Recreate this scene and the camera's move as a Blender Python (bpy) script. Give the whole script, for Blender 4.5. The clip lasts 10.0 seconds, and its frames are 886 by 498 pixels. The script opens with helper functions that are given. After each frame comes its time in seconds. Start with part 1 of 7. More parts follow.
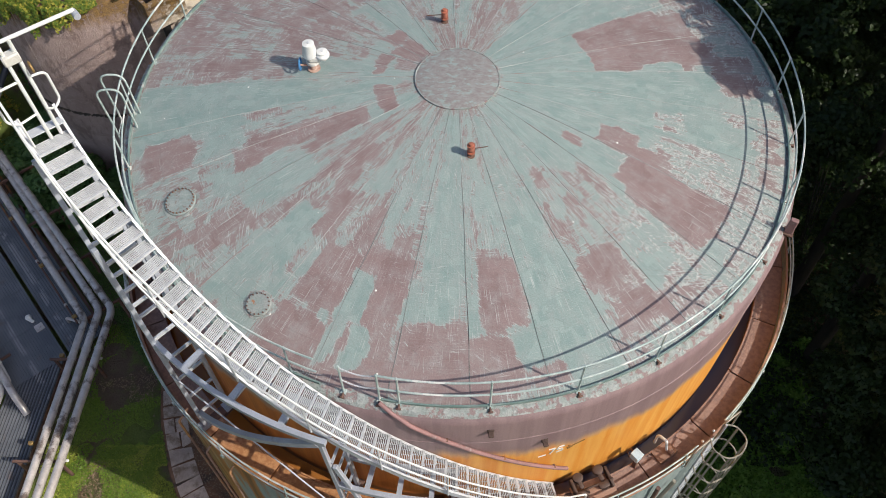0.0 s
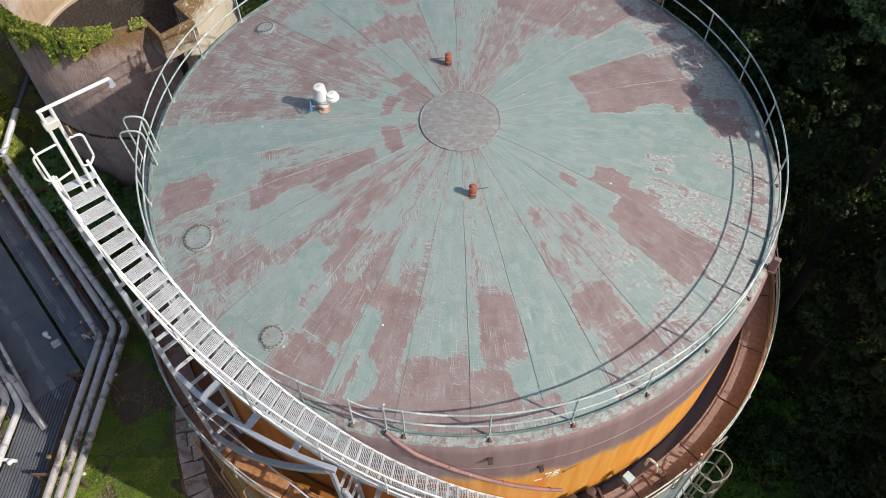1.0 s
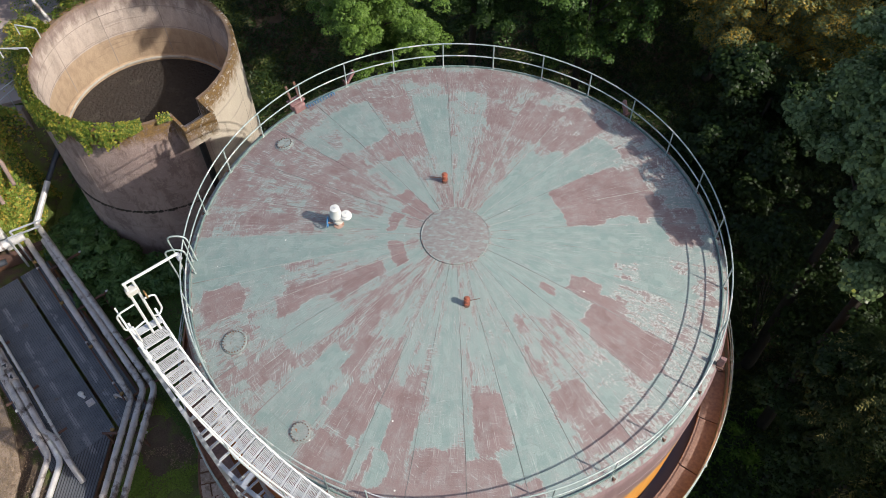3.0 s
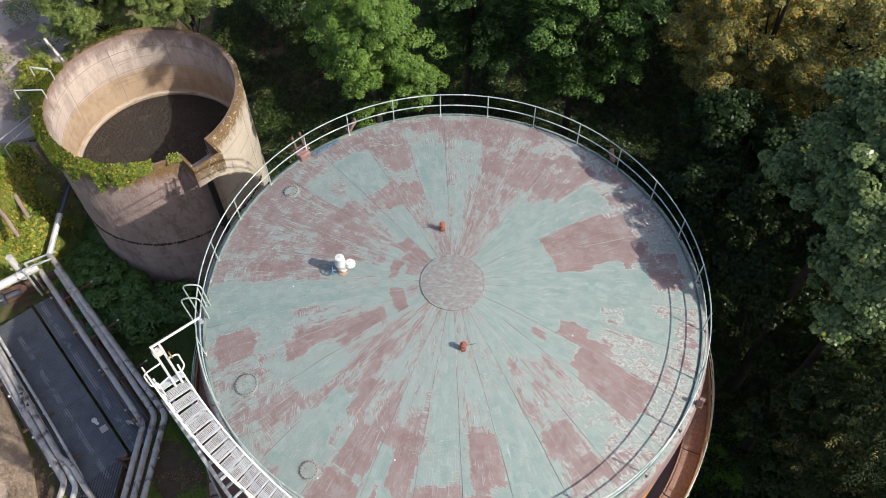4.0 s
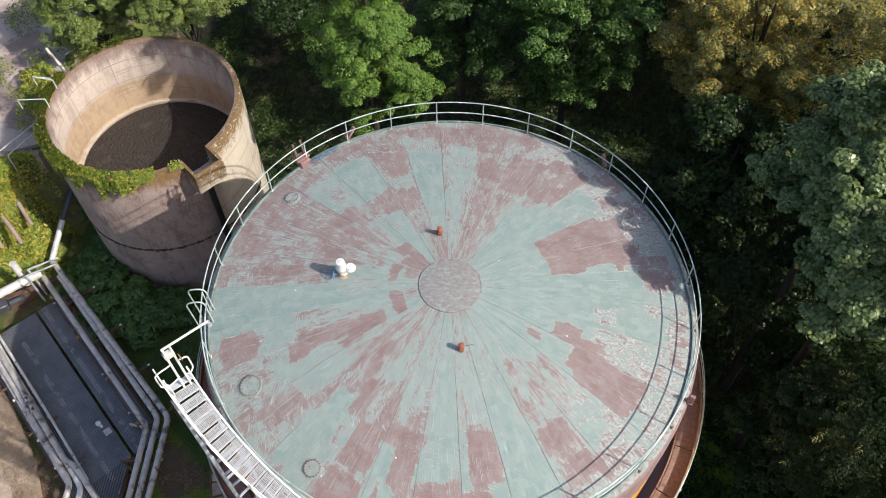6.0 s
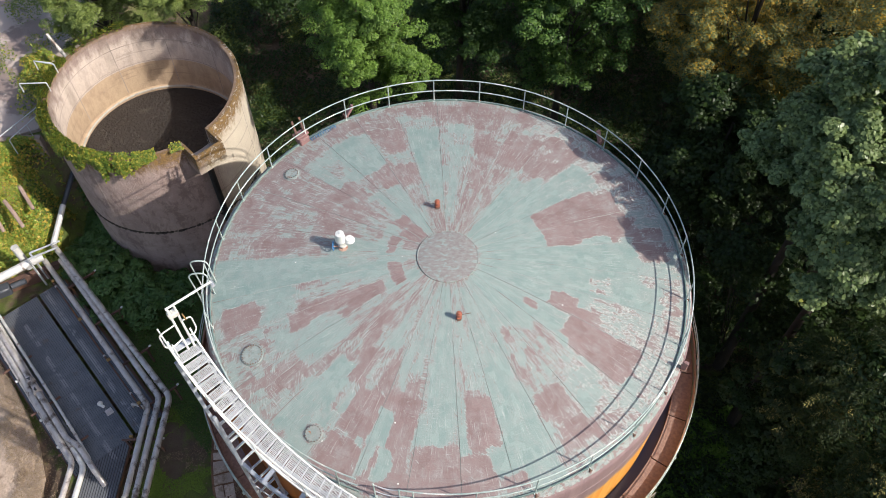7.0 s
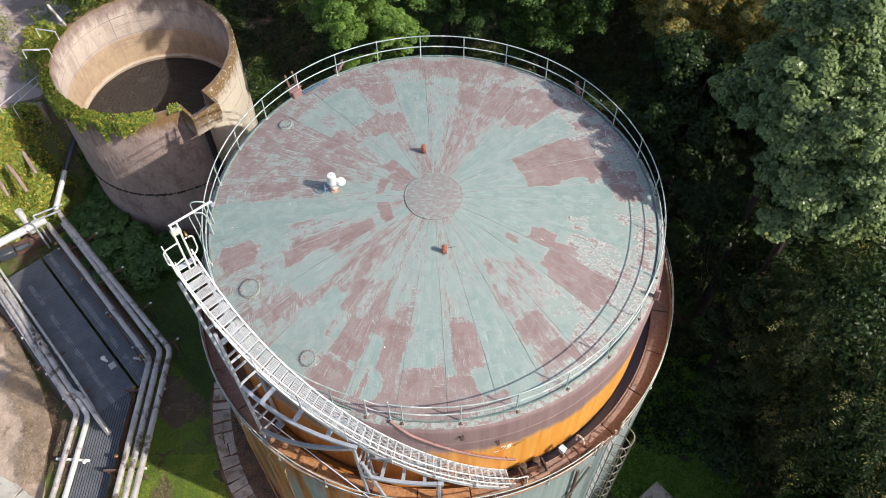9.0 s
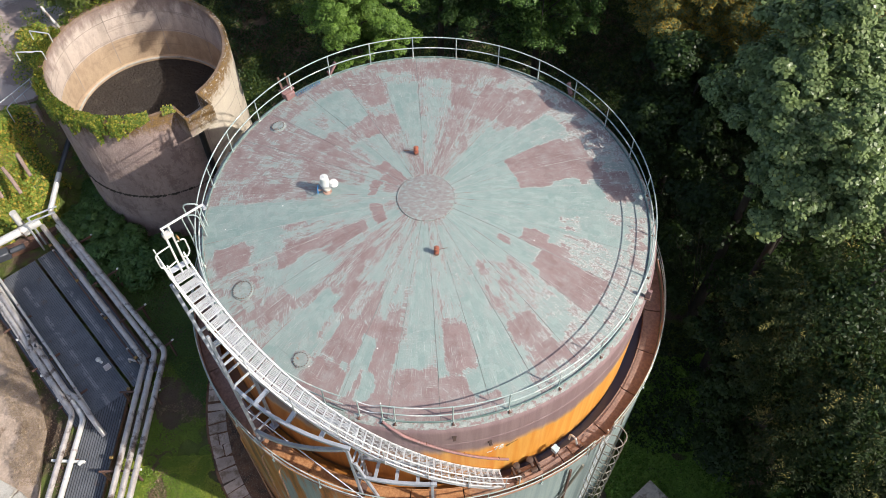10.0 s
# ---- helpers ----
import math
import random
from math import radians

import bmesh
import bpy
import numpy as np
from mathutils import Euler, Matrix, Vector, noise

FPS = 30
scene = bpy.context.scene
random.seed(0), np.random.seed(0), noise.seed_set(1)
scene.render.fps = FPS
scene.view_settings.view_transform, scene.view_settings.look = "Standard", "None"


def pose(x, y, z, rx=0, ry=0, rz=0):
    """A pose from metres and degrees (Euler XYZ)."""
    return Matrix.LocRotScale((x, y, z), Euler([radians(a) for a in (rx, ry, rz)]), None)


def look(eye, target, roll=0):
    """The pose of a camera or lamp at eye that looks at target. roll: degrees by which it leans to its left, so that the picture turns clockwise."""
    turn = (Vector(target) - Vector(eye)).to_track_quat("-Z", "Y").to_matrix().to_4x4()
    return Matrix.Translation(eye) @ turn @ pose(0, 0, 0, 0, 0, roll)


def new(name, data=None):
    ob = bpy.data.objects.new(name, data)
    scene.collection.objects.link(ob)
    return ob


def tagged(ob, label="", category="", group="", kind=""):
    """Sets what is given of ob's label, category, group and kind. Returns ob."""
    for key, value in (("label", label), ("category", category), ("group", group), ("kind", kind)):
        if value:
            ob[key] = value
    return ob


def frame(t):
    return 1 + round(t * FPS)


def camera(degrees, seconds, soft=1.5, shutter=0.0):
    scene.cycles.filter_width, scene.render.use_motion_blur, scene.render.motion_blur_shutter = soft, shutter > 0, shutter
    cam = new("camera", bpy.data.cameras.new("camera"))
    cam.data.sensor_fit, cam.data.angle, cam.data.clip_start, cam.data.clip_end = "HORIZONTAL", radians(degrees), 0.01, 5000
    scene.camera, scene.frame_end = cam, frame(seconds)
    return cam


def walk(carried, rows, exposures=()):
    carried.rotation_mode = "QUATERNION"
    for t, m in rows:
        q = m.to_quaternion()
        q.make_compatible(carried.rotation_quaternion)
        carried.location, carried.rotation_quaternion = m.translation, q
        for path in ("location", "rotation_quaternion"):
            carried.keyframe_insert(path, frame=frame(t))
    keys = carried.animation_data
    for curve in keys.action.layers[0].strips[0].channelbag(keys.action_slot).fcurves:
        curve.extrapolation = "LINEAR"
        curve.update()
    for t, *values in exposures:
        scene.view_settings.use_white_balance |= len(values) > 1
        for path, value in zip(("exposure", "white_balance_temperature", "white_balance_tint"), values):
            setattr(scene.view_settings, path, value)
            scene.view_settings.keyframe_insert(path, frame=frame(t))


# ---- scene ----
cam = camera(55.8, 10.0, soft=0.5)
METRES, EYE, TILT, LEAN, TURN = 12.25, 26.353, -56.148, 0.477, 0.0
ROWS = [
    (0.0, 0.0, 0.0, 0.0, 0.0, 0.0, 0.0),
    (0.5, -0.0004, -0.0244, 0.0183, 0.25, -0.01, -0.39),
    (1.0, -0.0015, -0.085, 0.0614, 0.15, -0.01, -0.24),
    (1.5, -0.0056, -0.1549, 0.1121, 0.04, -0.0, -0.1),
    (2.0, -0.0078, -0.2225, 0.1663, -0.08, 0.0, 0.04),
    (2.5, -0.0095, -0.288, 0.2203, -0.19, 0.0, 0.16),
    (3.0, -0.0113, -0.3512, 0.2726, -0.29, -0.01, 0.28),
    (4.5, -0.0136, -0.5164, 0.4106, -0.59, 0.01, 0.57),
    (5.0, -0.0149, -0.5257, 0.415, -0.69, 0.06, 0.68),
    (5.5, -0.0179, -0.5294, 0.4043, -0.77, 0.12, 0.78),
    (7.0, -0.0228, -0.5709, 0.311, -1.02, 0.25, 1.12),
    (7.5, -0.0198, -0.6009, 0.2626, -1.1, 0.23, 1.25),
    (8.0, -0.0165, -0.6369, 0.2125, -1.17, 0.21, 1.39),
    (8.5, -0.0112, -0.6731, 0.1702, -1.23, 0.12, 1.53),
    (9.0, -0.0039, -0.69, 0.1592, -1.3, 0.13, 1.65),
    (9.5, 0.0046, -0.6968, 0.1594, -1.39, 0.08, 1.76),
    (10.0, 0.0086, -0.6988, 0.1656, -1.48, 0.02, 1.88),
]
START = pose(-0.206, -13.168, EYE, TILT, LEAN, TURN)
EXPOSURES = [(0.0, -0.18), (1.5, -0.15), (2.5, -0.14), (4.5, 0.10), (7.0, 0.14), (10.0, 0.17)]
walk(cam, [(t, START @ pose(METRES * x, METRES * y, METRES * z, 90 + pitch, roll, yaw)) for t, x, y, z, yaw, pitch, roll in ROWS], EXPOSURES)

# ---- light: sun from the right, a little towards the viewer, and a clear sky ----
SUN_AZ, SUN_EL = -25.2, 40.8
world = bpy.data.worlds.new("sky")
scene.world = world
world.use_nodes = True
wn = world.node_tree.nodes
sky = wn.new("ShaderNodeTexSky")
sky.sky_type, sky.sun_disc = "NISHITA", False
sky.sun_elevation, sky.sun_rotation = radians(SUN_EL), radians(90 - SUN_AZ)
sky.air_density, sky.dust_density = 1.0, 2.5
world.node_tree.links.new(sky.outputs[0], wn["Background"].inputs[0])
wn["Background"].inputs[1].default_value = 0.15
sun_data = bpy.data.lights.new("sun", "SUN")
sun_data.energy, sun_data.angle, sun_data.color = 4.35, radians(0.53), (1.0, 0.945, 0.85)
sun_to = Vector((math.cos(radians(SUN_AZ)) * math.cos(radians(SUN_EL)), math.sin(radians(SUN_AZ)) * math.cos(radians(SUN_EL)), math.sin(radians(SUN_EL))))
new("sun", sun_data).matrix_world = look(sun_to * 60, (0, 0, 0))

# ---- mesh helpers ----
ROOT_SHIFT = {}


def thing(name, at, label, category, group="", kind=""):
    ob = new(name)
    ob.empty_display_size = 0.2
    ob.location = at
    ROOT_SHIFT[ob.name] = Matrix.Translation(-Vector(at))
    return tagged(ob, label, category, group, kind)


def shaded(me, smooth):
    if smooth:
        me.polygons.foreach_set("use_smooth", [True] * len(me.polygons))
        me.set_sharp_from_angle(angle=radians(40))


def part(name, bm, material, parent=None, label="", smooth=True):
    """One mesh object from a bmesh in world coordinates, under a thing or a part."""
    me = bpy.data.meshes.new(name)
    bmesh.ops.recalc_face_normals(bm, faces=bm.faces)
    bm.to_mesh(me)
    bm.free()
    me.materials.append(material)
    shaded(me, smooth)
    return hang(name, me, parent, label)


def hang(name, me, parent=None, label="", m=None):
    ob = new(name, me)
    if parent:
        ob.parent = parent
        ob.matrix_parent_inverse = ROOT_SHIFT.get(parent.name, Matrix())
    if m is not None:
        ob.matrix_basis = m
    if label:
        ob["label"] = label
    return ob


def setting(name, bm, material, label, category, smooth=False):
    return tagged(part(name, bm, material, None, "", smooth), label, category, "", "structure")


def box(bm, size, m=None, bevel=0.0):
    r = bmesh.ops.create_cube(bm, size=1.0)
    vs = r["verts"]
    for v in vs:
        v.co = Vector((v.co.x * size[0], v.co.y * size[1], v.co.z * size[2]))
    if bevel:
        es = list({e for v in vs for e in v.link_edges})
        got = bmesh.ops.bevel(bm, geom=es, offset=bevel, segments=1, affect="EDGES")
        vs = list({v for f in got["faces"] for v in f.verts} | {v for v in vs if v.is_valid})
    if m is not None:
        for v in vs:
            v.co = m @ v.co
    return vs


def bar(bm, a, b, w, h, up=(0, 0, 1), bevel=0.0):
    """A straight bar of section w x h from a to b."""
    a, b = Vector(a), Vector(b)
    d = (b - a)
    y = d.normalized()
    x = y.cross(Vector(up))
    x = x.normalized() if x.length > 1e-5 else Vector((1, 0, 0))
    z = x.cross(y)
    m = Matrix((x, y, z)).transposed().to_4x4()
    m.translation = (a + b) / 2
    return box(bm, (w, d.length, h), m, bevel)


def tube(bm, pts, r, n=8, closed=False, caps=True):
    pts = [Vector(p) for p in pts]
    rings, k = [], len(pts)
    side = None
    for i, p in enumerate(pts):
        if closed:
            d = pts[(i + 1) % k] - pts[i - 1]
        else:
            d = pts[min(i + 1, k - 1)] - pts[max(i - 1, 0)]
        d.normalize()
        if side is None:
            side = d.cross(Vector((0, 0, 1)))
            side = side.normalized() if side.length > 1e-3 else Vector((1, 0, 0))
        side = (side - d * side.dot(d)).normalized()
        up = d.cross(side)
        rad = r[i] if isinstance(r, (list, tuple)) else r
        rings.append([bm.verts.new(p + (side * math.cos(2 * math.pi * j / n) + up * math.sin(2 * math.pi * j / n)) * rad) for j in range(n)])
    for i in range(k if closed else k - 1):
        a, b = rings[i], rings[(i + 1) % k]
        for j in range(n):
            bm.faces.new((a[j], a[(j + 1) % n], b[(j + 1) % n], b[j]))
    if caps and not closed:
        bm.faces.new(rings[0][::-1])
        bm.faces.new(rings[-1])
    return bm


def ribbon(bm, pts, w, h, closed=False):
    """A rectangular section swept along pts; w lies level, h upright."""
    pts = [Vector(p) for p in pts]
    k, rings = len(pts), []
    for i, p in enumerate(pts):
        d = (pts[(i + 1) % k] - pts[i - 1]) if closed else (pts[min(i + 1, k - 1)] - pts[max(i - 1, 0)])
        d.normalize()
        x = d.cross(Vector((0, 0, 1))).normalized()
        z = x.cross(d)
        rings.append([bm.verts.new(p + x * sx * w / 2 + z * sz * h / 2) for sx, sz in ((-1, -1), (1, -1), (1, 1), (-1, 1))])
    for i in range(k if closed else k - 1):
        a, b = rings[i], rings[(i + 1) % k]
        for j in range(4):
            bm.faces.new((a[j], a[(j + 1) % 4], b[(j + 1) % 4], b[j]))
    if not closed:
        bm.faces.new(rings[0][::-1])
        bm.faces.new(rings[-1])
    return bm


def lathe(bm, profile, seg=48, a0=0.0, a1=360.0, at=(0, 0, 0), closed_profile=False):
    """A profile of (r, z) turned about the upright axis through at."""
    full = abs(a1 - a0) >= 359.99
    n = seg if full else seg + 1
    cols = []
    for i in range(n):
        a = radians(a0 + (a1 - a0) * i / seg)
        cols.append([bm.verts.new((at[0] + r * math.cos(a), at[1] + r * math.sin(a), at[2] + z)) for r, z in profile])
    k = len(profile)
    for i in range(seg):
        a, b = cols[i], cols[(i + 1) % n]
        for j in range(k if closed_profile else k - 1):
            q = (a[j], b[j], b[(j + 1) % k], a[(j + 1) % k])
            bm.faces.new(q)
    if not full and closed_profile:
        bm.faces.new(cols[0])
        bm.faces.new(cols[-1][::-1])
    return bm


def polar(r, a, z):
    return Vector((r * math.cos(radians(a)), r * math.sin(radians(a)), z))


def arc(r, a0, a1, z0, z1=None, step=2.0):
    n = max(2, int(abs(a1 - a0) / step) + 1)
    z1 = z0 if z1 is None else z1
    return [polar(r, a0 + (a1 - a0) * i / (n - 1), z0 + (z1 - z0) * i / (n - 1)) for i in range(n)]


def bent(points, radius=0.15, n=5):
    """Corner points joined by rounded bends."""
    pts = [Vector(p) for p in points]
    out = [pts[0]]
    for i in range(1, len(pts) - 1):
        a, b, c = pts[i - 1], pts[i], pts[i + 1]
        u, v = (a - b), (c - b)
        ru = min(radius, u.length * 0.45, v.length * 0.45)
        p, q = b + u.normalized() * ru, b + v.normalized() * ru
        for k in range(n + 1):
            s = k / n
            out.append(p * (1 - s) ** 2 + b * 2 * s * (1 - s) + q * s * s)
    out.append(pts[-1])
    return out


# ---- materials ----
def nodes_of(name):
    m = bpy.data.materials.new(name)
    m.use_nodes = True
    nt = m.node_tree
    return m, nt, nt.nodes["Principled BSDF"]


def nd(nt, kind, **given):
    n = nt.nodes.new("ShaderNode" + kind)
    for k, v in given.items():
        if k == "op":
            n.operation = v
        elif k == "blend":
            n.blend_type = v
        elif k == "data":
            n.data_type = v
        elif k == "feature":
            n.feature = v
        elif k == "distance":
            n.distance = v
        elif k == "attribute":
            n.attribute_name = v
        else:
            s = n.inputs[int(k[1:])] if k[0] == "i" and k[1:].isdigit() else n.inputs[k]
            if hasattr(v, "is_linked"):
                nt.links.new(v, s)
            else:
                s.default_value = v
    return n


def math2(nt, op, a, b=0.5, clamp=False):
    n = nd(nt, "Math", op=op, i0=a, i1=b)
    n.use_clamp = clamp
    return n.outputs[0]


def place(nt):
    return nt.nodes.new("ShaderNodeNewGeometry").outputs["Position"]


def stretch(nt, vec, s):
    return nd(nt, "VectorMath", op="MULTIPLY", i0=vec, i1=s).outputs[0]


def noise_of(nt, vec, scale, detail=4.0, rough=0.55):
    return nd(nt, "TexNoise", Vector=vec, Scale=scale, Detail=detail, Roughness=rough).outputs[0]


def step_of(nt, value, lo, hi):
    n = nd(nt, "MapRange", i0=value, i1=lo, i2=hi)
    n.interpolation_type = "SMOOTHSTEP"
    return n.outputs[0]


def mix(nt, f, a, b, blend="MIX"):
    n = nt.nodes.new("ShaderNodeMix")
    n.data_type, n.blend_type = "RGBA", blend
    for s, v in ((n.inputs[0], f), (n.inputs[6], a), (n.inputs[7], b)):
        if hasattr(v, "is_linked"):
            nt.links.new(v, s)
        elif isinstance(v, tuple):
            s.default_value = (*v, 1.0)
        else:
            s.default_value = v
    return n.outputs[2]


def relief(nt, bsdf, height, strength=0.3, dist=0.02):
    b = nd(nt, "Bump", Strength=strength, Distance=dist, Height=height)
    nt.links.new(b.outputs[0], bsdf.inputs["Normal"])


def surface(name, c1, c2, scale=1.5, rough=0.7, metal=0.0, grain=40.0, stain=None, stain_scale=0.6, stain_at=(0.55, 0.75), bump=0.25, dist=0.01, vary=0.0, squash=(1, 1, 1), spec=0.4):
    """Two tones at a large scale, fine grain, an optional stain, and fine relief."""
    m, nt, b = nodes_of(name)
    p = stretch(nt, place(nt), squash)
    big = noise_of(nt, p, scale, 5.0, 0.6)
    col = mix(nt, step_of(nt, big, 0.32, 0.68), c1, c2)
    fine = noise_of(nt, p, grain, 3.0, 0.6)
    col = mix(nt, 0.55, col, mix(nt, fine, (0.25, 0.25, 0.25), (0.75, 0.75, 0.75)), "OVERLAY")
    if stain:
        s = noise_of(nt, p, stain_scale, 6.0, 0.65)
        col = mix(nt, step_of(nt, s, *stain_at), col, stain)
    if vary:
        rnd = nt.nodes.new("ShaderNodeObjectInfo").outputs["Random"]
        v = nd(nt, "MapRange", i0=rnd, i3=1 - vary, i4=1 + vary)
        col = nd(nt, "HueSaturation", Value=v.outputs[0], Color=col).outputs[0]
    nt.links.new(col, b.inputs["Base Color"])
    b.inputs["Metallic"].default_value = metal
    b.inputs["Specular IOR Level"].default_value = spec
    r = nd(nt, "MapRange", i0=fine, i3=max(0.05, rough - 0.12), i4=min(1.0, rough + 0.12))
    nt.links.new(r.outputs[0], b.inputs["Roughness"])
    relief(nt, b, math2(nt, "ADD", fine, math2(nt, "MULTIPLY", big, 1.5)), bump, dist)
    return m


def leaf_material(name, c_dark, c_light, c_turn=None, turned=0.9, gloss=0.45):
    """Leaves, each of its own tone; light comes through them."""
    m, nt, b = nodes_of(name)
    geo = nt.nodes.new("ShaderNodeNewGeometry")
    rnd = geo.outputs["Random Per Island"]
    col = mix(nt, rnd, c_dark, c_light)
    patch = noise_of(nt, geo.outputs["Position"], 0.9, 3.0)
    col = mix(nt, step_of(nt, patch, 0.4, 0.7), col, mix(nt, 0.5, col, c_light))
    if c_turn:
        mass = noise_of(nt, geo.outputs["Position"], 0.55, 3.0)
        pick = math2(nt, "ADD", rnd, math2(nt, "MULTIPLY", mass, 0.9))
        col = mix(nt, step_of(nt, pick, turned, turned + 0.18), col, c_turn)
    nt.links.new(col, b.inputs["Base Color"])
    b.inputs["Roughness"].default_value = gloss
    b.inputs["Specular IOR Level"].default_value = 0.35
    tr = nd(nt, "BsdfTranslucent")
    nt.links.new(mix(nt, 0.5, col, (0.10, 0.16, 0.02)), tr.inputs[0])
    ms = nd(nt, "MixShader", i0=0.28)
    nt.links.new(b.outputs[0], ms.inputs[1])
    nt.links.new(tr.outputs[0], ms.inputs[2])
    nt.links.new(ms.outputs[0], nt.nodes["Material Output"].inputs[0])
    return m


galvanised = surface("galvanised_steel", (0.62, 0.63, 0.645), (0.48, 0.49, 0.51), 3.0, 0.45, 0.12, 60, (0.42, 0.35, 0.29), 1.4, (0.66, 0.8), 0.1)
frame_steel = surface("weathered_galvanised_beam", (0.42, 0.44, 0.49), (0.34, 0.36, 0.41), 2.0, 0.5, 0.15, 50, (0.22, 0.14, 0.09), 1.1, (0.62, 0.78), 0.12)
white_paint = surface("white_painted_steel", (0.78, 0.78, 0.76), (0.66, 0.66, 0.63), 2.5, 0.45, 0.0, 50, (0.42, 0.32, 0.24), 2.2, (0.68, 0.8), 0.1)
rail_paint = surface("pale_green_rail_paint", (0.46, 0.52, 0.50), (0.30, 0.38, 0.36), 3.0, 0.5, 0.1, 50, (0.66, 0.66, 0.62), 1.6, (0.52, 0.62), 0.12)
rail_dark = surface("dark_green_rail_paint", (0.13, 0.20, 0.18), (0.22, 0.29, 0.27), 3.0, 0.5, 0.0, 50, (0.5, 0.5, 0.47), 2.5, (0.6, 0.72), 0.12)
rust = surface("rusted_steel", (0.17, 0.095, 0.07), (0.12, 0.07, 0.06), 1.5, 0.8, 0.0, 45, (0.30, 0.13, 0.045), 1.0, (0.55, 0.7), 0.3)
walk_rust = surface("rusty_walkway_plate", (0.28, 0.17, 0.13), (0.34, 0.20, 0.14), 1.2, 0.75, 0.0, 40, (0.52, 0.25, 0.08), 0.8, (0.52, 0.7), 0.25, vary=0.15)
red_valve = surface("red_valve_paint", (0.40, 0.13, 0.08), (0.28, 0.10, 0.065), 6.0, 0.5, 0.0, 60, (0.16, 0.08, 0.05), 5.0, (0.6, 0.75))
pink_pipe = surface("faded_red_pipe_paint", (0.33, 0.18, 0.17), (0.24, 0.14, 0.135), 2.0, 0.6, 0.0, 50, (0.45, 0.38, 0.36), 2.0, (0.6, 0.75))
iron = surface("dark_worn_iron", (0.075, 0.05, 0.042), (0.11, 0.068, 0.052), 4.0, 0.6, 0.2, 40, (0.20, 0.10, 0.05), 3.0, (0.6, 0.75), 0.3)
concrete = surface("weathered_concrete", (0.40, 0.33, 0.29), (0.30, 0.25, 0.225), 0.7, 0.9, 0.0, 22, (0.20, 0.165, 0.15), 0.5, (0.5, 0.72), 0.35, 0.012)
pipe_grey = surface("dull_pipe_cladding", (0.68, 0.62, 0.585), (0.52, 0.47, 0.44), 2.4, 0.34, 0.35, 40, (0.17, 0.13, 0.11), 1.6, (0.52, 0.66), 0.15)
pipe_pale = surface("pale_pipe_cladding", (0.80, 0.78, 0.75), (0.66, 0.63, 0.60), 2.2, 0.33, 0.2, 40, (0.28, 0.24, 0.21), 1.0, (0.6, 0.78), 0.15)
grate_dark = surface("dark_steel_grating", (0.055, 0.06, 0.072), (0.085, 0.09, 0.105), 0.8, 0.45, 0.1, 30, (0.19, 0.19, 0.20), 0.7, (0.58, 0.72), 0.2)
brass = surface("brass_fitting", (0.42, 0.27, 0.10), (0.33, 0.2, 0.08), 6.0, 0.45, 0.5)
slab_stone = surface("worn_stone_slab", (0.62, 0.48, 0.385), (0.45, 0.345, 0.28), 2.2, 0.9, 0.0, 28, (0.27, 0.19, 0.13), 2.4, (0.46, 0.66), 0.5, 0.015, vary=0.2)
soil = surface("bare_soil", (0.16, 0.088, 0.055), (0.26, 0.135, 0.075), 2.5, 0.95, 0.0, 16, (0.10, 0.07, 0.05), 1.5, (0.5, 0.62), 0.6, 0.03)
bark = surface("bark", (0.06, 0.048, 0.038), (0.04, 0.033, 0.027), 4.0, 0.9, 0.0, 20, None, bump=0.6, dist=0.03, squash=(1, 1, 0.25))
blue_paint = surface("pale_blue_cabinet_paint", (0.50, 0.62, 0.68), (0.42, 0.54, 0.6), 4.0, 0.4)
wheel_blue = surface("blue_handwheel_paint", (0.08, 0.25, 0.48), (0.06, 0.18, 0.38), 5.0, 0.4)
off_white = surface("off_white_valve_paint", (0.66, 0.645, 0.60), (0.56, 0.54, 0.5), 5.0, 0.4, 0.0, 50, (0.4, 0.3, 0.22), 4.0, (0.66, 0.8))
peach = surface("pink_primer_paint", (0.52, 0.36, 0.29), (0.42, 0.25, 0.19), 5.0, 0.55, 0.0, 50, (0.34, 0.1, 0.05), 4.0, (0.58, 0.7))

# ---- gas bell: rim radius and height, domed roof of thirty radial plates ----
RIM, RIM_Z, SEAM0, SEAM_STEP = 7.2, 12.5, 7.4, 12.0


def dome_z(r):
    return RIM_Z + 0.88 * (1 - min(r / RIM, 1.0) ** 1.6)


FIELDS = []


def coat(value, a0, a1, r0, r1, soft=0.16):
    """One field of the roof's paint: green coat left (+) or worn down to red primer (-), between two bearings and two radii."""
    FIELDS.append((value, a0, a1, r0, r1, soft))


# half-worn grounds
coat(-0.22, 31, 91, 4.2, 7.2, 0.3)
coat(-0.22, 56, 91, 1.0, 4.2, 0.3)
coat(-0.18, 103, 172, 3.0, 7.2, 0.3)
coat(-0.10, -161, -113, 1.2, 7.2, 0.3)
coat(0.05, -113, -101, 1.2, 4.4, 0.3)
coat(0.12, -65, -29, 2.6, 7.2, 0.3)
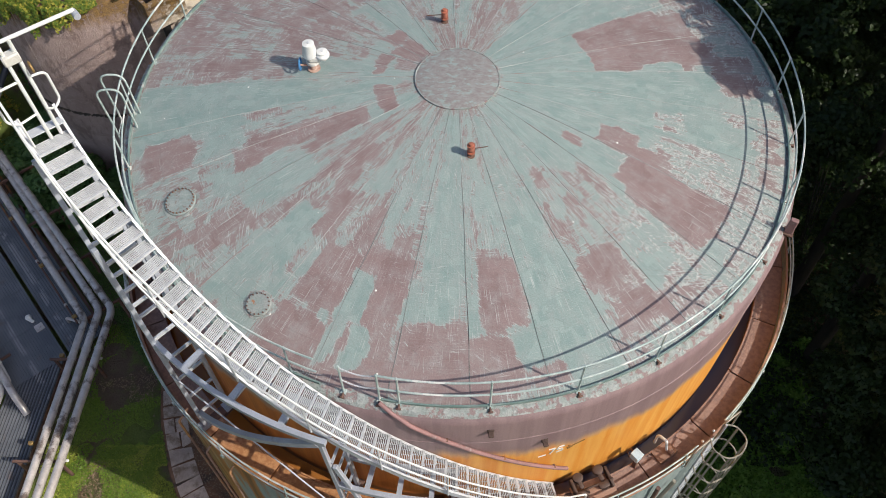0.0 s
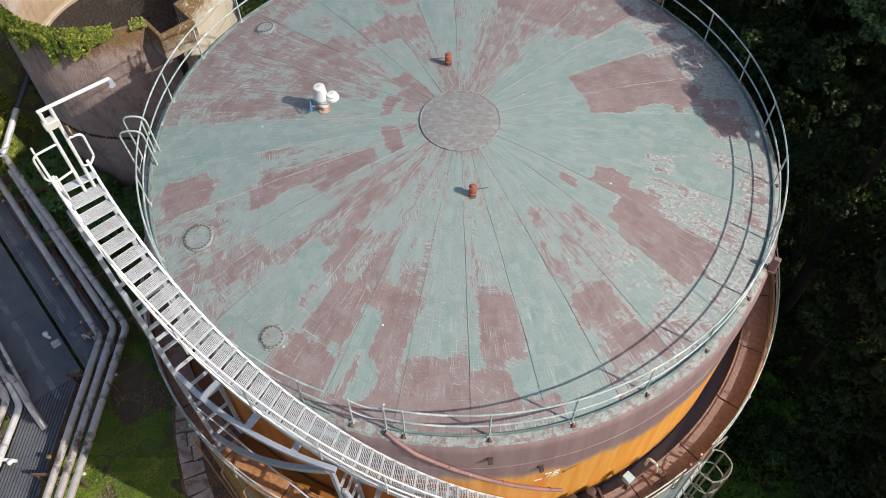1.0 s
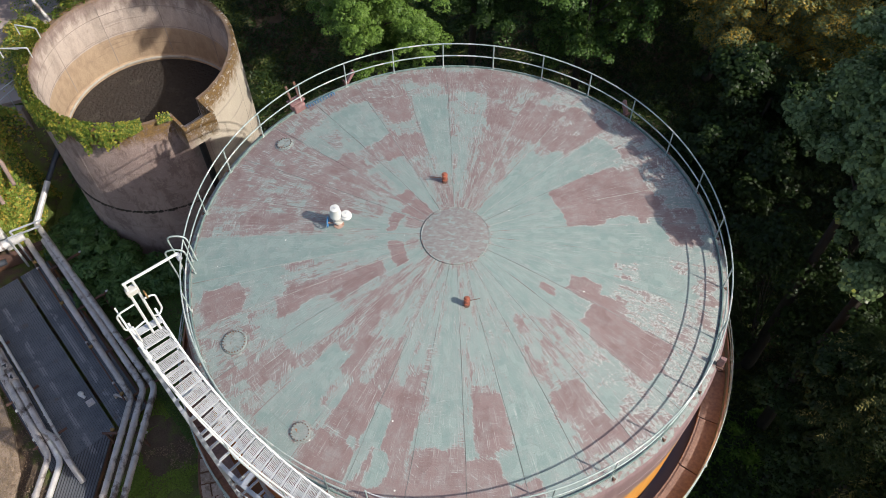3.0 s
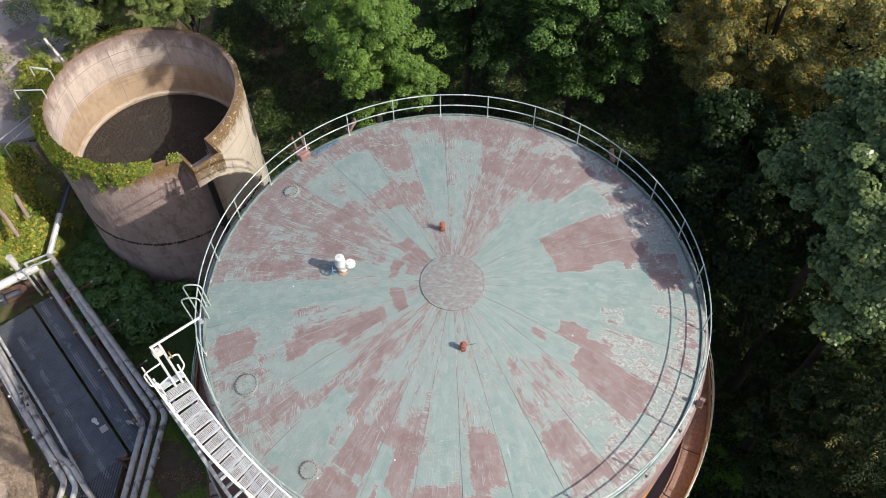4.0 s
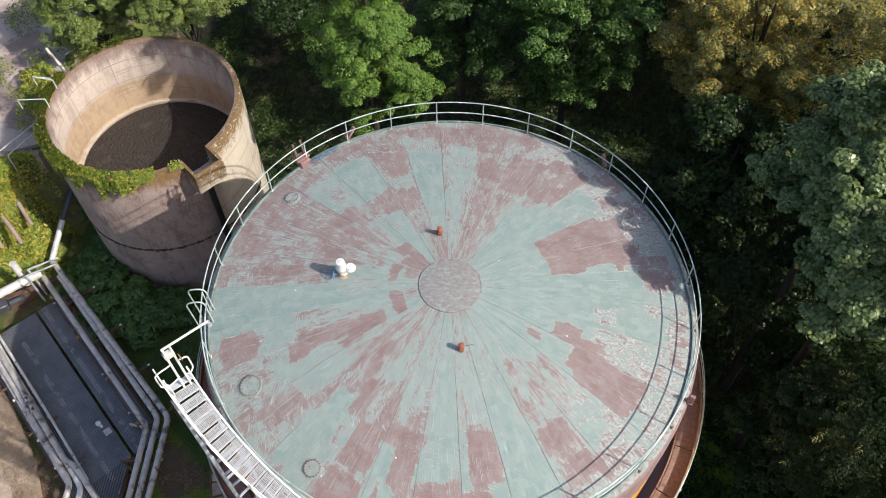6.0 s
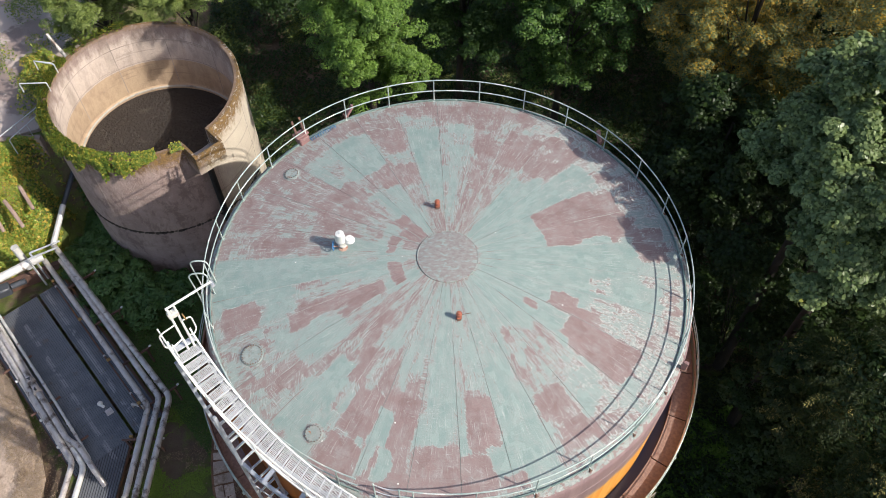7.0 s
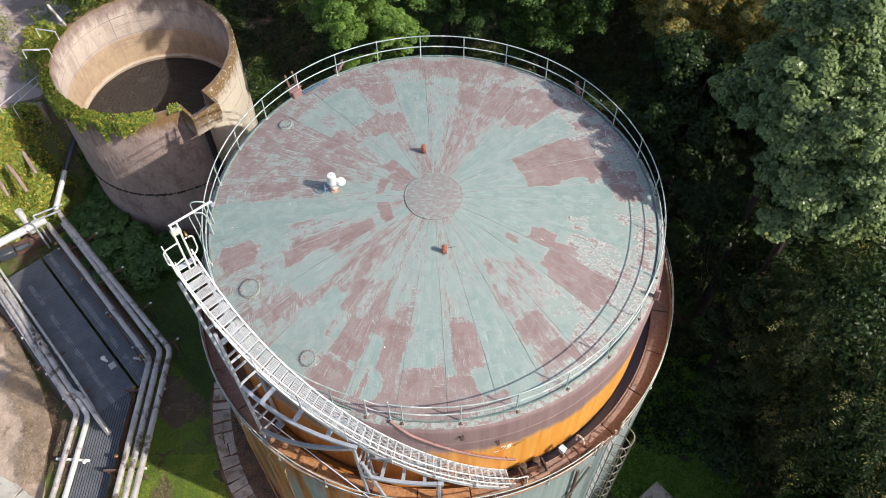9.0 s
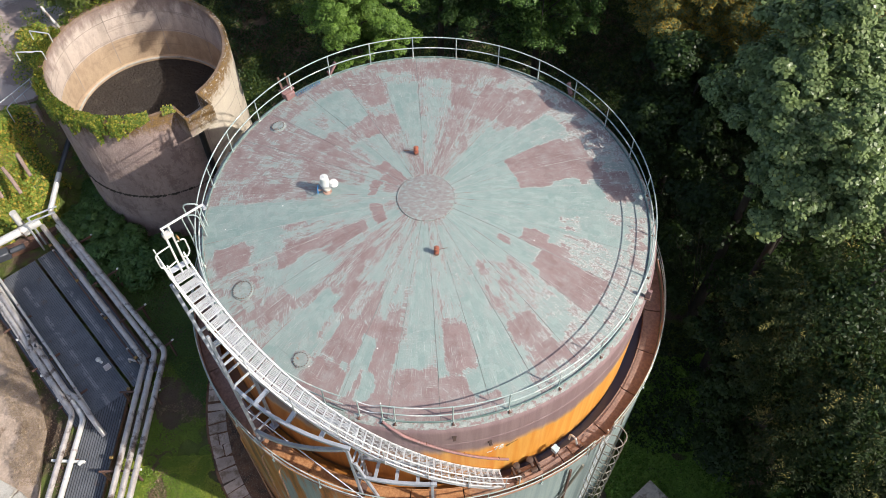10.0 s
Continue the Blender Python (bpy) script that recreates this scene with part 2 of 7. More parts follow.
# green coat
coat(1.3, 175.5, 187.5, 3.3, 7.2, 0.10)
coat(1.1, 187, 192, 4.7, 7.2, 0.10)
coat(0.9, 184, 198, 4.75, 5.65, 0.12)
coat(1.0, 182, 194, 1.95, 3.3, 0.12)
coat(0.35, 174, 182, 1.9, 3.3, 0.2)
coat(0.5, 163, 172, 2.2, 3.2, 0.2)
coat(0.8, -101, -89, 1.1, 5.7)
coat(-0.1, -101, -98.6, 1.5, 5.0, 0.1)
coat(0.8, -89, -86.3, 4.0, 6.0, 0.1)
coat(0.45, -89, -77, 1.1, 4.4)
coat(1.1, -77, -65.3, 3.6, 7.2)
coat(0.7, -77, -65, 1.1, 3.6)
coat(1.0, -81, -74, 6.0, 6.65, 0.1)
coat(1.2, -136, -127.5, 4.3, 6.9, 0.12)
coat(0.9, -131, -124.2, 5.7, 7.2, 0.12)
coat(0.8, -125, -122.5, 5.0, 5.6, 0.1)
coat(0.5, -152, -141, 3.6, 5.3, 0.14)
coat(0.45, -161, -150, 4.0, 5.6, 0.14)
coat(0.45, -137, -130, 1.2, 2.3, 0.2)
coat(0.5, -125, -113, 1.2, 3.3, 0.2)
coat(0.4, -113, -103, 1.4, 3.8, 0.2)
coat(1.0, 91.5, 102.5, 3.2, 5.75, 0.10)
coat(0.5, 91.5, 102.5, 2.1, 3.2, 0.2)
coat(0.35, 79, 91, 1.2, 5.9, 0.2)
coat(1.1, 115.5, 129.5, 4.35, 6.25, 0.10)
coat(0.75, 116, 134, 2.1, 3.5, 0.2)
coat(0.45, 128, 139, 4.4, 6.2, 0.2)
coat(0.5, 104, 113, 4.2, 4.8, 0.12)
coat(1.2, 31, 55, 1.0, 3.9, 0.14)
coat(1.0, 31, 42.5, 3.5, 5.9, 0.14)
coat(0.7, 43, 49, 3.6, 4.5, 0.14)
coat(1.3, -17, 7.4, 1.0, 5.9, 0.12)
coat(1.1, 6, 31, 1.0, 3.1, 0.14)
coat(1.1, -53, -17, 1.0, 3.25, 0.14)
coat(0.9, -41, -17, 3.0, 4.3, 0.14)
coat(0.8, -65, -53, 1.0, 2.8, 0.14)
coat(0.55, -17, 0, 5.7, 7.0, 0.3)
coat(0.35, -53, -41, 5.0, 6.6, 0.2)
# worn to red primer
coat(-1.2, -170, -161.2, 5.85, 6.95, 0.10)
coat(-0.3, -161.2, -154, 5.9, 6.9, 0.2)
coat(-1.2, -163, -155.5, 3.15, 4.65, 0.10)
coat(-0.9, -161, -154, 4.5, 5.0, 0.10)
coat(-1.2, -160.5, -149.6, 2.05, 3.25, 0.10)
coat(-1.0, -152, -148.5, 2.9, 3.5, 0.08)
coat(-0.6, -147, -139, 5.2, 6.6, 0.14)
coat(-0.7, -137, -130, 2.5, 3.6, 0.12)
coat(-0.9, -128.5, -122, 3.6, 4.7, 0.10)
coat(-0.45, -123, -113, 3.4, 4.6, 0.2)
coat(-1.3, -122.6, -113.2, 4.65, 7.2, 0.08)
coat(0.1, -123, -113.5, 5.95, 6.12, 0.05)
coat(-1.2, -113, -101.4, 4.5, 7.2, 0.12)
coat(1.3, -113, -108.3, 5.0, 6.0, 0.07)
coat(0.5, -113, -110.6, 5.9, 6.95, 0.08)
coat(1.2, -109.3, -105.8, 6.05, 6.9, 0.08)
coat(-0.9, -101, -89, 5.75, 7.2, 0.12)
coat(-1.3, -85.6, -76.8, 4.45, 5.85, 0.08)
coat(-1.1, -96, -81, 6.05, 7.2, 0.10)
coat(-0.9, -79, -73.5, 6.65, 7.1, 0.08)
coat(-1.0, -63.2, -54, 4.95, 6.65, 0.12)
coat(0.0, -61, -55, 5.65, 6.05, 0.12)
coat(-0.8, -54.5, -48.5, 6.2, 6.95, 0.12)
coat(-0.15, -62, -50, 2.9, 4.4, 0.25)
coat(-0.10, -53, -42, 3.4, 5.0, 0.25)
coat(-1.5, -40.7, -29, 4.35, 6.25, 0.08)
coat(-1.4, -38, -28, 4.0, 4.6, 0.10)
coat(-1.4, -28.8, -20, 3.2, 4.05, 0.08)
coat(-1.3, -29.2, -24, 4.0, 4.9, 0.08)
coat(-0.05, -28, -17, 4.75, 6.5, 0.2)
coat(-0.8, -36, -31, 2.65, 3.05, 0.06)
coat(-0.15, -15.5, -8, 4.3, 5.05, 0.12)
coat(-0.4, -16, -4, 6.5, 7.1, 0.2)
coat(-1.5, 7.6, 31, 3.05, 5.4, 0.08)
coat(-1.4, 9.5, 27.5, 5.3, 5.95, 0.10)
coat(0.9, 7, 10.6, 4.2, 5.2, 0.06)
coat(-0.9, 1, 12, 5.85, 6.9, 0.12)
coat(-0.9, 48, 55, 4.35, 5.0, 0.10)
coat(-0.9, 43.5, 54.6, 4.8, 6.5, 0.12)
coat(-1.0, 55.4, 66.6, 4.25, 6.0, 0.10)
coat(-0.8, 67.5, 77, 4.4, 5.35, 0.10)
coat(-0.45, 68, 78, 1.3, 4.2, 0.3)
coat(-0.6, 62, 101, 6.4, 7.0, 0.12)
coat(-0.8, 105, 112.5, 4.75, 5.95, 0.10)
coat(-0.7, 104, 114, 3.1, 4.15, 0.12)
coat(-1.0, 115.4, 124, 3.4, 4.35, 0.08)
coat(-0.6, 132, 139, 3.5, 4.5, 0.12)
coat(-0.6, 142, 158, 3.5, 4.6, 0.14)
coat(-0.5, 143, 153, 6.1, 7.2, 0.14)
coat(-0.65, 154, 166, 6.1, 7.2, 0.12)
coat(-0.55, 168, 175.3, 3.6, 6.0, 0.12)
# short plates beside the centre disc
coat(0.7, 112, 216, 1.0, 2.15, 0.05)
coat(-1.5, 127, 149, 1.02, 1.68, 0.05)
coat(-1.5, 127, 142, 1.74, 2.13, 0.05)
coat(-0.25, 151, 168, 1.02, 1.45, 0.05)
coat(-1.6, 152, 173, 1.60, 1.85, 0.05)
coat(-1.5, 184, 211, 1.45, 1.80, 0.05)
coat(-0.3, 184, 199, 1.02, 1.38, 0.05)


def paint_at(a, r):
    """Paint value on arrays of bearings and radii."""
    v = np.full_like(a, 0.08)
    # ragged edges
    x, y = r * np.cos(np.radians(a)), r * np.sin(np.radians(a))
    wob = np.array([noise.noise_vector(Vector((p, q, 0)) * 2.6) + 0.7 * noise.noise_vector(Vector((p, q, 5)) * 7.0) for p, q in zip(x, y)])
    r = r + 0.11 * wob[:, 0]
    a = a + np.degrees(0.07 * wob[:, 1] / np.maximum(r, 1.0))
    for value, a0, a1, r0, r1, soft in FIELDS:
        mid, half = (a0 + a1) / 2, (a1 - a0) / 2
        da = np.abs((a - mid + 180) % 360 - 180)
        ea = np.clip((half - da) * np.radians(1.0) * np.maximum(r, 1.0) / soft + 0.5, 0, 1)
        er = np.clip((np.minimum(r - r0, r1 - r)) / soft + 0.5, 0, 1)
        w = ea * er
        v = v * (1 - w) + value * w
    return v


def roof_material():
    m, nt, b = nodes_of("flaking_roof_paint")
    pol = nd(nt, "Attribute", attribute="bearing_radius").outputs["Vector"]
    val = nd(nt, "Attribute", attribute="paint").outputs["Fac"]
    pos = place(nt)
    flat = stretch(nt, pos, (1, 1, 0))

    def centred(x, amount):
        y = math2(nt, "MULTIPLY_ADD", x, amount)
        y.node.inputs[2].default_value = -amount / 2
        return y

    warp = nd(nt, "TexNoise", Vector=flat, Scale=5.0, Detail=5.0, Roughness=0.65)
    shift = nd(nt, "VectorMath", op="MULTIPLY_ADD", i0=warp.outputs["Color"], i1=(0.07, 0.07, 0), i2=pol).outputs[0]
    # roller lengths: oblong cells along and across the plates
    cells = nd(nt, "TexVoronoi", Vector=stretch(nt, shift, (2.6, 1.3, 0)), Scale=1.0, Randomness=0.9, distance="CHEBYCHEV")
    cell = nd(nt, "SeparateColor", i0=cells.outputs["Color"]).outputs[0]
    cells2 = nd(nt, "TexVoronoi", Vector=stretch(nt, shift, (6.0, 3.4, 0)), Scale=1.0, Randomness=1.0, distance="CHEBYCHEV")
    cell2 = nd(nt, "SeparateColor", i0=cells2.outputs["Color"]).outputs[1]
    streak = noise_of(nt, stretch(nt, pol, (13.0, 1.0, 0)), 1.0, 6.0, 0.7)
    blot = noise_of(nt, flat, 9.0, 6.0, 0.7)
    cloud = noise_of(nt, flat, 1.6, 4.0, 0.6)
    fine = noise_of(nt, flat, 38.0, 5.0, 0.75)
    streak2 = noise_of(nt, stretch(nt, shift, (30.0, 1.6, 0)), 1.0, 5.0, 0.65)
    total = math2(nt, "MULTIPLY", val, 0.60)
    for x, amount in ((cell, 0.34), (cell2, 0.40), (streak, 1.15), (streak2, 0.85), (blot, 0.6)):
        total = math2(nt, "ADD", total, centred(x, amount))
    # rubbed zone between the coats: thin scratches along the plates, across them and askew
    zone = math2(nt, "SUBTRACT", 1.0, math2(nt, "MULTIPLY", math2(nt, "ABSOLUTE", total), 1.55), True)
    skew = nd(nt, "VectorRotate", Vector=pol, Axis=(0, 0, 1), Angle=0.7).outputs[0]
    h1 = noise_of(nt, stretch(nt, shift, (46.0, 3.0, 0)), 1.0, 4.0, 0.6)
    h2 = noise_of(nt, stretch(nt, shift, (4.0, 40.0, 0)), 1.0, 4.0, 0.6)
    h3 = noise_of(nt, stretch(nt, skew, (38.0, 3.6, 0)), 1.0, 4.0, 0.6)
    # each patch is rubbed its own way
    turn = nd(nt, "SeparateColor", i0=cells.outputs["Color"]).outputs[2]
    hatch = nd(nt, "Mix", i0=step_of(nt, turn, 0.42, 0.46), i2=h1, i3=h2).outputs[0]
    hatch = nd(nt, "Mix", i0=step_of(nt, turn, 0.74, 0.78), i2=hatch, i3=h3).outputs[0]
    amount = math2(nt, "MULTIPLY_ADD", zone, 1.8)
    amount.node.inputs[2].default_value = 0.35
    worked = math2(nt, "ADD", total, math2(nt, "MULTIPLY", centred(hatch, 1.0), amount))
    cover = step_of(nt, worked, -0.08, 0.08)
    green = mix(nt, step_of(nt, cloud, 0.35, 0.65), (0.205, 0.285, 0.266), (0.240, 0.310, 0.290))
    green = mix(nt, math2(nt, "MULTIPLY", step_of(nt, cell2, 0.55, 0.9), 0.55), green, (0.298, 0.362, 0.342))
    red = mix(nt, step_of(nt, cell, 0.2, 0.8), (0.222, 0.150, 0.146), (0.256, 0.182, 0.176))
    red = mix(nt, math2(nt, "MULTIPLY", step_of(nt, cloud, 0.45, 0.7), 0.5), red, (0.282, 0.212, 0.203))
    col = mix(nt, cover, red, green)
    # half-worn film between the two, pinkish grey over red, pale over green
    film = mix(nt, cover, (0.262, 0.212, 0.205), (0.285, 0.315, 0.300))
    col = mix(nt, math2(nt, "MULTIPLY", zone, 0.80), col, film)
    # thin, chalky films over both coats
    haze = math2(nt, "MULTIPLY", step_of(nt, noise_of(nt, stretch(nt, pol, (4.0, 2.2, 0)), 1.0, 6.0, 0.7), 0.42, 0.72), 0.42)
    col = mix(nt, haze, col, (0.34, 0.35, 0.335))
    # bare pale scratches in the rubbed zone
    bare = math2(nt, "MULTIPLY", step_of(nt, hatch, 0.56, 0.66), math2(nt, "MULTIPLY_ADD", zone, 0.74))
    bare.node.inputs[1].links[0].from_node.inputs[2].default_value = 0.10
    col = mix(nt, bare, col, (0.46, 0.475, 0.455))
    # long fine scratches along the plates, broken ones across
    long = noise_of(nt, stretch(nt, pol, (60.0, 1.3, 0)), 1.0, 3.0, 0.6)
    short = noise_of(nt, stretch(nt, pol, (5.0, 60.0, 0)), 1.0, 3.0, 0.6)
    thin = math2(nt, "ADD", math2(nt, "MULTIPLY", step_of(nt, long, 0.59, 0.66), 0.68), math2(nt, "MULTIPLY", step_of(nt, short, 0.61, 0.68), 0.6))
    col = mix(nt, math2(nt, "MULTIPLY", thin, step_of(nt, noise_of(nt, flat, 1.1, 4.0), 0.36, 0.60)), col, (0.45, 0.465, 0.445))
    dim = step_of(nt, noise_of(nt, stretch(nt, skew, (50.0, 1.6, 0)), 1.0, 3.0, 0.6), 0.62, 0.70)
    col = mix(nt, math2(nt, "MULTIPLY", dim, 0.48), col, (0.165, 0.165, 0.155))
    # flaking lips where one coat ends, worst on the sunny side
    edge = math2(nt, "SUBTRACT", 1.0, math2(nt, "MULTIPLY", math2(nt, "ABSOLUTE", math2(nt, "ADD", worked, 0.03)), 6.0), True)
    chips = step_of(nt, noise_of(nt, flat, 13.0, 4.0, 0.7), 0.47, 0.56)
    sunny = step_of(nt, math2(nt, "ADD", nd(nt, "SeparateXYZ", i0=pos).outputs[0], noise_of(nt, flat, 0.8, 2.0)), 2.9, 4.4)
    lip = math2(nt, "MULTIPLY", math2(nt, "MULTIPLY", edge, chips), math2(nt, "MULTIPLY_ADD", sunny, 0.7))
    lip.node.inputs[1].links[0].from_node.inputs[2].default_value = 0.15
    col = mix(nt, lip, col, (0.62, 0.645, 0.61))
    # crazed flakes standing on the sunny side's worn coat
    craze = nd(nt, "TexVoronoi", Vector=flat, Scale=11.0, feature="DISTANCE_TO_EDGE").outputs["Distance"]
    curl = math2(nt, "MULTIPLY", step_of(nt, craze, 0.06, 0.03), math2(nt, "MULTIPLY", sunny, step_of(nt, math2(nt, "ADD", math2(nt, "MULTIPLY", zone, 0.45), blot), 0.78, 0.92)))
    col = mix(nt, math2(nt, "MULTIPLY", curl, 0.40), col, (0.54, 0.54, 0.51))
    # droppings and dark specks
    spot = nd(nt, "TexVoronoi", Vector=flat, Scale=1.3).outputs["Distance"]
    col = mix(nt, step_of(nt, spot, 0.035, 0.022), col, (0.74, 0.74, 0.70))
    speck = nd(nt, "TexVoronoi", Vector=flat, Scale=7.0).outputs["Distance"]
    col = mix(nt, math2(nt, "MULTIPLY", step_of(nt, speck, 0.10, 0.05), 0.5), col, (0.14, 0.13, 0.12))
    col = mix(nt, 0.85, col, mix(nt, fine, (0.22, 0.22, 0.22), (0.78, 0.78, 0.78)), "OVERLAY")
    nt.links.new(col, b.inputs["Base Color"])
    rg = nd(nt, "MapRange", i0=fine, i3=0.5, i4=0.78)
    nt.links.new(rg.outputs[0], b.inputs["Roughness"])
    b.inputs["Specular IOR Level"].default_value = 0.35
    high = math2(nt, "ADD", math2(nt, "ADD", cover, lip), math2(nt, "MULTIPLY", blot, 0.4))
    relief(nt, b, math2(nt, "ADD", high, curl), 0.45, 0.008)
    return m


roof_paint = roof_material()


def shell_material():
    """Maroon shell, rust-orange where the tank's liquor has run down and dried; the tide line climbs towards the stair."""
    m, nt, b = nodes_of("maroon_shell_with_orange_rust")
    pos = place(nt)
    sep = nd(nt, "SeparateXYZ", i0=pos)
    x, z = sep.outputs[0], sep.outputs[2]
    line = math2(nt, "MULTIPLY_ADD", x, -0.03)
    line.node.inputs[2].default_value = 10.3
    wob = noise_of(nt, stretch(nt, pos, (1.0, 1.0, 0.25)), 1.2, 5.0, 0.6)
    d = math2(nt, "SUBTRACT", line, z)
    d = math2(nt, "ADD", d, math2(nt, "MULTIPLY_ADD", wob, 1.1))
    d = math2(nt, "SUBTRACT", d, 0.55)
    runs = noise_of(nt, stretch(nt, pos, (5.0, 5.0, 0.22)), 1.0, 5.0, 0.6)
    fine = noise_of(nt, pos, 35.0, 4.0, 0.6)
    dry = mix(nt, step_of(nt, runs, 0.35, 0.7), (0.225, 0.150, 0.155), (0.29, 0.20, 0.198))
    pale = step_of(nt, noise_of(nt, stretch(nt, pos, (0.8, 0.8, 3.5)), 1.0, 4.0), 0.6, 0.75)
    dry = mix(nt, math2(nt, "MULTIPLY", pale, 0.35), dry, (0.34, 0.26, 0.25))
    wet = mix(nt, step_of(nt, runs, 0.3, 0.72), (0.80, 0.29, 0.03), (0.90, 0.48, 0.11))
    # darker, redder rust towards the stair, coloured for the bell's shaded side
    rusty = step_of(nt, math2(nt, "ADD", x, math2(nt, "MULTIPLY", wob, 2.0)), 2.2, -0.4)
    wet = mix(nt, rusty, wet, mix(nt, step_of(nt, runs, 0.3, 0.72), (0.40, 0.115, 0.02), (0.60, 0.20, 0.035)))
    wet = mix(nt, math2(nt, "MULTIPLY", step_of(nt, d, 0.32, 0.02), 0.6), wet, (0.66, 0.42, 0.22))
    # dark wet band just above the water
    damp = step_of(nt, math2(nt, "ADD", z, math2(nt, "MULTIPLY", wob, 0.5)), 8.62, 8.42)
    wet = mix(nt, damp, wet, (0.11, 0.045, 0.02))
    col = mix(nt, step_of(nt, d, -0.18, 0.32), dry, wet)
    col = mix(nt, 0.45, col, mix(nt, fine, (0.28, 0.28, 0.28), (0.72, 0.72, 0.72)), "OVERLAY")
    nt.links.new(col, b.inputs["Base Color"])
    b.inputs["Roughness"].default_value = 0.55
    relief(nt, b, math2(nt, "ADD", fine, runs), 0.2, 0.01)
    return m


shell_paint = shell_material()
band_paint = surface("flaking_grey_green_rim_paint", (0.25, 0.29, 0.27), (0.37, 0.385, 0.37), 6.0, 0.8, 0.0, 22, (0.27, 0.20, 0.195), 6.5, (0.50, 0.58), 0.9, 0.03)
bell = thing("gas_holder_bell", (0, 0, 6.0), "round steel gas bell with flaking green roof and rusty maroon shell", "gas holder")
bm = bmesh.new()
lathe(bm, [(7.485, 5.6), (7.485, 8.9), (7.49, 8.92), (7.49, 10.1), (7.496, 10.115), (7.496, 11.39), (7.508, 11.395), (7.508, 11.425), (7.5, 11.43), (7.5, 12.2), (7.488, 12.28), (7.455, 12.36), (7.412, 12.412)], 180)
part("shell", bm, shell_paint, bell, "maroon steel shell stained orange near the liquor")
bm = bmesh.new()
lathe(bm, [(7.43, 12.395), (7.422, 12.414), (7.38, 12.452), (7.33, 12.478), (7.27, 12.494), (7.206, 12.500), (7.19, 12.44)], 240)
for v in bm.verts:
    n = noise.noise(v.co * 2.3) * 0.010 + noise.noise(v.co * 9.0) * 0.012
    v.co += Vector((v.co.x, v.co.y, 0)).normalized() * n
part("rim_band", bm, band_paint, bell, "knuckled rim with flaking grey-green paint")
bm = bmesh.new()
lathe(bm, [(0.0, 13.405), (0.5, 13.40), (0.865, 13.382), (0.90, 13.372), (0.905, 13.33)], 64)
disc_paint = surface("scuffed_grey_disc_paint", (0.275, 0.268, 0.26), (0.232, 0.205, 0.20), 8.0, 0.7, 0.0, 26, (0.275, 0.325, 0.31), 5.5, (0.53, 0.60), 0.3, squash=(1, 1.7, 1))
part("centre_disc", bm, disc_paint, bell, "scuffed grey centre disc")
bm = bmesh.new()
lathe(bm, [(0.90, 13.33), (0.90, 13.382), (0.928, 13.382), (0.932, 13.33)], 64)
part("disc_weld", bm, band_paint, bell)


def roof_plate(a0, a1, r0, r1, na, nr):
    """A roof plate with a hair of a gap to its neighbours; bearings and paint are kept on its corners."""
    g0 = 0.0025
    av, rv = np.linspace(0, 1, na + 1), np.linspace(r0, r1, nr + 1)
    verts, pol = [], []
    for r in rv:
        gap = np.degrees(g0 / r)
        for s in av:
            a = a0 + gap + (a1 - a0 - 2 * gap) * s
            ripple = 0.006 * noise.noise(Vector((r * math.cos(radians(a)), r * math.sin(radians(a)), 3.0)) * 0.9)
            verts.append((r * math.cos(radians(a)), r * math.sin(radians(a)), dome_z(r) + ripple))
            pol.append((a, r))
    n = len(verts)
    w = na + 1
    faces = [(j * w + i, j * w + i + 1, (j + 1) * w + i + 1, (j + 1) * w + i) for j in range(nr) for i in range(na)]
    # turned-down edges give the plate its thickness
    rimv = [i for i in range(w)] + [j * w + na for j in range(1, nr + 1)] + [nr * w + i for i in range(na - 1, -1, -1)] + [j * w for j in range(nr - 1, 0, -1)]
    low = {}
    for i in rimv:
        low[i] = len(verts)
        verts.append((verts[i][0], verts[i][1], verts[i][2] - 0.02))
        pol.append(pol[i])
    for p, q in zip(rimv, rimv[1:] + rimv[:1]):
        faces.append((q, p, low[p], low[q]))
    me = bpy.data.meshes.new("roof_plate")
    me.from_pydata(verts, [], faces)
    pa = np.array(pol)
    # roller lengths laid plate by plate
    rs = np.random.default_rng(int(round(a0 * 7 + r0 * 13)) + 5000)
    own, cut = rs.uniform(-0.12, 0.12), rs.uniform(0.45, 1.3, 12).cumsum() + r0 - rs.uniform(0, 0.8)
    halves = rs.uniform(-0.30, 0.30, (13, 3))
    lane = np.clip(((pa[:, 0] - a0) / (a1 - a0) * 3).astype(int), 0, 2)
    own = own + halves[np.searchsorted(cut, pa[:, 1]), lane]
    at = me.attributes.new("paint", "FLOAT", "POINT")
    at.data.foreach_set("value", (paint_at(pa[:, 0], pa[:, 1]) + own).astype(np.float32))
    at = me.attributes.new("bearing_radius", "FLOAT_VECTOR", "POINT")
    bear = pa[:, 0]
    at.data.foreach_set("vector", np.stack([np.radians(bear) * 4.2, pa[:, 1], np.zeros(len(pa))], 1).astype(np.float32).ravel())
    me.materials.append(roof_paint)
    shaded(me, True)
    return me


for i in range(30):
    a = SEAM0 + SEAM_STEP * i - 180
    hang("roof_plate", roof_plate(a, a + SEAM_STEP, 0.915, 6.55, 18, 84), bell)
    hang("roof_plate", roof_plate(a, a + SEAM_STEP, 6.552, 7.205, 14, 8), bell)
bm = bmesh.new()
lathe(bm, [(0.89, dome_z(0.89) - 0.03), (3, dome_z(3) - 0.022), (5, dome_z(5) - 0.022), (6.5, dome_z(6.5) - 0.022), (7.15, dome_z(7.15) - 0.022)], 120)
part("roof_backing", bm, rust, bell)
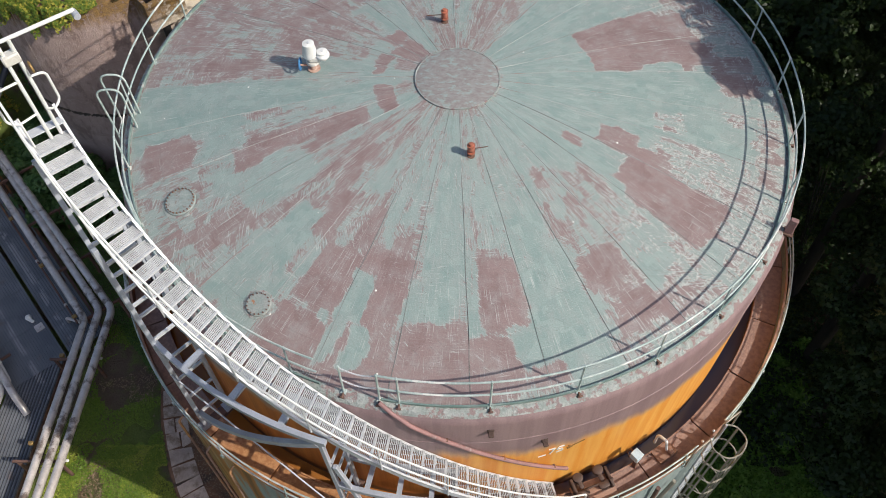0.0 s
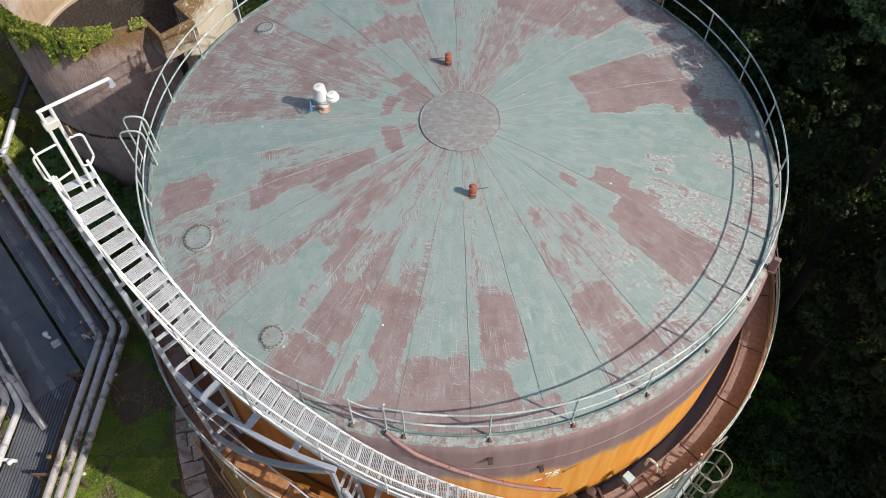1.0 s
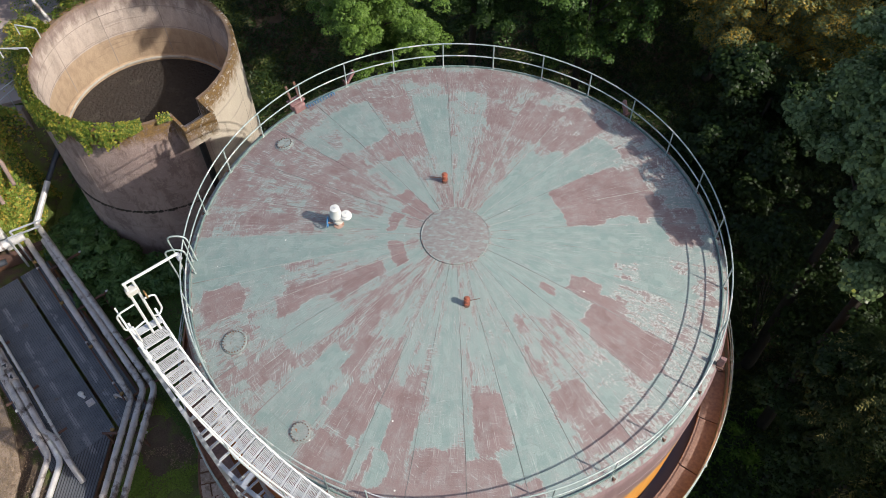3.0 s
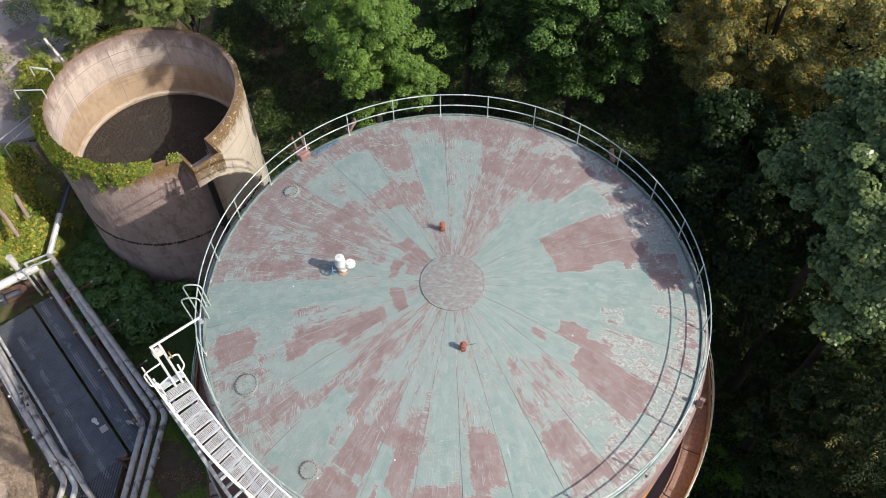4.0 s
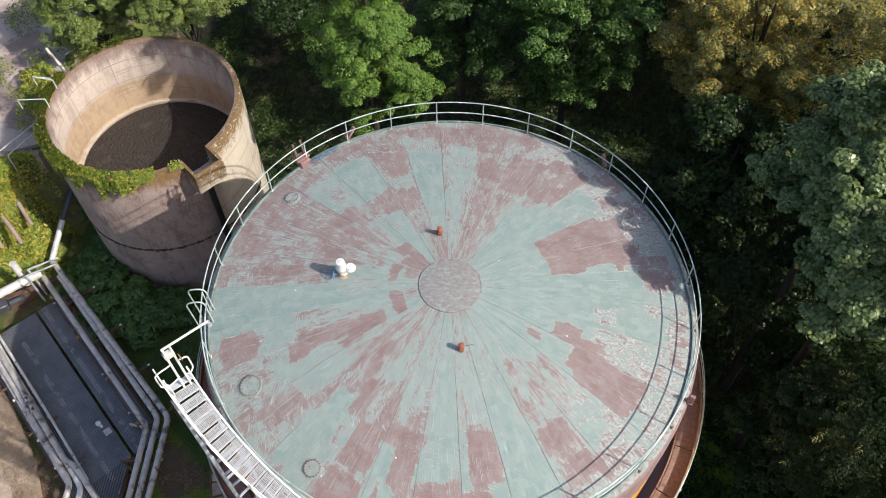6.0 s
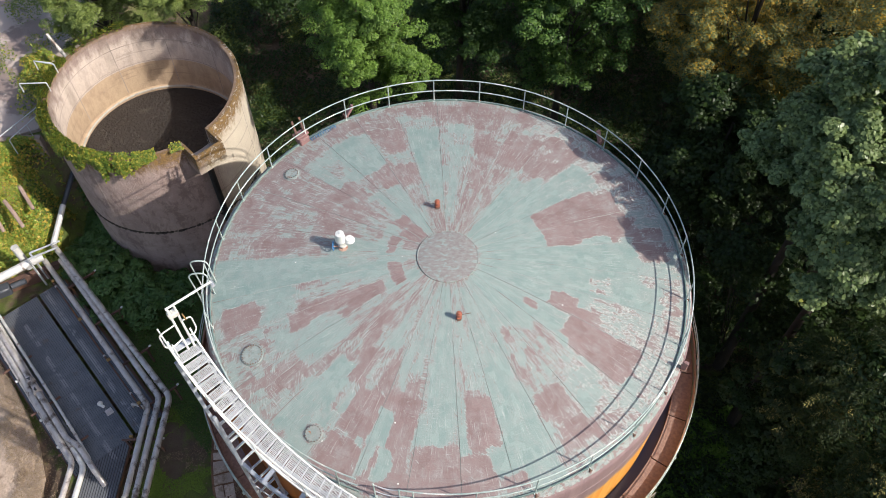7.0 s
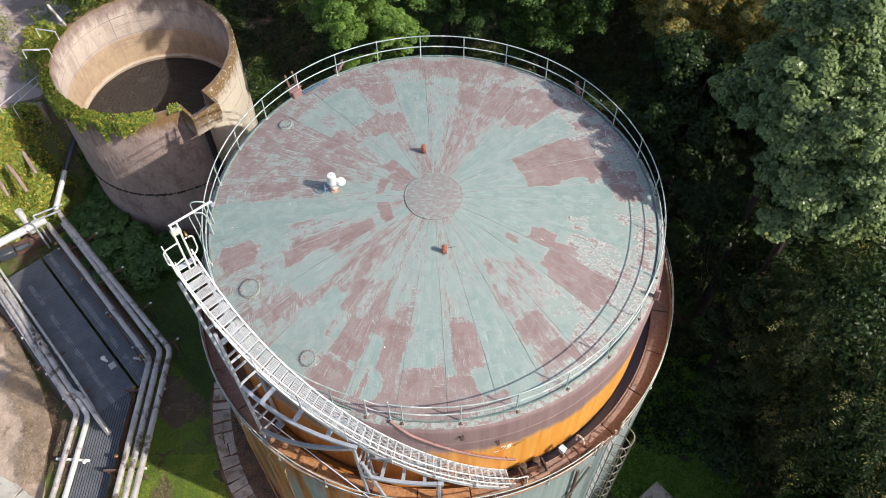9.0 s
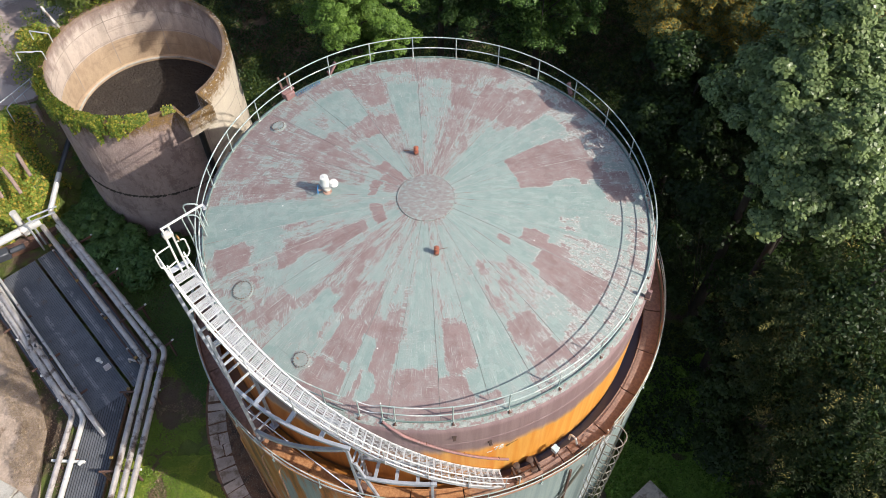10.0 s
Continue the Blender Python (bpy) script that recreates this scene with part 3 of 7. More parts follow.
# low weld beads along the seams, pale or dark
bead_dark = surface("dark_seam_filler", (0.13, 0.15, 0.145), (0.21, 0.22, 0.215), 0.9, 0.7, 0.0, 40, (0.34, 0.36, 0.35), 0.6, (0.5, 0.58))
bead_pale = surface("pale_seam_filler", (0.38, 0.40, 0.385), (0.28, 0.30, 0.29), 0.9, 0.7, 0.0, 40, (0.24, 0.16, 0.155), 0.6, (0.5, 0.58))
for i in range(30):
    a = SEAM0 + SEAM_STEP * i
    dark = 240 < a % 360 < 305 or i % 5 == 2
    bm = bmesh.new()
    tube(bm, [polar(r, a + 0.12 * math.sin(r * 3 + i), dome_z(r) + 0.001) for r in (0.92, 1.5, 2.0, 2.5, 3.0, 3.5, 4.0, 4.5, 5.0, 5.5, 6.0, 6.55, 7.18)], 0.0065, 4)
    part("weld_bead", bm, bead_dark if dark else bead_pale, bell)

# ---- guard rail on the bell ----
POST0, POST_STEP, RAIL_R = -98.7, 12.73, 7.25
rail = thing("guard_rail", (0, 0, RIM_Z), "pale green tubular steel guard rail round the roof edge", "railing")


def rail_post(a, h=1.0):
    bm = bmesh.new()
    tube(bm, [polar(RAIL_R, a, RIM_Z - 0.01), polar(RAIL_R, a, RIM_Z + h)], 0.021, 8)
    box(bm, (0.10, 0.10, 0.015), Matrix.Translation(polar(RAIL_R, a, RIM_Z + 0.01)) @ Matrix.Rotation(radians(a), 4, "Z"))
    bmesh.ops.create_icosphere(bm, subdivisions=1, radius=0.032, matrix=Matrix.Translation(polar(RAIL_R, a, RIM_Z + h)))
    part("post", bm, rail_paint, rail)
    bm = bmesh.new()
    box(bm, (0.10, 0.045, 0.07), Matrix.Translation(polar(RAIL_R + 0.07, a, RIM_Z - 0.01)) @ Matrix.Rotation(radians(a), 4, "Z"), 0.012)
    box(bm, (0.04, 0.10, 0.04), Matrix.Translation(polar(RAIL_R + 0.11, a, RIM_Z - 0.01)) @ Matrix.Rotation(radians(a), 4, "Z"), 0.012)
    part("post_clamp", bm, rust, rail, "rusty bolted post clamp")


angles = [POST0 + POST_STEP * i for i in range(28)] + [-106.8, -101.5]
for a in angles:
    if a < 255:
        rail_post(a)
for name, z in (("top_rail", 1.0), ("middle_rail", 0.5)):
    bm = bmesh.new()
    tube(bm, arc(RAIL_R, -101.5, 249.5, RIM_Z + z, step=1.5), 0.021, 8)
    part(name, bm, rail_paint, rail)
bm = bmesh.new()
ribbon(bm, arc(RAIL_R, -101.5, 249.5, RIM_Z + 0.035, step=2.0), 0.03, 0.06)
part("kick_strip", bm, rail_dark, rail, "dark green kick strip")
for z in (0.98, 0.5):
    bm = bmesh.new()
    pts = [polar(RAIL_R, -101.5 - 5.3 * s / 12, RIM_Z + z - 0.10 * math.sin(math.pi * s / 12)) for s in range(13)]
    for i, p in enumerate(pts[:-1]):
        bmesh.ops.create_cone(bm, segments=6, radius1=0.014, radius2=0.014, depth=0.05, cap_ends=True, matrix=Matrix.Translation((p + pts[i + 1]) / 2) @ (pts[i + 1] - p).to_track_quat("Z", "Y").to_matrix().to_4x4())
    part("chain", bm, galvanised, rail, "slack closing chain")


def grab_hoop(a):
    h = thing("grab_hoop", polar(7.15, a, RIM_Z), "green bent-tube ladder grab rail at the roof edge", "grab rail", "ladder grab rails")
    bm = bmesh.new()
    tube(bm, bent([polar(7.12, a, RIM_Z), polar(7.14, a, RIM_Z + 1.2), polar(7.66, a, RIM_Z + 1.2), polar(7.6, a, RIM_Z + 0.1)], 0.24, 7), 0.024, 8)
    part("hoop", bm, rail_paint, h)


for a in (181.4, 184.8):
    grab_hoop(a)
ladder = thing("bell_ladder", polar(7.5, 183.1, 8.5), "green steel ladder fixed to the bell's side", "ladder")
for a in (181.4, 184.8):
    bm = bmesh.new()
    tube(bm, [polar(7.6, a, 8.5), polar(7.6, a, 12.6)], 0.022, 8)
    part("stile", bm, rail_paint, ladder)
for i in range(13):
    bm = bmesh.new()
    tube(bm, [polar(7.6, 181.4, 8.7 + 0.3 * i), polar(7.6, 184.8, 8.7 + 0.3 * i)], 0.012, 6)
    part("rung", bm, rail_paint, ladder)

# ---- things on the roof ----
bm = bmesh.new()
bmesh.ops.create_cone(bm, segments=6, radius1=0.015, radius2=0.013, depth=0.032, cap_ends=True)
bolt_mesh = bpy.data.meshes.new("bolt")
bm.to_mesh(bolt_mesh)
bm.free()
bolt_mesh.materials.append(rust)


def hatch(r, a, rad, label, lid_mat, bolts=20):
    c = polar(r, a, dome_z(r))
    slope = math.degrees(math.atan(0.88 * 1.6 / RIM * (r / RIM) ** 0.6))
    m = Matrix.Translation(c) @ Matrix.Rotation(radians(a), 4, "Z") @ Matrix.Rotation(radians(slope), 4, "Y")
    t = thing("roof_hatch", c, label, "hatch", "roof hatches")
    bm = bmesh.new()
    lathe(bm, [(rad * 1.22, -0.03), (rad * 1.22, 0.008), (rad * 1.02, 0.012), (rad * 1.02, -0.03)], 36)
    bm.transform(m)
    part("flange", bm, band_paint, t)
    bm = bmesh.new()
    lathe(bm, [(0, 0.052), (rad * 0.7, 0.05), (rad * 0.97, 0.045), (rad, 0.035), (rad, -0.02)], 36)
    bm.transform(m)
    lid = part("lid", bm, lid_mat, t)
    for i in range(bolts):
        b = 2 * math.pi * i / bolts
        hang("bolt", bolt_mesh, lid, "", m @ Matrix.Translation((rad * 0.88 * math.cos(b), rad * 0.88 * math.sin(b), 0.062)))


lid_green = surface("crusted_green_lid_paint", (0.24, 0.30, 0.285), (0.33, 0.36, 0.345), 5.0, 0.8, 0.0, 30, (0.24, 0.2, 0.18), 6.0, (0.52, 0.64), 0.7, 0.02)
lid_rust = surface("rust_spotted_lid_paint", (0.25, 0.30, 0.285), (0.31, 0.325, 0.31), 5.0, 0.8, 0.0, 30, (0.38, 0.17, 0.09), 7.0, (0.58, 0.66), 0.7, 0.02)
hatch(6.35, -153.9, 0.335, "large round bolted hatch with crusted green paint", lid_green, 24)
hatch(6.46, -126.1, 0.245, "small round bolted hatch with rust-spotted lid", lid_rust, 16)
hatch(6.39, 142.6, 0.24, "small round bolted hatch with dull green lid", lid_green, 16)


def sample_valve(r, a, turn, lever):
    c = polar(r, a, dome_z(r))
    t = thing("sample_valve", c, "small red flanged valve with a lever, rust run below it", "valve", "red roof valves")
    m = Matrix.Translation(c) @ Matrix.Rotation(radians(turn), 4, "Z") @ Matrix.Diagonal((0.82, 0.82, 0.70, 1))
    bm = bmesh.new()
    lathe(bm, [(0.0, 0.16), (0.045, 0.16), (0.045, 0.02), (0.10, 0.02), (0.10, -0.01)], 16)
    bm.transform(m)
    part("stub_pipe", bm, rust, t)
    for z in (0.15, 0.42):
        bm = bmesh.new()
        lathe(bm, [(0, z + 0.035), (0.105, z + 0.035), (0.105, z), (0, z)], 18)
        bm.transform(m)
        part("flange", bm, red_valve, t)
    bm = bmesh.new()
    lathe(bm, [(0.05, 0.18), (0.085, 0.24), (0.095, 0.30), (0.085, 0.37), (0.05, 0.42)], 16)
    bm.transform(m)
    part("valve_body", bm, red_valve, t)
    bm = bmesh.new()
    lathe(bm, [(0, 0.53), (0.06, 0.52), (0.075, 0.455), (0.0, 0.455)], 14)
    bm.transform(m)
    part("cap", bm, red_valve, t)
    bm = bmesh.new()
    bar(bm, (0.06, 0, 0.30), (lever, 0.03, 0.28), 0.018, 0.018)
    bm.transform(m)
    part("lever", bm, rust, t)


sample_valve(2.11, -83.1, 8, 0.42)
sample_valve(1.92, 98.3, 178, 0.5)


def breather():
    c = polar(3.23, 170.2, dome_z(3.23))
    t = thing("breather_valve", c, "white twin-pot pressure relief valve with blue handwheel", "valve")
    m = Matrix.Translation(c) @ Matrix.Diagonal((0.84, 0.84, 0.78, 1))
    bm = bmesh.new()
    lathe(bm, [(0.0, 0.26), (0.09, 0.26), (0.09, 0.03), (0.17, 0.03), (0.17, -0.02)], 20)
    bm.transform(m)
    part("neck", bm, peach, t, "pink-primed flanged neck")
    bm = bmesh.new()
    lathe(bm, [(0, 0.34), (0.17, 0.33), (0.175, 0.26), (0, 0.26)], 20)
    bm.transform(m)
    part("flange", bm, off_white, t)
    bm = bmesh.new()
    box(bm, (0.52, 0.26, 0.2), Matrix.Translation((0.13, 0.0, 0.44)) @ Matrix.Rotation(radians(8), 4, "Z"), 0.06)
    bm.transform(m)
    part("valve_body", bm, off_white, t)
    for x, y, r0, z0, z1 in ((-0.05, 0.03, 0.185, 0.50, 0.93), (0.28, 0.0, 0.17, 0.50, 0.66)):
        bm = bmesh.new()
        lathe(bm, [(r0 * 1.05, z0), (r0 * 1.08, z0 + 0.05), (r0 * 0.82, z1 - 0.05), (r0 * 0.84, z1 - 0.04), (r0 * 0.84, z1 - 0.005), (r0 * 0.78, z1), (0.0, z1 + 0.012)], 22, at=(x, y, 0))
        bm.transform(m)
        pot = part("weight_pot", bm, white_paint, t, "white domed pot")
        bm = bmesh.new()
        lathe(bm, [(0.035, z1), (0.035, z1 + 0.035), (0, z1 + 0.04)], 10, at=(x, y, 0))
        bm.transform(m)
        part("knob", bm, galvanised, pot)
    bm = bmesh.new()
    tube(bm, [(-0.06, -0.05, 0.2), (-0.34, -0.05, 0.2)], 0.03, 8)
    bm.transform(m)
    part("spindle", bm, peach, t)
    bm = bmesh.new()
    tube(bm, [(-0.34, -0.05 + 0.17 * math.cos(b * math.pi / 12), 0.24 + 0.17 * math.sin(b * math.pi / 12)) for b in range(24)], 0.022, 6, closed=True)
    for b in range(3):
        u = Vector((0, math.cos(b * math.pi / 3), math.sin(b * math.pi / 3))) * 0.165
        bar(bm, Vector((-0.34, -0.05, 0.24)) - u, Vector((-0.34, -0.05, 0.24)) + u, 0.02, 0.02, up=(1, 0, 0))
    bm.transform(m)
    part("handwheel", bm, wheel_blue, t, "blue spoked handwheel")


breather()


def rim_box():
    """Rusty guide bracket on the rim, with a blue coiled lead."""
    a = 131.4
    t = thing("rim_guide_bracket", polar(7.2, a, RIM_Z), "rusty pink bolted guide bracket on the roof rim", "bracket")
    m = Matrix.Translation(polar(7.32, a, RIM_Z - 0.05)) @ Matrix.Rotation(radians(a), 4, "Z")
    bm = bmesh.new()
    box(bm, (0.36, 0.38, 0.30), Matrix.Translation((0, 0, 0.17)), 0.03)
    bm.transform(m)
    part("casing", bm, pink_pipe, t)
    for y in (-0.15, 0.15):
        bm = bmesh.new()
        bar(bm, (0.05, y, 0.3), (0.22, y, 0.95), 0.07, 0.05)
        bm.transform(m)
        part("arm", bm, rust, t)
    bm = bmesh.new()
    box(bm, (0.30, 0.5, 0.06), Matrix.Translation((0.06, 0, 0.36)), 0.01)
    bm.transform(m)
    part("cover_plate", bm, pink_pipe, t)
    lead = thing("coiled_lead", polar(7.15, 127, RIM_Z), "blue coiled signal lead lying on the rim", "cable")
    bm = bmesh.new()
    pts = []
    for i in range(140):
        s = i / 139
        a2 = 130.0 - 8.5 * s
        b = s * 2 * math.pi * 11
        pts.append(polar(7.12 + 0.06 * math.cos(b), a2, RIM_Z + 0.08 + 0.06 * math.sin(b)))
    tube(bm, pts, 0.011, 5)
    part("coil", bm, wheel_blue, lead)


rim_box()
for a, tilt in ((116.6, 35), (44.2, -20), (-27.3, 8)):
    t = thing("roller_arm", polar(7.25, a, RIM_Z), "faded red guide roller arm bolted under the rim", "bracket", "rim roller arms")
    m = Matrix.Translation(polar(7.42, a, RIM_Z + 0.0)) @ Matrix.Rotation(radians(a), 4, "Z") @ Matrix.Rotation(radians(tilt), 4, "X")
    bm = bmesh.new()
    box(bm, (0.16, 0.1, 0.55), Matrix.Translation((0.08, 0, 0.12)), 0.015)
    bm.transform(m)
    part("arm", bm, pink_pipe, t)
    bm = bmesh.new()
    box(bm, (0.26, 0.2, 0.05), Matrix.Translation((0.06, 0, -0.1)))
    bm.transform(m)
    part("foot", bm, rust, t)

# faded red pipe sweeping down the bell's side
drop = thing("sweeping_drop_pipe", polar(7.3, -100, 12.0), "faded red pipe sweeping down along the bell's side", "pipe")
bm = bmesh.new()
pts = [polar(7.33, -101.4, 12.56), polar(7.45, -99.4, 12.44)]
for i in range(30):
    s = i / 29
    pts.append(polar(7.545, -96.8 + 24.2 * s, 12.22 - 3.06 * s))
tube(bm, pts, 0.043, 10)
part("pipe_run", bm, pink_pipe, drop)
for s in (0.2, 0.55, 0.9):
    a = -96.8 + 24.2 * s
    bm = bmesh.new()
    box(bm, (0.10, 0.04, 0.12), Matrix.Translation(polar(7.52, a, 12.22 - 3.06 * s)) @ Matrix.Rotation(radians(a), 4, "Z"))
    part("clip", bm, rust, drop)
# two stub brackets and a daubed mark on the shell
for a, z in ((-85.9, 11.97), (-77.7, 11.1)):
    t = thing("shell_lug", polar(7.5, a, z), "small rusty lug welded to the bell's shell", "bracket", "shell lugs")
    m = Matrix.Translation(polar(7.5, a, z)) @ Matrix.Rotation(radians(a), 4, "Z")
    bm = bmesh.new()
    box(bm, (0.14, 0.10, 0.05), Matrix.Translation((0.06, 0, 0)), 0.01)
    box(bm, (0.05, 0.13, 0.12), Matrix.Translation((0.0, 0, 0)), 0.01)
    bm.transform(m)
    part("lug", bm, iron, t)
# a dash, a seven and a five, daubed by hand
bm = bmesh.new()
for b0, b1, z0, z1 in ((-78.1, -76.9, 10.22, 10.26), (-76.6, -75.6, 10.50, 10.52), (-75.6, -76.3, 10.52, 10.26), (-75.0, -74.1, 10.53, 10.55), (-75.0, -75.2, 10.53, 10.42), (-75.2, -74.4, 10.42, 10.42), (-74.4, -74.3, 10.42, 10.32), (-74.3, -75.3, 10.32, 10.27)):
    bar(bm, polar(7.503, b0, z0), polar(7.503, b1, z1), 0.012, 0.035)
tagged(part("chalk_mark", bm, white_paint, None), "white chalked figures daubed on the maroon shell", "marking")
bm = bmesh.new()
for b0, b1, z0, z1 in ((-73.6, -70.8, 10.36, 10.52), (-73.4, -72.7, 10.46, 10.36), (-73.5, -72.8, 10.30, 10.36)):
    bar(bm, polar(7.503, b0, z0), polar(7.503, b1, z1), 0.012, 0.028)
tagged(part("paint_arrow", bm, brass, None), "ochre arrow daubed beside the chalked figures", "marking")

# ---- outer tank round the bell ----
CUP_R, CUP_Z, DECK_Z = 8.46, 8.72, 8.42


def tank_wall_material():
    m, nt, b = nodes_of("grey_green_tank_paint_with_rust_runs")
    pos = place(nt)
    runs = noise_of(nt, stretch(nt, pos, (1.6, 1.6, 0.12)), 1.0, 6.0, 0.65)
    runs2 = noise_of(nt, stretch(nt, pos, (6.0, 6.0, 0.25)), 1.0, 4.0, 0.6)
    fine = noise_of(nt, pos, 30.0, 4.0)
    col = mix(nt, step_of(nt, runs2, 0.3, 0.7), (0.205, 0.262, 0.258), (0.285, 0.335, 0.325))
    sep = nd(nt, "SeparateXYZ", i0=pos)
    # the runs are heaviest on the stair side
    bias = math2(nt, "MULTIPLY_ADD", sep.outputs[0], -0.035)
    bias.node.inputs[2].default_value = -0.10
    q = math2(nt, "ADD", runs, bias)
    col = mix(nt, step_of(nt, q, 0.47, 0.57), col, (0.40, 0.145, 0.04))
    col = mix(nt, step_of(nt, q, 0.57, 0.68), col, (0.16, 0.075, 0.04))
    col = mix(nt, 0.45, col, mix(nt, fine, (0.28, 0.28, 0.28), (0.72, 0.72, 0.72)), "OVERLAY")
    nt.links.new(col, b.inputs["Base Color"])
    b.inputs["Roughness"].default_value = 0.5
    relief(nt, b, math2(nt, "ADD", fine, runs2), 0.2, 0.01)
    return m


def water_material(name, tint, rough=0.06, ripple=3.0, strength=0.15, deep=0.03):
    m, nt, b = nodes_of(name)
    pos = place(nt)
    scum = step_of(nt, noise_of(nt, pos, 1.3, 5.0), 0.55, 0.75)
    nt.links.new(mix(nt, math2(nt, "MULTIPLY", scum, 0.5), tint, tuple(min(1, c * 2.2) for c in tint)), b.inputs["Base Color"])
    b.inputs["Roughness"].default_value = rough
    b.inputs["IOR"].default_value = 1.33
    relief(nt, b, noise_of(nt, pos, ripple, 4.0), strength, deep)
    return m


tank_wall = tank_wall_material()
def seal_water_material():
    """Still dark water, clouded with orange silt on the stair side."""
    m, nt, b = nodes_of("silty_seal_water")
    pos = place(nt)
    x = nd(nt, "SeparateXYZ", i0=pos).outputs[0]
    silt = step_of(nt, math2(nt, "ADD", x, math2(nt, "MULTIPLY", noise_of(nt, pos, 0.9, 4.0), 3.0)), 4.6, 2.2)
    # sky reflection is put into the water's bluish base colour
    col = mix(nt, silt, (0.10, 0.10, 0.16), (0.36, 0.14, 0.035))
    nt.links.new(col, b.inputs["Base Color"])
    b.inputs["Roughness"].default_value = 0.08
    b.inputs["IOR"].default_value = 1.4
    relief(nt, b, noise_of(nt, pos, 2.0, 4.0), 0.06, 0.03)
    return m


def walkway_material():
    """Brown rusty plate, bright orange silt dried on the stair side."""
    m, nt, b = nodes_of("silt_stained_walkway_plate")
    pos = place(nt)
    sep = nd(nt, "SeparateXYZ", i0=pos)
    n1 = noise_of(nt, pos, 1.4, 5.0, 0.6)
    n2 = noise_of(nt, pos, 9.0, 5.0, 0.65)
    fine = noise_of(nt, pos, 45.0, 3.0, 0.6)
    brown = mix(nt, step_of(nt, n2, 0.35, 0.65), (0.235, 0.150, 0.125), (0.33, 0.215, 0.175))
    orange = mix(nt, step_of(nt, n2, 0.35, 0.65), (0.34, 0.145, 0.055), (0.48, 0.24, 0.105))
    edge = math2(nt, "ADD", sep.outputs[0], math2(nt, "MULTIPLY", n1, 5.0))
    side = math2(nt, "ADD", sep.outputs[1], n1)
    f = math2(nt, "MULTIPLY", step_of(nt, edge, 5.2, 2.8), step_of(nt, side, -4.5, -6.2))
    col = mix(nt, f, brown, orange)
    col = mix(nt, step_of(nt, n1, 0.60, 0.72), col, (0.17, 0.10, 0.075))
    col = mix(nt, 0.5, col, mix(nt, fine, (0.28, 0.28, 0.28), (0.72, 0.72, 0.72)), "OVERLAY")
    nt.links.new(col, b.inputs["Base Color"])
    b.inputs["Roughness"].default_value = 0.7
    relief(nt, b, math2(nt, "ADD", fine, n2), 0.25, 0.01)
    return m


seal_water = seal_water_material()
walk_plate = walkway_material()
cup = thing("outer_tank", (0, 0, 0), "round grey-green steel outer tank streaked with orange rust", "tank")
bm = bmesh.new()
prof = [(CUP_R, 0.0)]
for k in range(1, 6):
    prof += [(CUP_R - 0.002 * k, 1.62 * k), (CUP_R - 0.002 * k - 0.003, 1.62 * k + 0.012)]
prof += [(CUP_R - 0.012, CUP_Z), (CUP_R - 0.035, CUP_Z), (CUP_R - 0.035, 5.8)]
lathe(bm, prof, 180)
part("shell", bm, tank_wall, cup)
bm = bmesh.new()
lathe(bm, [(CUP_R - 0.045, CUP_Z - 0.01), (CUP_R + 0.008, CUP_Z - 0.01), (CUP_R + 0.008, CUP_Z + 0.02), (CUP_R - 0.045, CUP_Z + 0.02)], 180, closed_profile=True)
part("top_flange", bm, walk_rust, cup, "narrow rusty top flange")
bm = bmesh.new()
lathe(bm, [(7.85, 5.8), (7.85, DECK_Z - 0.09), (7.88, DECK_Z - 0.09), (7.88, 5.8)], 180)
part("inner_wall", bm, rust, cup, "rusty inner wall")
PLATES = 30
for i in range(PLATES):
    a0, a1 = 360 / PLATES * i + 0.12, 360 / PLATES * (i + 1) - 0.12
    dz = 0.012 * math.sin(i * 2.4)
    bm = bmesh.new()
    lathe(bm, [(7.82, DECK_Z - 0.12 + dz), (8.415, DECK_Z - 0.12), (8.415, DECK_Z), (7.86, DECK_Z + dz), (7.86, DECK_Z + 0.05 + dz), (7.82, DECK_Z + 0.05 + dz)], 8, a0, a1, closed_profile=True)
    part("walkway_plate", bm, walk_plate, cup, smooth=False)
for i in range(24):
    a = 15.0 * i + 4
    bm = bmesh.new()
    bar(bm, polar(7.88, a, DECK_Z - 0.19), polar(8.42, a, DECK_Z - 0.19), 0.06, 0.12)
    part("walkway_bearer", bm, rust, cup)
for a in (-134.2, -106.8, -91.0):
    bm = bmesh.new()
    bar(bm, polar(7.46, a, DECK_Z - 0.055), polar(8.41, a, DECK_Z - 0.055), 0.22, 0.14)
    part("stub_bearer", bm, rust, cup)
bm = bmesh.new()
lathe(bm, [(7.40, 8.0), (7.86, 8.0)], 120)
tagged(part("seal_water", bm, seal_water, None), "dark still water filling the gap between bell and tank", "water", "", "structure")

cup_rail = thing("tank_rim_rail", (0, 0, CUP_Z), "low pale two-tube rail round the outer tank's rim", "railing")
for name, r, z in (("top_rail", 8.43, 0.50), ("lower_rail", 8.46, 0.22)):
    bm = bmesh.new()
    tube(bm, arc(r, -47, 307, CUP_Z + z, step=2.0), 0.02, 8)
    part(name, bm, rail_paint, cup_rail)
for i in range(30):
    a = -46 + 12.1 * i
    bm = bmesh.new()
    tube(bm, [polar(8.48, a, CUP_Z - 0.14), polar(8.47, a, CUP_Z + 0.1), polar(8.43, a, CUP_Z + 0.51)], 0.018, 6)
    box(bm, (0.06, 0.07, 0.1), Matrix.Translation(polar(8.49, a, CUP_Z - 0.10)) @ Matrix.Rotation(radians(a), 4, "Z"))
    part("post", bm, rail_paint, cup_rail)

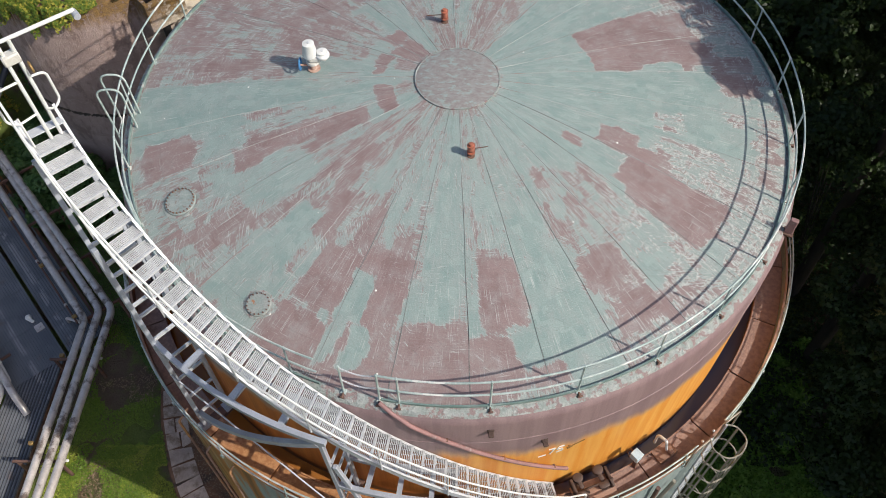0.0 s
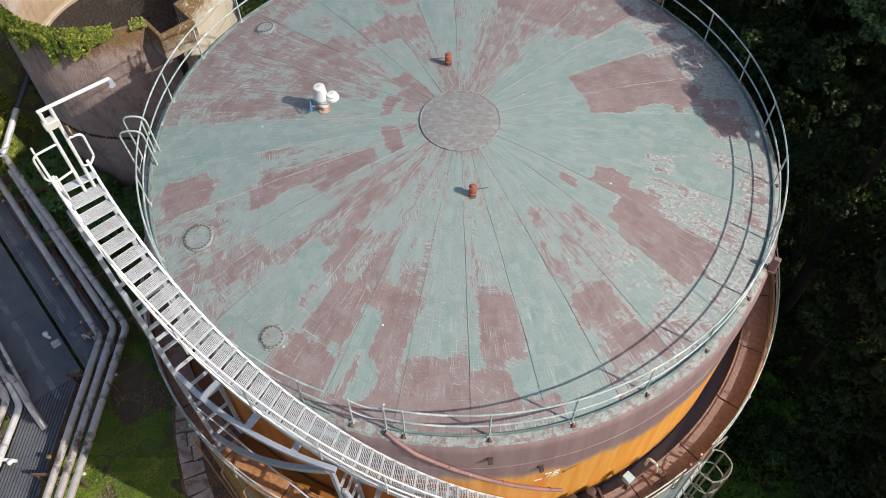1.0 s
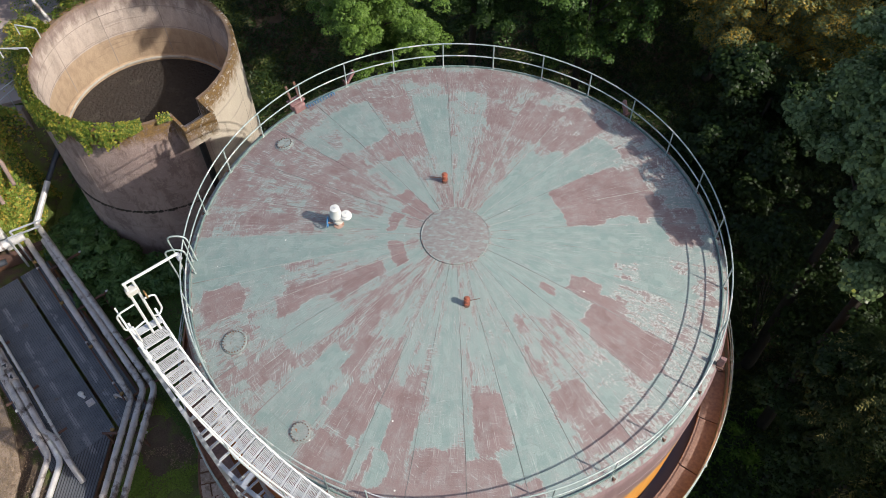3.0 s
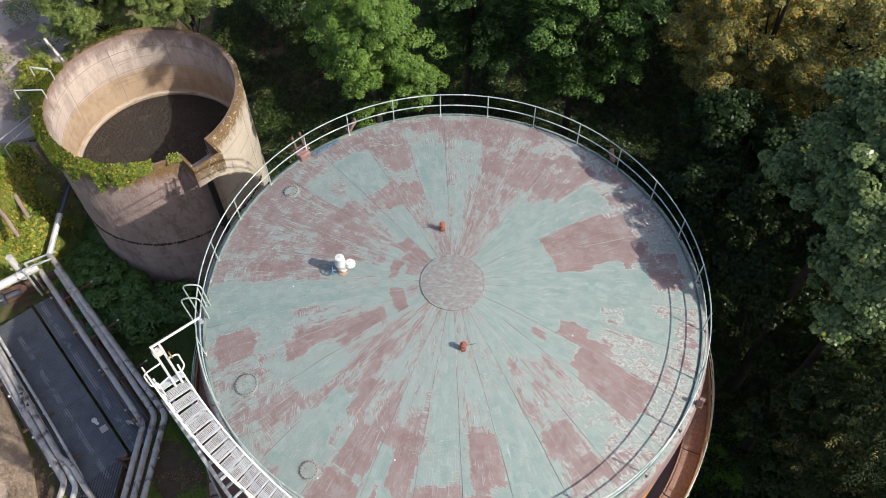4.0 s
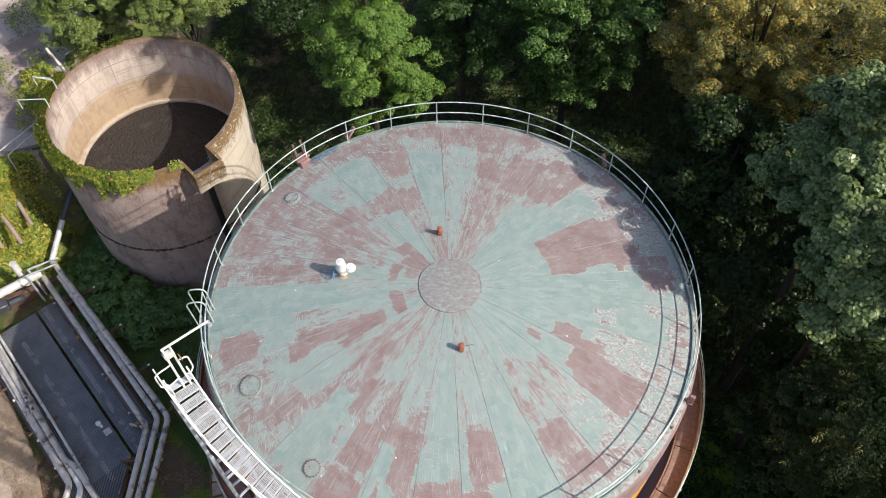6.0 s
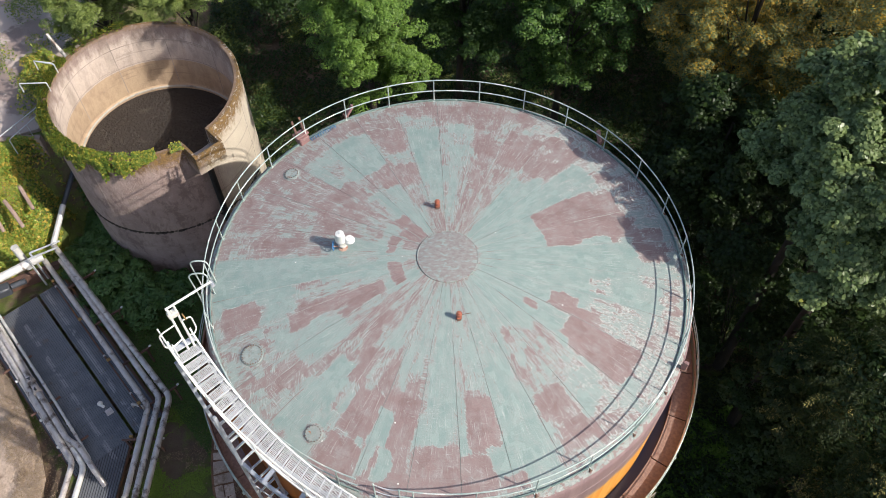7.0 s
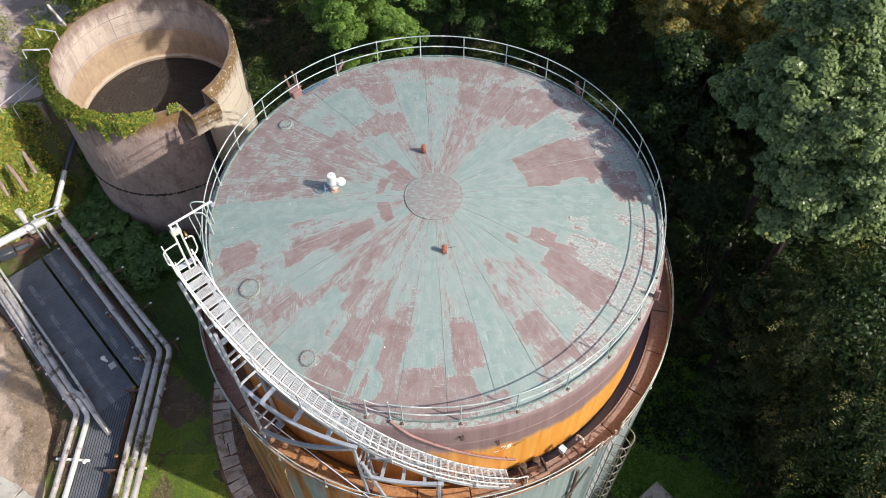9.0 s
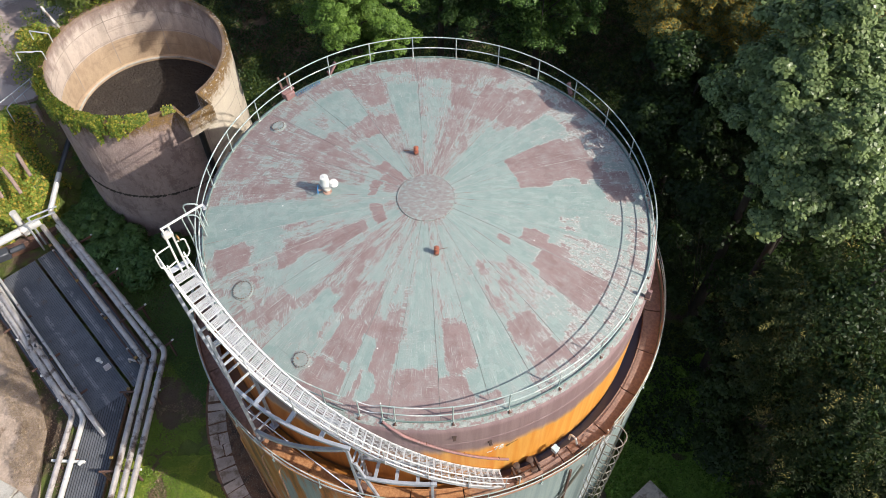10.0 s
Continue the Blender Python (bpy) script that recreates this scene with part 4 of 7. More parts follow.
# caged ladder on the outer wall
A_L = -50.2
cage_steel = surface("galvanised_cage_tube", (0.36, 0.33, 0.27), (0.27, 0.25, 0.21), 3.0, 0.55, 0.3, 50, (0.20, 0.12, 0.07), 2.0, (0.58, 0.74))
lad = thing("caged_ladder", polar(8.7, A_L, 0), "galvanised access ladder with round safety cage on the outer tank", "ladder")
ml = Matrix.Rotation(radians(A_L), 4, "Z")
for y in (-0.24, 0.24):
    bm = bmesh.new()
    tube(bm, [(8.54, y, 0.2), (8.54, y, 9.55)], 0.026, 8)
    bm.transform(ml)
    part("stile", bm, galvanised, lad)
for i in range(30):
    bm = bmesh.new()
    tube(bm, [(8.54, -0.24, 0.45 + 0.29 * i), (8.54, 0.24, 0.45 + 0.29 * i)], 0.013, 6)
    bm.transform(ml)
    part("rung", bm, galvanised, lad)
for i in range(10):
    z = 2.6 + 0.77 * i
    bm = bmesh.new()
    tube(bm, bent([(8.54, -0.27, z), (8.70, -0.39, z), (9.04, -0.34, z), (9.16, 0.0, z), (9.04, 0.34, z), (8.70, 0.39, z), (8.54, 0.27, z)], 0.26, 4), 0.019, 6)
    bm.transform(ml)
    part("cage_hoop", bm, cage_steel, lad)
for x, y in ((8.74, -0.375), (9.05, -0.27), (9.145, 0.0), (9.05, 0.27), (8.74, 0.375)):
    bm = bmesh.new()
    bar(bm, (x, y, 2.6), (x, y, 9.53), 0.008, 0.045, up=(1, 0, 0))
    bm.transform(ml)
    part("cage_strap", bm, cage_steel, lad)
for y in (-0.42, 0.42):
    bm = bmesh.new()
    bar(bm, (8.46, y * 0.6, 5.2), (8.54, y * 0.6, 5.2), 0.04, 0.04)
    bar(bm, (8.46, y * 0.6, 2.0), (8.54, y * 0.6, 2.0), 0.04, 0.04)
    bm.transform(ml)
    part("standoff", bm, galvanised, lad)
gate = thing("ladder_top_rail", polar(8.5, A_L, CUP_Z), "bent galvanised rail frame at the ladder's head", "railing")
for y0, y1 in ((-0.75, -0.24), (0.24, 0.75)):
    bm = bmesh.new()
    tube(bm, bent([(8.5, y0, 8.7), (8.5, y0, 9.55), (8.53, y1, 9.55), (8.54, y1, 8.8)], 0.12), 0.02, 8)
    bm.transform(ml)
    part("side_rail", bm, cage_steel, gate)

# slanted pipes and brackets on the outer wall
for a, z0, z1, da in ((-60.0, 0.3, 8.5, 1.5), (-56.0, 4.0, 8.0, -9.0)):
    t = thing("wall_pipe", polar(8.55, a, z0), "rusty service pipe clipped to the outer tank wall", "pipe", "outer wall pipes")
    bm = bmesh.new()
    tube(bm, [polar(8.56, a + da * s / 6, z1 + (z0 - z1) * s / 6) for s in range(7)], 0.05, 8)
    part("pipe_run", bm, rust if da > 0 else cage_steel, t)
for a in (-126.0, -131.0, -138.0):
    t = thing("rust_drain_pipe", polar(8.53, a, 0.2), "thin rusted drain pipe down the outer tank wall", "pipe", "outer wall pipes")
    bm = bmesh.new()
    tube(bm, bent([polar(8.47, a, 8.4), polar(8.62, a, 8.3), polar(8.6, a - 3, 0.2)], 0.2), 0.028, 8)
    part("pipe_run", bm, walk_rust, t)


def carriage(a):
    """Guide carriage with two rollers that run on the bell."""
    t = thing("guide_carriage", polar(7.8, a, DECK_Z), "rusty guide carriage with paired steel rollers on the walkway", "guide carriage")
    m = Matrix.Translation(polar(7.95, a, DECK_Z + 0.005)) @ Matrix.Rotation(radians(a), 4, "Z") @ Matrix.Diagonal((0.85, 1.2, 0.55, 1.0))
    bm = bmesh.new()
    box(bm, (0.62, 0.78, 0.10), Matrix.Translation((0.08, 0, 0.07)), 0.01)
    bm.transform(m)
    part("base_plate", bm, walk_rust, t)
    for y in (-0.34, 0.34):
        bm = bmesh.new()
        box(bm, (0.55, 0.05, 0.34), Matrix.Translation((-0.1, y, 0.27)) @ Matrix.Rotation(radians(6), 4, "Y"), 0.012)
        bm.transform(m)
        part("cheek", bm, iron, t)
    for y in (-0.2, 0.2):
        bm = bmesh.new()
        lathe(bm, [(0.0, -0.11), (0.12, -0.11), (0.155, -0.085), (0.13, -0.03), (0.13, 0.03), (0.155, 0.085), (0.12, 0.11), (0, 0.11)], 20)
        bm.transform(m @ Matrix.Translation((-0.34, y, 0.34)) @ Matrix.Diagonal((0.8, 0.62, 1.0, 1.0)))
        part("roller", bm, iron, t, "dark worn steel roller")
        bm = bmesh.new()
        box(bm, (0.34, 0.08, 0.1), Matrix.Translation((-0.22, y, 0.36)), 0.02)
        box(bm, (0.16, 0.2, 0.16), Matrix.Translation((0.05, y, 0.28)), 0.03)
        bm.transform(m)
        part("fork", bm, iron, t)
    bm = bmesh.new()
    tube(bm, [(-0.02, -0.4, 0.3), (-0.02, 0.4, 0.3)], 0.03, 8)
    bm.transform(m)
    part("axle", bm, iron, t)


carriage(-68.8)
carriage(-165.0)
carriage(52.0)


def blue_cabinet():
    a = -61.0
    t = thing("instrument_box", polar(7.8, a, DECK_Z), "pale blue instrument box on a rusty bracket", "instrument box")
    m = Matrix.Translation(polar(7.86, a, DECK_Z)) @ Matrix.Rotation(radians(a + 12), 4, "Z")
    bm = bmesh.new()
    box(bm, (0.20, 0.18, 0.22), Matrix.Translation((-0.02, 0, 0.52)), 0.015)
    bm.transform(m)
    body = part("casing", bm, blue_paint, t)
    bm = bmesh.new()
    box(bm, (0.22, 0.20, 0.02), Matrix.Translation((-0.02, 0, 0.64)), 0.008)
    bm.transform(m)
    part("lid", bm, blue_paint, body)
    bm = bmesh.new()
    bar(bm, (0.05, 0, 0), (0.0, 0, 0.42), 0.08, 0.08, up=(1, 0, 0))
    bm.transform(m)
    part("stand", bm, rust, t)
    bm = bmesh.new()
    tube(bm, bent([(-0.1, 0, 0.6), (-0.20, 0.02, 0.55), (-0.24, 0.06, 0.2), (-0.22, 0.2, -0.3)], 0.1), 0.02, 6)
    bm.transform(m)
    part("cable", bm, rust, t)


blue_cabinet()
t = thing("rim_fitting", polar(7.9, -55, DECK_Z), "bent white pipe fitting with rusty plate on the walkway", "pipe fitting")
m = Matrix.Translation(polar(7.95, -55.5, DECK_Z)) @ Matrix.Rotation(radians(-55), 4, "Z")
bm = bmesh.new()
tube(bm, bent([(-0.25, 0.0, 0.0), (-0.25, 0.0, 0.42), (-0.02, 0.02, 0.5), (0.05, 0.05, 0.1)], 0.1), 0.035, 8)
bm.transform(m)
part("bent_pipe", bm, white_paint, t)
bm = bmesh.new()
box(bm, (0.34, 0.5, 0.05), Matrix.Translation((0.05, 0.0, 0.03)), 0.01)
box(bm, (0.12, 0.12, 0.16), Matrix.Translation((0.14, 0.1, 0.1)), 0.02)
bm.transform(m)
part("base_plate", bm, walk_rust, t)
for k, a in enumerate((-53.0, -50.5, -48.0)):
    t = thing("rim_clamp", polar(8.35, a, DECK_Z), "small white bolted clamp on the tank rim", "clamp", "rim clamps")
    bm = bmesh.new()
    box(bm, (0.06, 0.05, 0.09), Matrix.Translation(polar(8.38, a, CUP_Z + 0.05)) @ Matrix.Rotation(radians(a + 20 * k), 4, "Z"), 0.02)
    part("block", bm, white_paint, t)

# ---- curved stair from the outer tank's rim to above the roof ----
ST_A0, ST_Z0, ST_A1, RISE = -75.5, 8.45, -143.02, 0.126
R_IN, R_OUT, TREADS = 7.53, 8.11, 43


def stair_z(a):
    return ST_Z0 + RISE * (ST_A0 - a)


stair = thing("curved_stair", polar(7.8, -76, CUP_Z), "galvanised curved stair with open grating treads rising past the roof", "stair")
for r in (R_IN, R_OUT):
    bm = bmesh.new()
    pts = [polar(r, ST_A0 - i * 1.0, stair_z(ST_A0 - i) - 0.06) for i in range(-1, 70)]
    ribbon(bm, pts, 0.012, 0.19)
    part("stringer", bm, galvanised, stair)
    bm = bmesh.new()
    pts = [p + Vector((0, 0, 0.115)) for p in pts]
    ribbon(bm, pts, 0.045, 0.01)
    part("stringer_flange", bm, galvanised, stair)


def tread_mesh():
    """Grating tread: a frame, six wavy bars along it and cross ties; x runs outward, y along the stair."""
    bm = bmesh.new()
    L, D = R_OUT - R_IN - 0.02, 0.235
    for y in (-D / 2, D / 2):
        box(bm, (L, 0.012, 0.04), Matrix.Translation((0, y, -0.005)))
    for x in (-L / 2 + 0.006, L / 2 - 0.006):
        box(bm, (0.012, D, 0.05), Matrix.Translation((x, 0, -0.01)))
    for k in range(6):
        y = -D / 2 + D * (k + 1) / 7
        n = 10
        for i in range(n):
            x0, x1 = -L / 2 + L * i / n, -L / 2 + L * (i + 1) / n
            s = 0.005 if i % 2 else -0.005
            bar(bm, (x0, y + s, 0), (x1, y - s, 0), 0.0115, 0.022)
    for i in range(1, 6):
        box(bm, (0.008, D, 0.012), Matrix.Translation((-L / 2 + L * i / 6, 0, -0.004)))
    box(bm, (L, 0.03, 0.02), Matrix.Translation((0, D / 2 - 0.012, 0.004)))
    me = bpy.data.meshes.new("tread")
    bm.to_mesh(me)
    bm.free()
    me.materials.append(galvanised)
    return me


tread = tread_mesh()
for i in range(TREADS):
    a = ST_A0 - (ST_A0 - ST_A1 - 1.2) * i / (TREADS - 1)
    m = Matrix.Translation(polar((R_IN + R_OUT) / 2, a, stair_z(a) + 0.02)) @ Matrix.Rotation(radians(a), 4, "Z")
    hang("tread", tread, stair, "", m)
bm = bmesh.new()
box(bm, (0.60, 0.17, 0.02), Matrix.Translation(polar(7.82, ST_A1 - 0.1, stair_z(ST_A1) + 0.06)) @ Matrix.Rotation(radians(ST_A1 - 0.1), 4, "Z"), 0.006)
part("top_plate", bm, galvanised, stair, "plain steel top plate")
for name, h in (("handrail", 1.0), ("knee_rail", 0.52)):
    bm = bmesh.new()
    tube(bm, [polar(8.16, ST_A0 + 1.5 - i * 1.2, stair_z(ST_A0 + 1.5 - i * 1.2) + h) for i in range(59)], 0.018, 8)
    part(name, bm, white_paint, stair)
for i in range(9):
    a = ST_A0 + 0.8 - 8.5 * i
    bm = bmesh.new()
    tube(bm, [polar(8.14, a, stair_z(a) - 0.1), polar(8.16, a, stair_z(a) + 1.0)], 0.02, 8)
    part("baluster", bm, galvanised, stair)
bm = bmesh.new()
a = ST_A0 + 1.5
tube(bm, bent([polar(8.16, a, stair_z(a) + 1.0), polar(8.2, a + 2.5, stair_z(a) + 1.0), polar(8.2, a + 2.5, stair_z(a) + 0.05)], 0.1), 0.021, 8)
part("rail_end", bm, white_paint, stair)

# ---- head of the stair: twin posts with a boom and hoop rails ----
HEAD_A = -142.4
mh = Matrix.Translation(polar(7.80, HEAD_A, 0)) @ Matrix.Rotation(radians(HEAD_A), 4, "Z")
head = thing("stair_head_frame", polar(7.80, HEAD_A, 17.2), "white tubular boom frame with hoop rails on the stair", "steel frame")
for x in (-0.16, 0.0):
    bm = bmesh.new()
    tube(bm, [(x, -0.02, 16.85), (x, -0.02, 18.70)], 0.028, 8)
    bm.transform(mh)
    part("post", bm, white_paint, head)
bm = bmesh.new()
tube(bm, [(0.03, -0.02, 18.72), (-1.10, -0.02, 18.72)], 0.029, 8)
bm.transform(mh)
part("boom", bm, white_paint, head)
bm = bmesh.new()
tube(bm, [(-1.09, -0.02, 18.72), (-1.09, -0.02, 18.62)], 0.03, 8)
tube(bm, [(-1.09, -0.07, 18.65), (-1.09, 0.07, 18.65)], 0.05, 10)
bm.transform(mh)
part("boom_pulley", bm, frame_steel, head)
bm = bmesh.new()
box(bm, (0.24, 0.16, 0.16), Matrix.Translation((-0.07, -0.03, 18.42)), 0.02)
bm.transform(mh)
part("winch_box", bm, off_white, head)
bm = bmesh.new()
tube(bm, [(-0.24, 0.06 + 0.08 * math.cos(b * math.pi / 8), 18.22 + 0.08 * math.sin(b * math.pi / 8)) for b in range(16)], 0.016, 6, closed=True)
bm.transform(mh)
part("winch_wheel", bm, brass, head, "brass winch wheel")
for s, mid, wide in ((1, 0.0, 0.42), (-1, -0.16, 0.22)):
    x1 = mid + s * wide
    bm = bmesh.new()
    tube(bm, bent([(mid, -0.02, 18.02), (x1, 0.0, 18.02), (x1, 0.0, 17.47), (x1 - 0.12 * s, 0.06, 17.40), (mid, 0.0, 17.40)], 0.12), 0.020, 8)
    bm.transform(mh)
    part("hoop_rail", bm, white_paint, head)
    if s < 0:
        continue
    bm = bmesh.new()
    tube(bm, [(mid + 0.27 * s, 0.05, 16.9), (mid + 0.27 * s, 0.05, 17.5)], 0.016, 8)
    bm.transform(mh)
    part("stub_post", bm, white_paint, head)

# ---- steelwork that carries the stair ----
TOWER_A = -134.2
tower = thing("stair_tower", polar(8.2, TOWER_A, CUP_Z), "galvanised lattice tower standing on the tank rim under the stair", "steel frame")
for r, z1 in ((8.24, 15.55), (7.58, 15.6)):
    bm = bmesh.new()
    bar(bm, polar(r, TOWER_A, DECK_Z), polar(r, TOWER_A, z1), 0.09, 0.09, up=polar(1, TOWER_A, 0), bevel=0.008)
    part("leg", bm, frame_steel, tower)
for i in range(8):
    z = 9.05 + 0.86 * i
    bm = bmesh.new()
    bar(bm, polar(8.24, TOWER_A, z), polar(7.58, TOWER_A, z), 0.05, 0.07)
    part("rung", bm, galvanised, tower)
for r in (8.24, 7.58):
    bm = bmesh.new()
    box(bm, (0.26, 0.26, 0.03), Matrix.Translation(polar(r, TOWER_A, DECK_Z + 0.02)) @ Matrix.Rotation(radians(TOWER_A), 4, "Z"))
    part("foot_plate", bm, frame_steel, tower)
# second leg pair, leaning up to the stair head
for r in (8.24, 7.6):
    bm = bmesh.new()
    bar(bm, polar(r, TOWER_A - 0.6, 13.0), polar(r - 0.06, -143.0, 16.55), 0.08, 0.08, up=polar(1, TOWER_A, 0))
    part("raker", bm, frame_steel, tower)
for i in range(5):
    s0 = (i + 0.6) / 5
    p, q = polar(8.24, TOWER_A - 0.6, 13.0).lerp(polar(8.18, -143.0, 16.55), s0), polar(7.6, TOWER_A - 0.6, 13.0).lerp(polar(7.54, -143.0, 16.55), s0)
    bm = bmesh.new()
    bar(bm, p, q, 0.05, 0.07)
    part("rung", bm, galvanised, tower)

truss = thing("stair_support", polar(8.2, -120, CUP_Z), "grey curved steel frame propping the stair from the tank rim", "steel frame")
for name, r, a0, a1, z0, z1 in (("outer_beam", 8.2, TOWER_A, -106.8, 12.35, 12.35), ("inner_beam", 7.6, TOWER_A, -106.8, 12.35, 12.35), ("raking_beam", 8.2, -133.6, -108.0, 9.15, 12.2), ("lower_beam", 8.2, -106.8, -90.0, 10.1, 10.1), ("lower_inner_beam", 7.6, -106.8, -90.0, 10.1, 10.1)):
    bm = bmesh.new()
    ribbon(bm, arc(r, a0, a1, z0, z1, 1.2), 0.10, 0.14)
    part(name, bm, frame_steel, truss)
for a in (-128.5, -120.5, -113.0):
    bm = bmesh.new()
    bar(bm, polar(8.2, a, 12.37), polar(7.6, a, 12.37), 0.13, 0.09)
    part("cross_beam", bm, frame_steel, truss)
for a in (-103.0, -98.5, -94.0):
    bm = bmesh.new()
    bar(bm, polar(8.2, a, 10.12), polar(7.6, a, 10.12), 0.1, 0.08)
    part("cross_beam", bm, frame_steel, truss)
for r, a0, z0, a1, z1 in ((8.2, -106.8, DECK_Z, -107.6, 12.3), (7.62, -106.8, DECK_Z, -107.6, 12.3), (8.2, -103.0, DECK_Z, -106.6, 11.2), (8.22, -91.0, DECK_Z, -91.0, 10.2), (7.62, -91.0, DECK_Z, -91.0, 10.2)):
    bm = bmesh.new()
    bar(bm, polar(r, a0, z0), polar(r, a1, z1), 0.09, 0.09, up=polar(1, a0, 0), bevel=0.008)
    part("column", bm, frame_steel, truss)
for z in (9.2, 9.9, 10.6, 11.3):
    bm = bmesh.new()
    bar(bm, polar(8.2, -107.0, z), polar(7.62, -107.0, z), 0.05, 0.06)
    part("rung", bm, frame_steel, truss)
cable = thing("stay_rod", polar(8.5, -120, 9.0), "thin steel stay rod running down to the tank rim", "rod")
bm = bmesh.new()
tube(bm, [polar(8.3, -133.5, 11.3), polar(8.56, -104.0, 8.85)], 0.018, 6)
part("rod", bm, frame_steel, cable)

# ---- ground ----
def smooth01(x):
    x = np.clip(x, 0, 1)
    return x * x * (3 - 2 * x)


def ground_z(x, y):
    """Level yard, a bank up to the road behind on the left, gentle woodland floor."""
    toe = -18.3 + 1.4 * smooth01((y - 11.6) / 0.9)
    bank = 5.3 * smooth01((y - 8.6) / 2.8) * smooth01((toe - x) / 1.2)
    back = 2.2 * smooth01((y - 17.5) / 10.0)
    wood = 1.2 * smooth01((x - 11.0) / 14.0)
    return np.maximum(bank, back) + wood - 0.02


def graded(lo, hi, step, far):
    inner = list(np.arange(lo, hi + 1e-6, step))
    out, d = [], step
    p = hi
    while p < far:
        d *= 1.45
        p += d
        out.append(p)
    low, d, p = [], step, lo
    while p > -far:
        d *= 1.45
        p -= d
        low.append(p)
    return np.array(low[::-1] + inner + out)


def ground_material():
    m, nt, b = nodes_of("mossy_woodland_ground")
    pos = place(nt)
    n1 = noise_of(nt, pos, 0.45, 6.0, 0.6)
    n2 = noise_of(nt, pos, 2.6, 6.0, 0.65)
    n3 = noise_of(nt, pos, 24.0, 4.0, 0.6)
    earth = mix(nt, n2, (0.12, 0.083, 0.060), (0.22, 0.165, 0.12))
    moss = mix(nt, n2, (0.085, 0.125, 0.03), (0.21, 0.25, 0.07))
    f = step_of(nt, math2(nt, "ADD", n1, math2(nt, "MULTIPLY", n2, 0.35)), 0.58, 0.76)
    col = mix(nt, f, earth, moss)
    col = mix(nt, 0.6, col, mix(nt, n3, (0.2, 0.2, 0.2), (0.8, 0.8, 0.8)), "OVERLAY")
    nt.links.new(col, b.inputs["Base Color"])
    b.inputs["Roughness"].default_value = 0.95
    b.inputs["Specular IOR Level"].default_value = 0.2
    relief(nt, b, math2(nt, "ADD", n3, math2(nt, "MULTIPLY", n2, 2.0)), 1.0, 0.08)
    return m


gx, gy = graded(-26, 22, 0.5, 900), graded(-13, 30, 0.5, 900)
GX, GY = np.meshgrid(gx, gy)
GZ = ground_z(GX, GY)
lump = np.array([[noise.noise(Vector((x * 0.5, y * 0.5, 0))) * 0.05 + noise.noise(Vector((x * 1.7, y * 1.7, 4))) * 0.025 for x in gx] for y in gy])
GZ = GZ + lump - 0.05
me = bpy.data.meshes.new("ground")
W = len(gx)
me.from_pydata(list(zip(GX.ravel(), GY.ravel(), GZ.ravel())), [], [(j * W + i, j * W + i + 1, (j + 1) * W + i + 1, (j + 1) * W + i) for j in range(len(gy) - 1) for i in range(W - 1)])
me.materials.append(ground_material())
shaded(me, True)
tagged(new("ground", me), "mossy dark earth ground round the tanks, rising into woodland", "ground", "", "structure")

# pale gritty yard surface beside the pipes
yard_mat = surface("dry_thatched_yard", (0.52, 0.40, 0.32), (0.38, 0.29, 0.22), 1.6, 0.95, 0.0, 11, (0.22, 0.15, 0.10), 1.4, (0.54, 0.70), 1.0, 0.05)
bm = bmesh.new()
edge = [(-16.5, -7.5), (-16.55, -4.6), (-16.75, -3.4), (-16.9, -1.8), (-17.5, -0.3), (-18.3, 1.0), (-19.4, 2.6), (-21.0, 4.4), (-24.5, 6.0), (-25.5, -7.5)]
top = [bm.verts.new((x, y, 0.16 + 0.015 * math.sin(x * 3 + y))) for x, y in edge]
low = [bm.verts.new((x, y, -0.2)) for x, y in edge]
bm.faces.new(top)
for i in range(len(edge)):
    j = (i + 1) % len(edge)
    bm.faces.new((top[i], low[i], low[j], top[j]))
setting("yard", bm, yard_mat, "pale gritty yard surface with a worn edge beside the pipes", "yard")
kerb_mat = surface("old_kerb_concrete", (0.50, 0.47, 0.42), (0.40, 0.37, 0.33), 1.5, 0.9, 0.0, 25, (0.26, 0.22, 0.18), 1.0, (0.55, 0.7), 0.4)
for k, (x0, y0, x1, y1) in enumerate(((-18.9, -4.05, -17.6, -4.75), (-17.55, -4.78, -16.75, -5.4))):
    t = thing("coping_slab", (x0, y0, 0.17), "pale cracked stone coping slab on the yard", "slab", "coping slabs")
    bm = bmesh.new()
    bar(bm, (x0, y0, 0.22), (x1, y1, 0.22), 0.75, 0.12, bevel=0.02)
    part("slab", bm, kerb_mat, t)

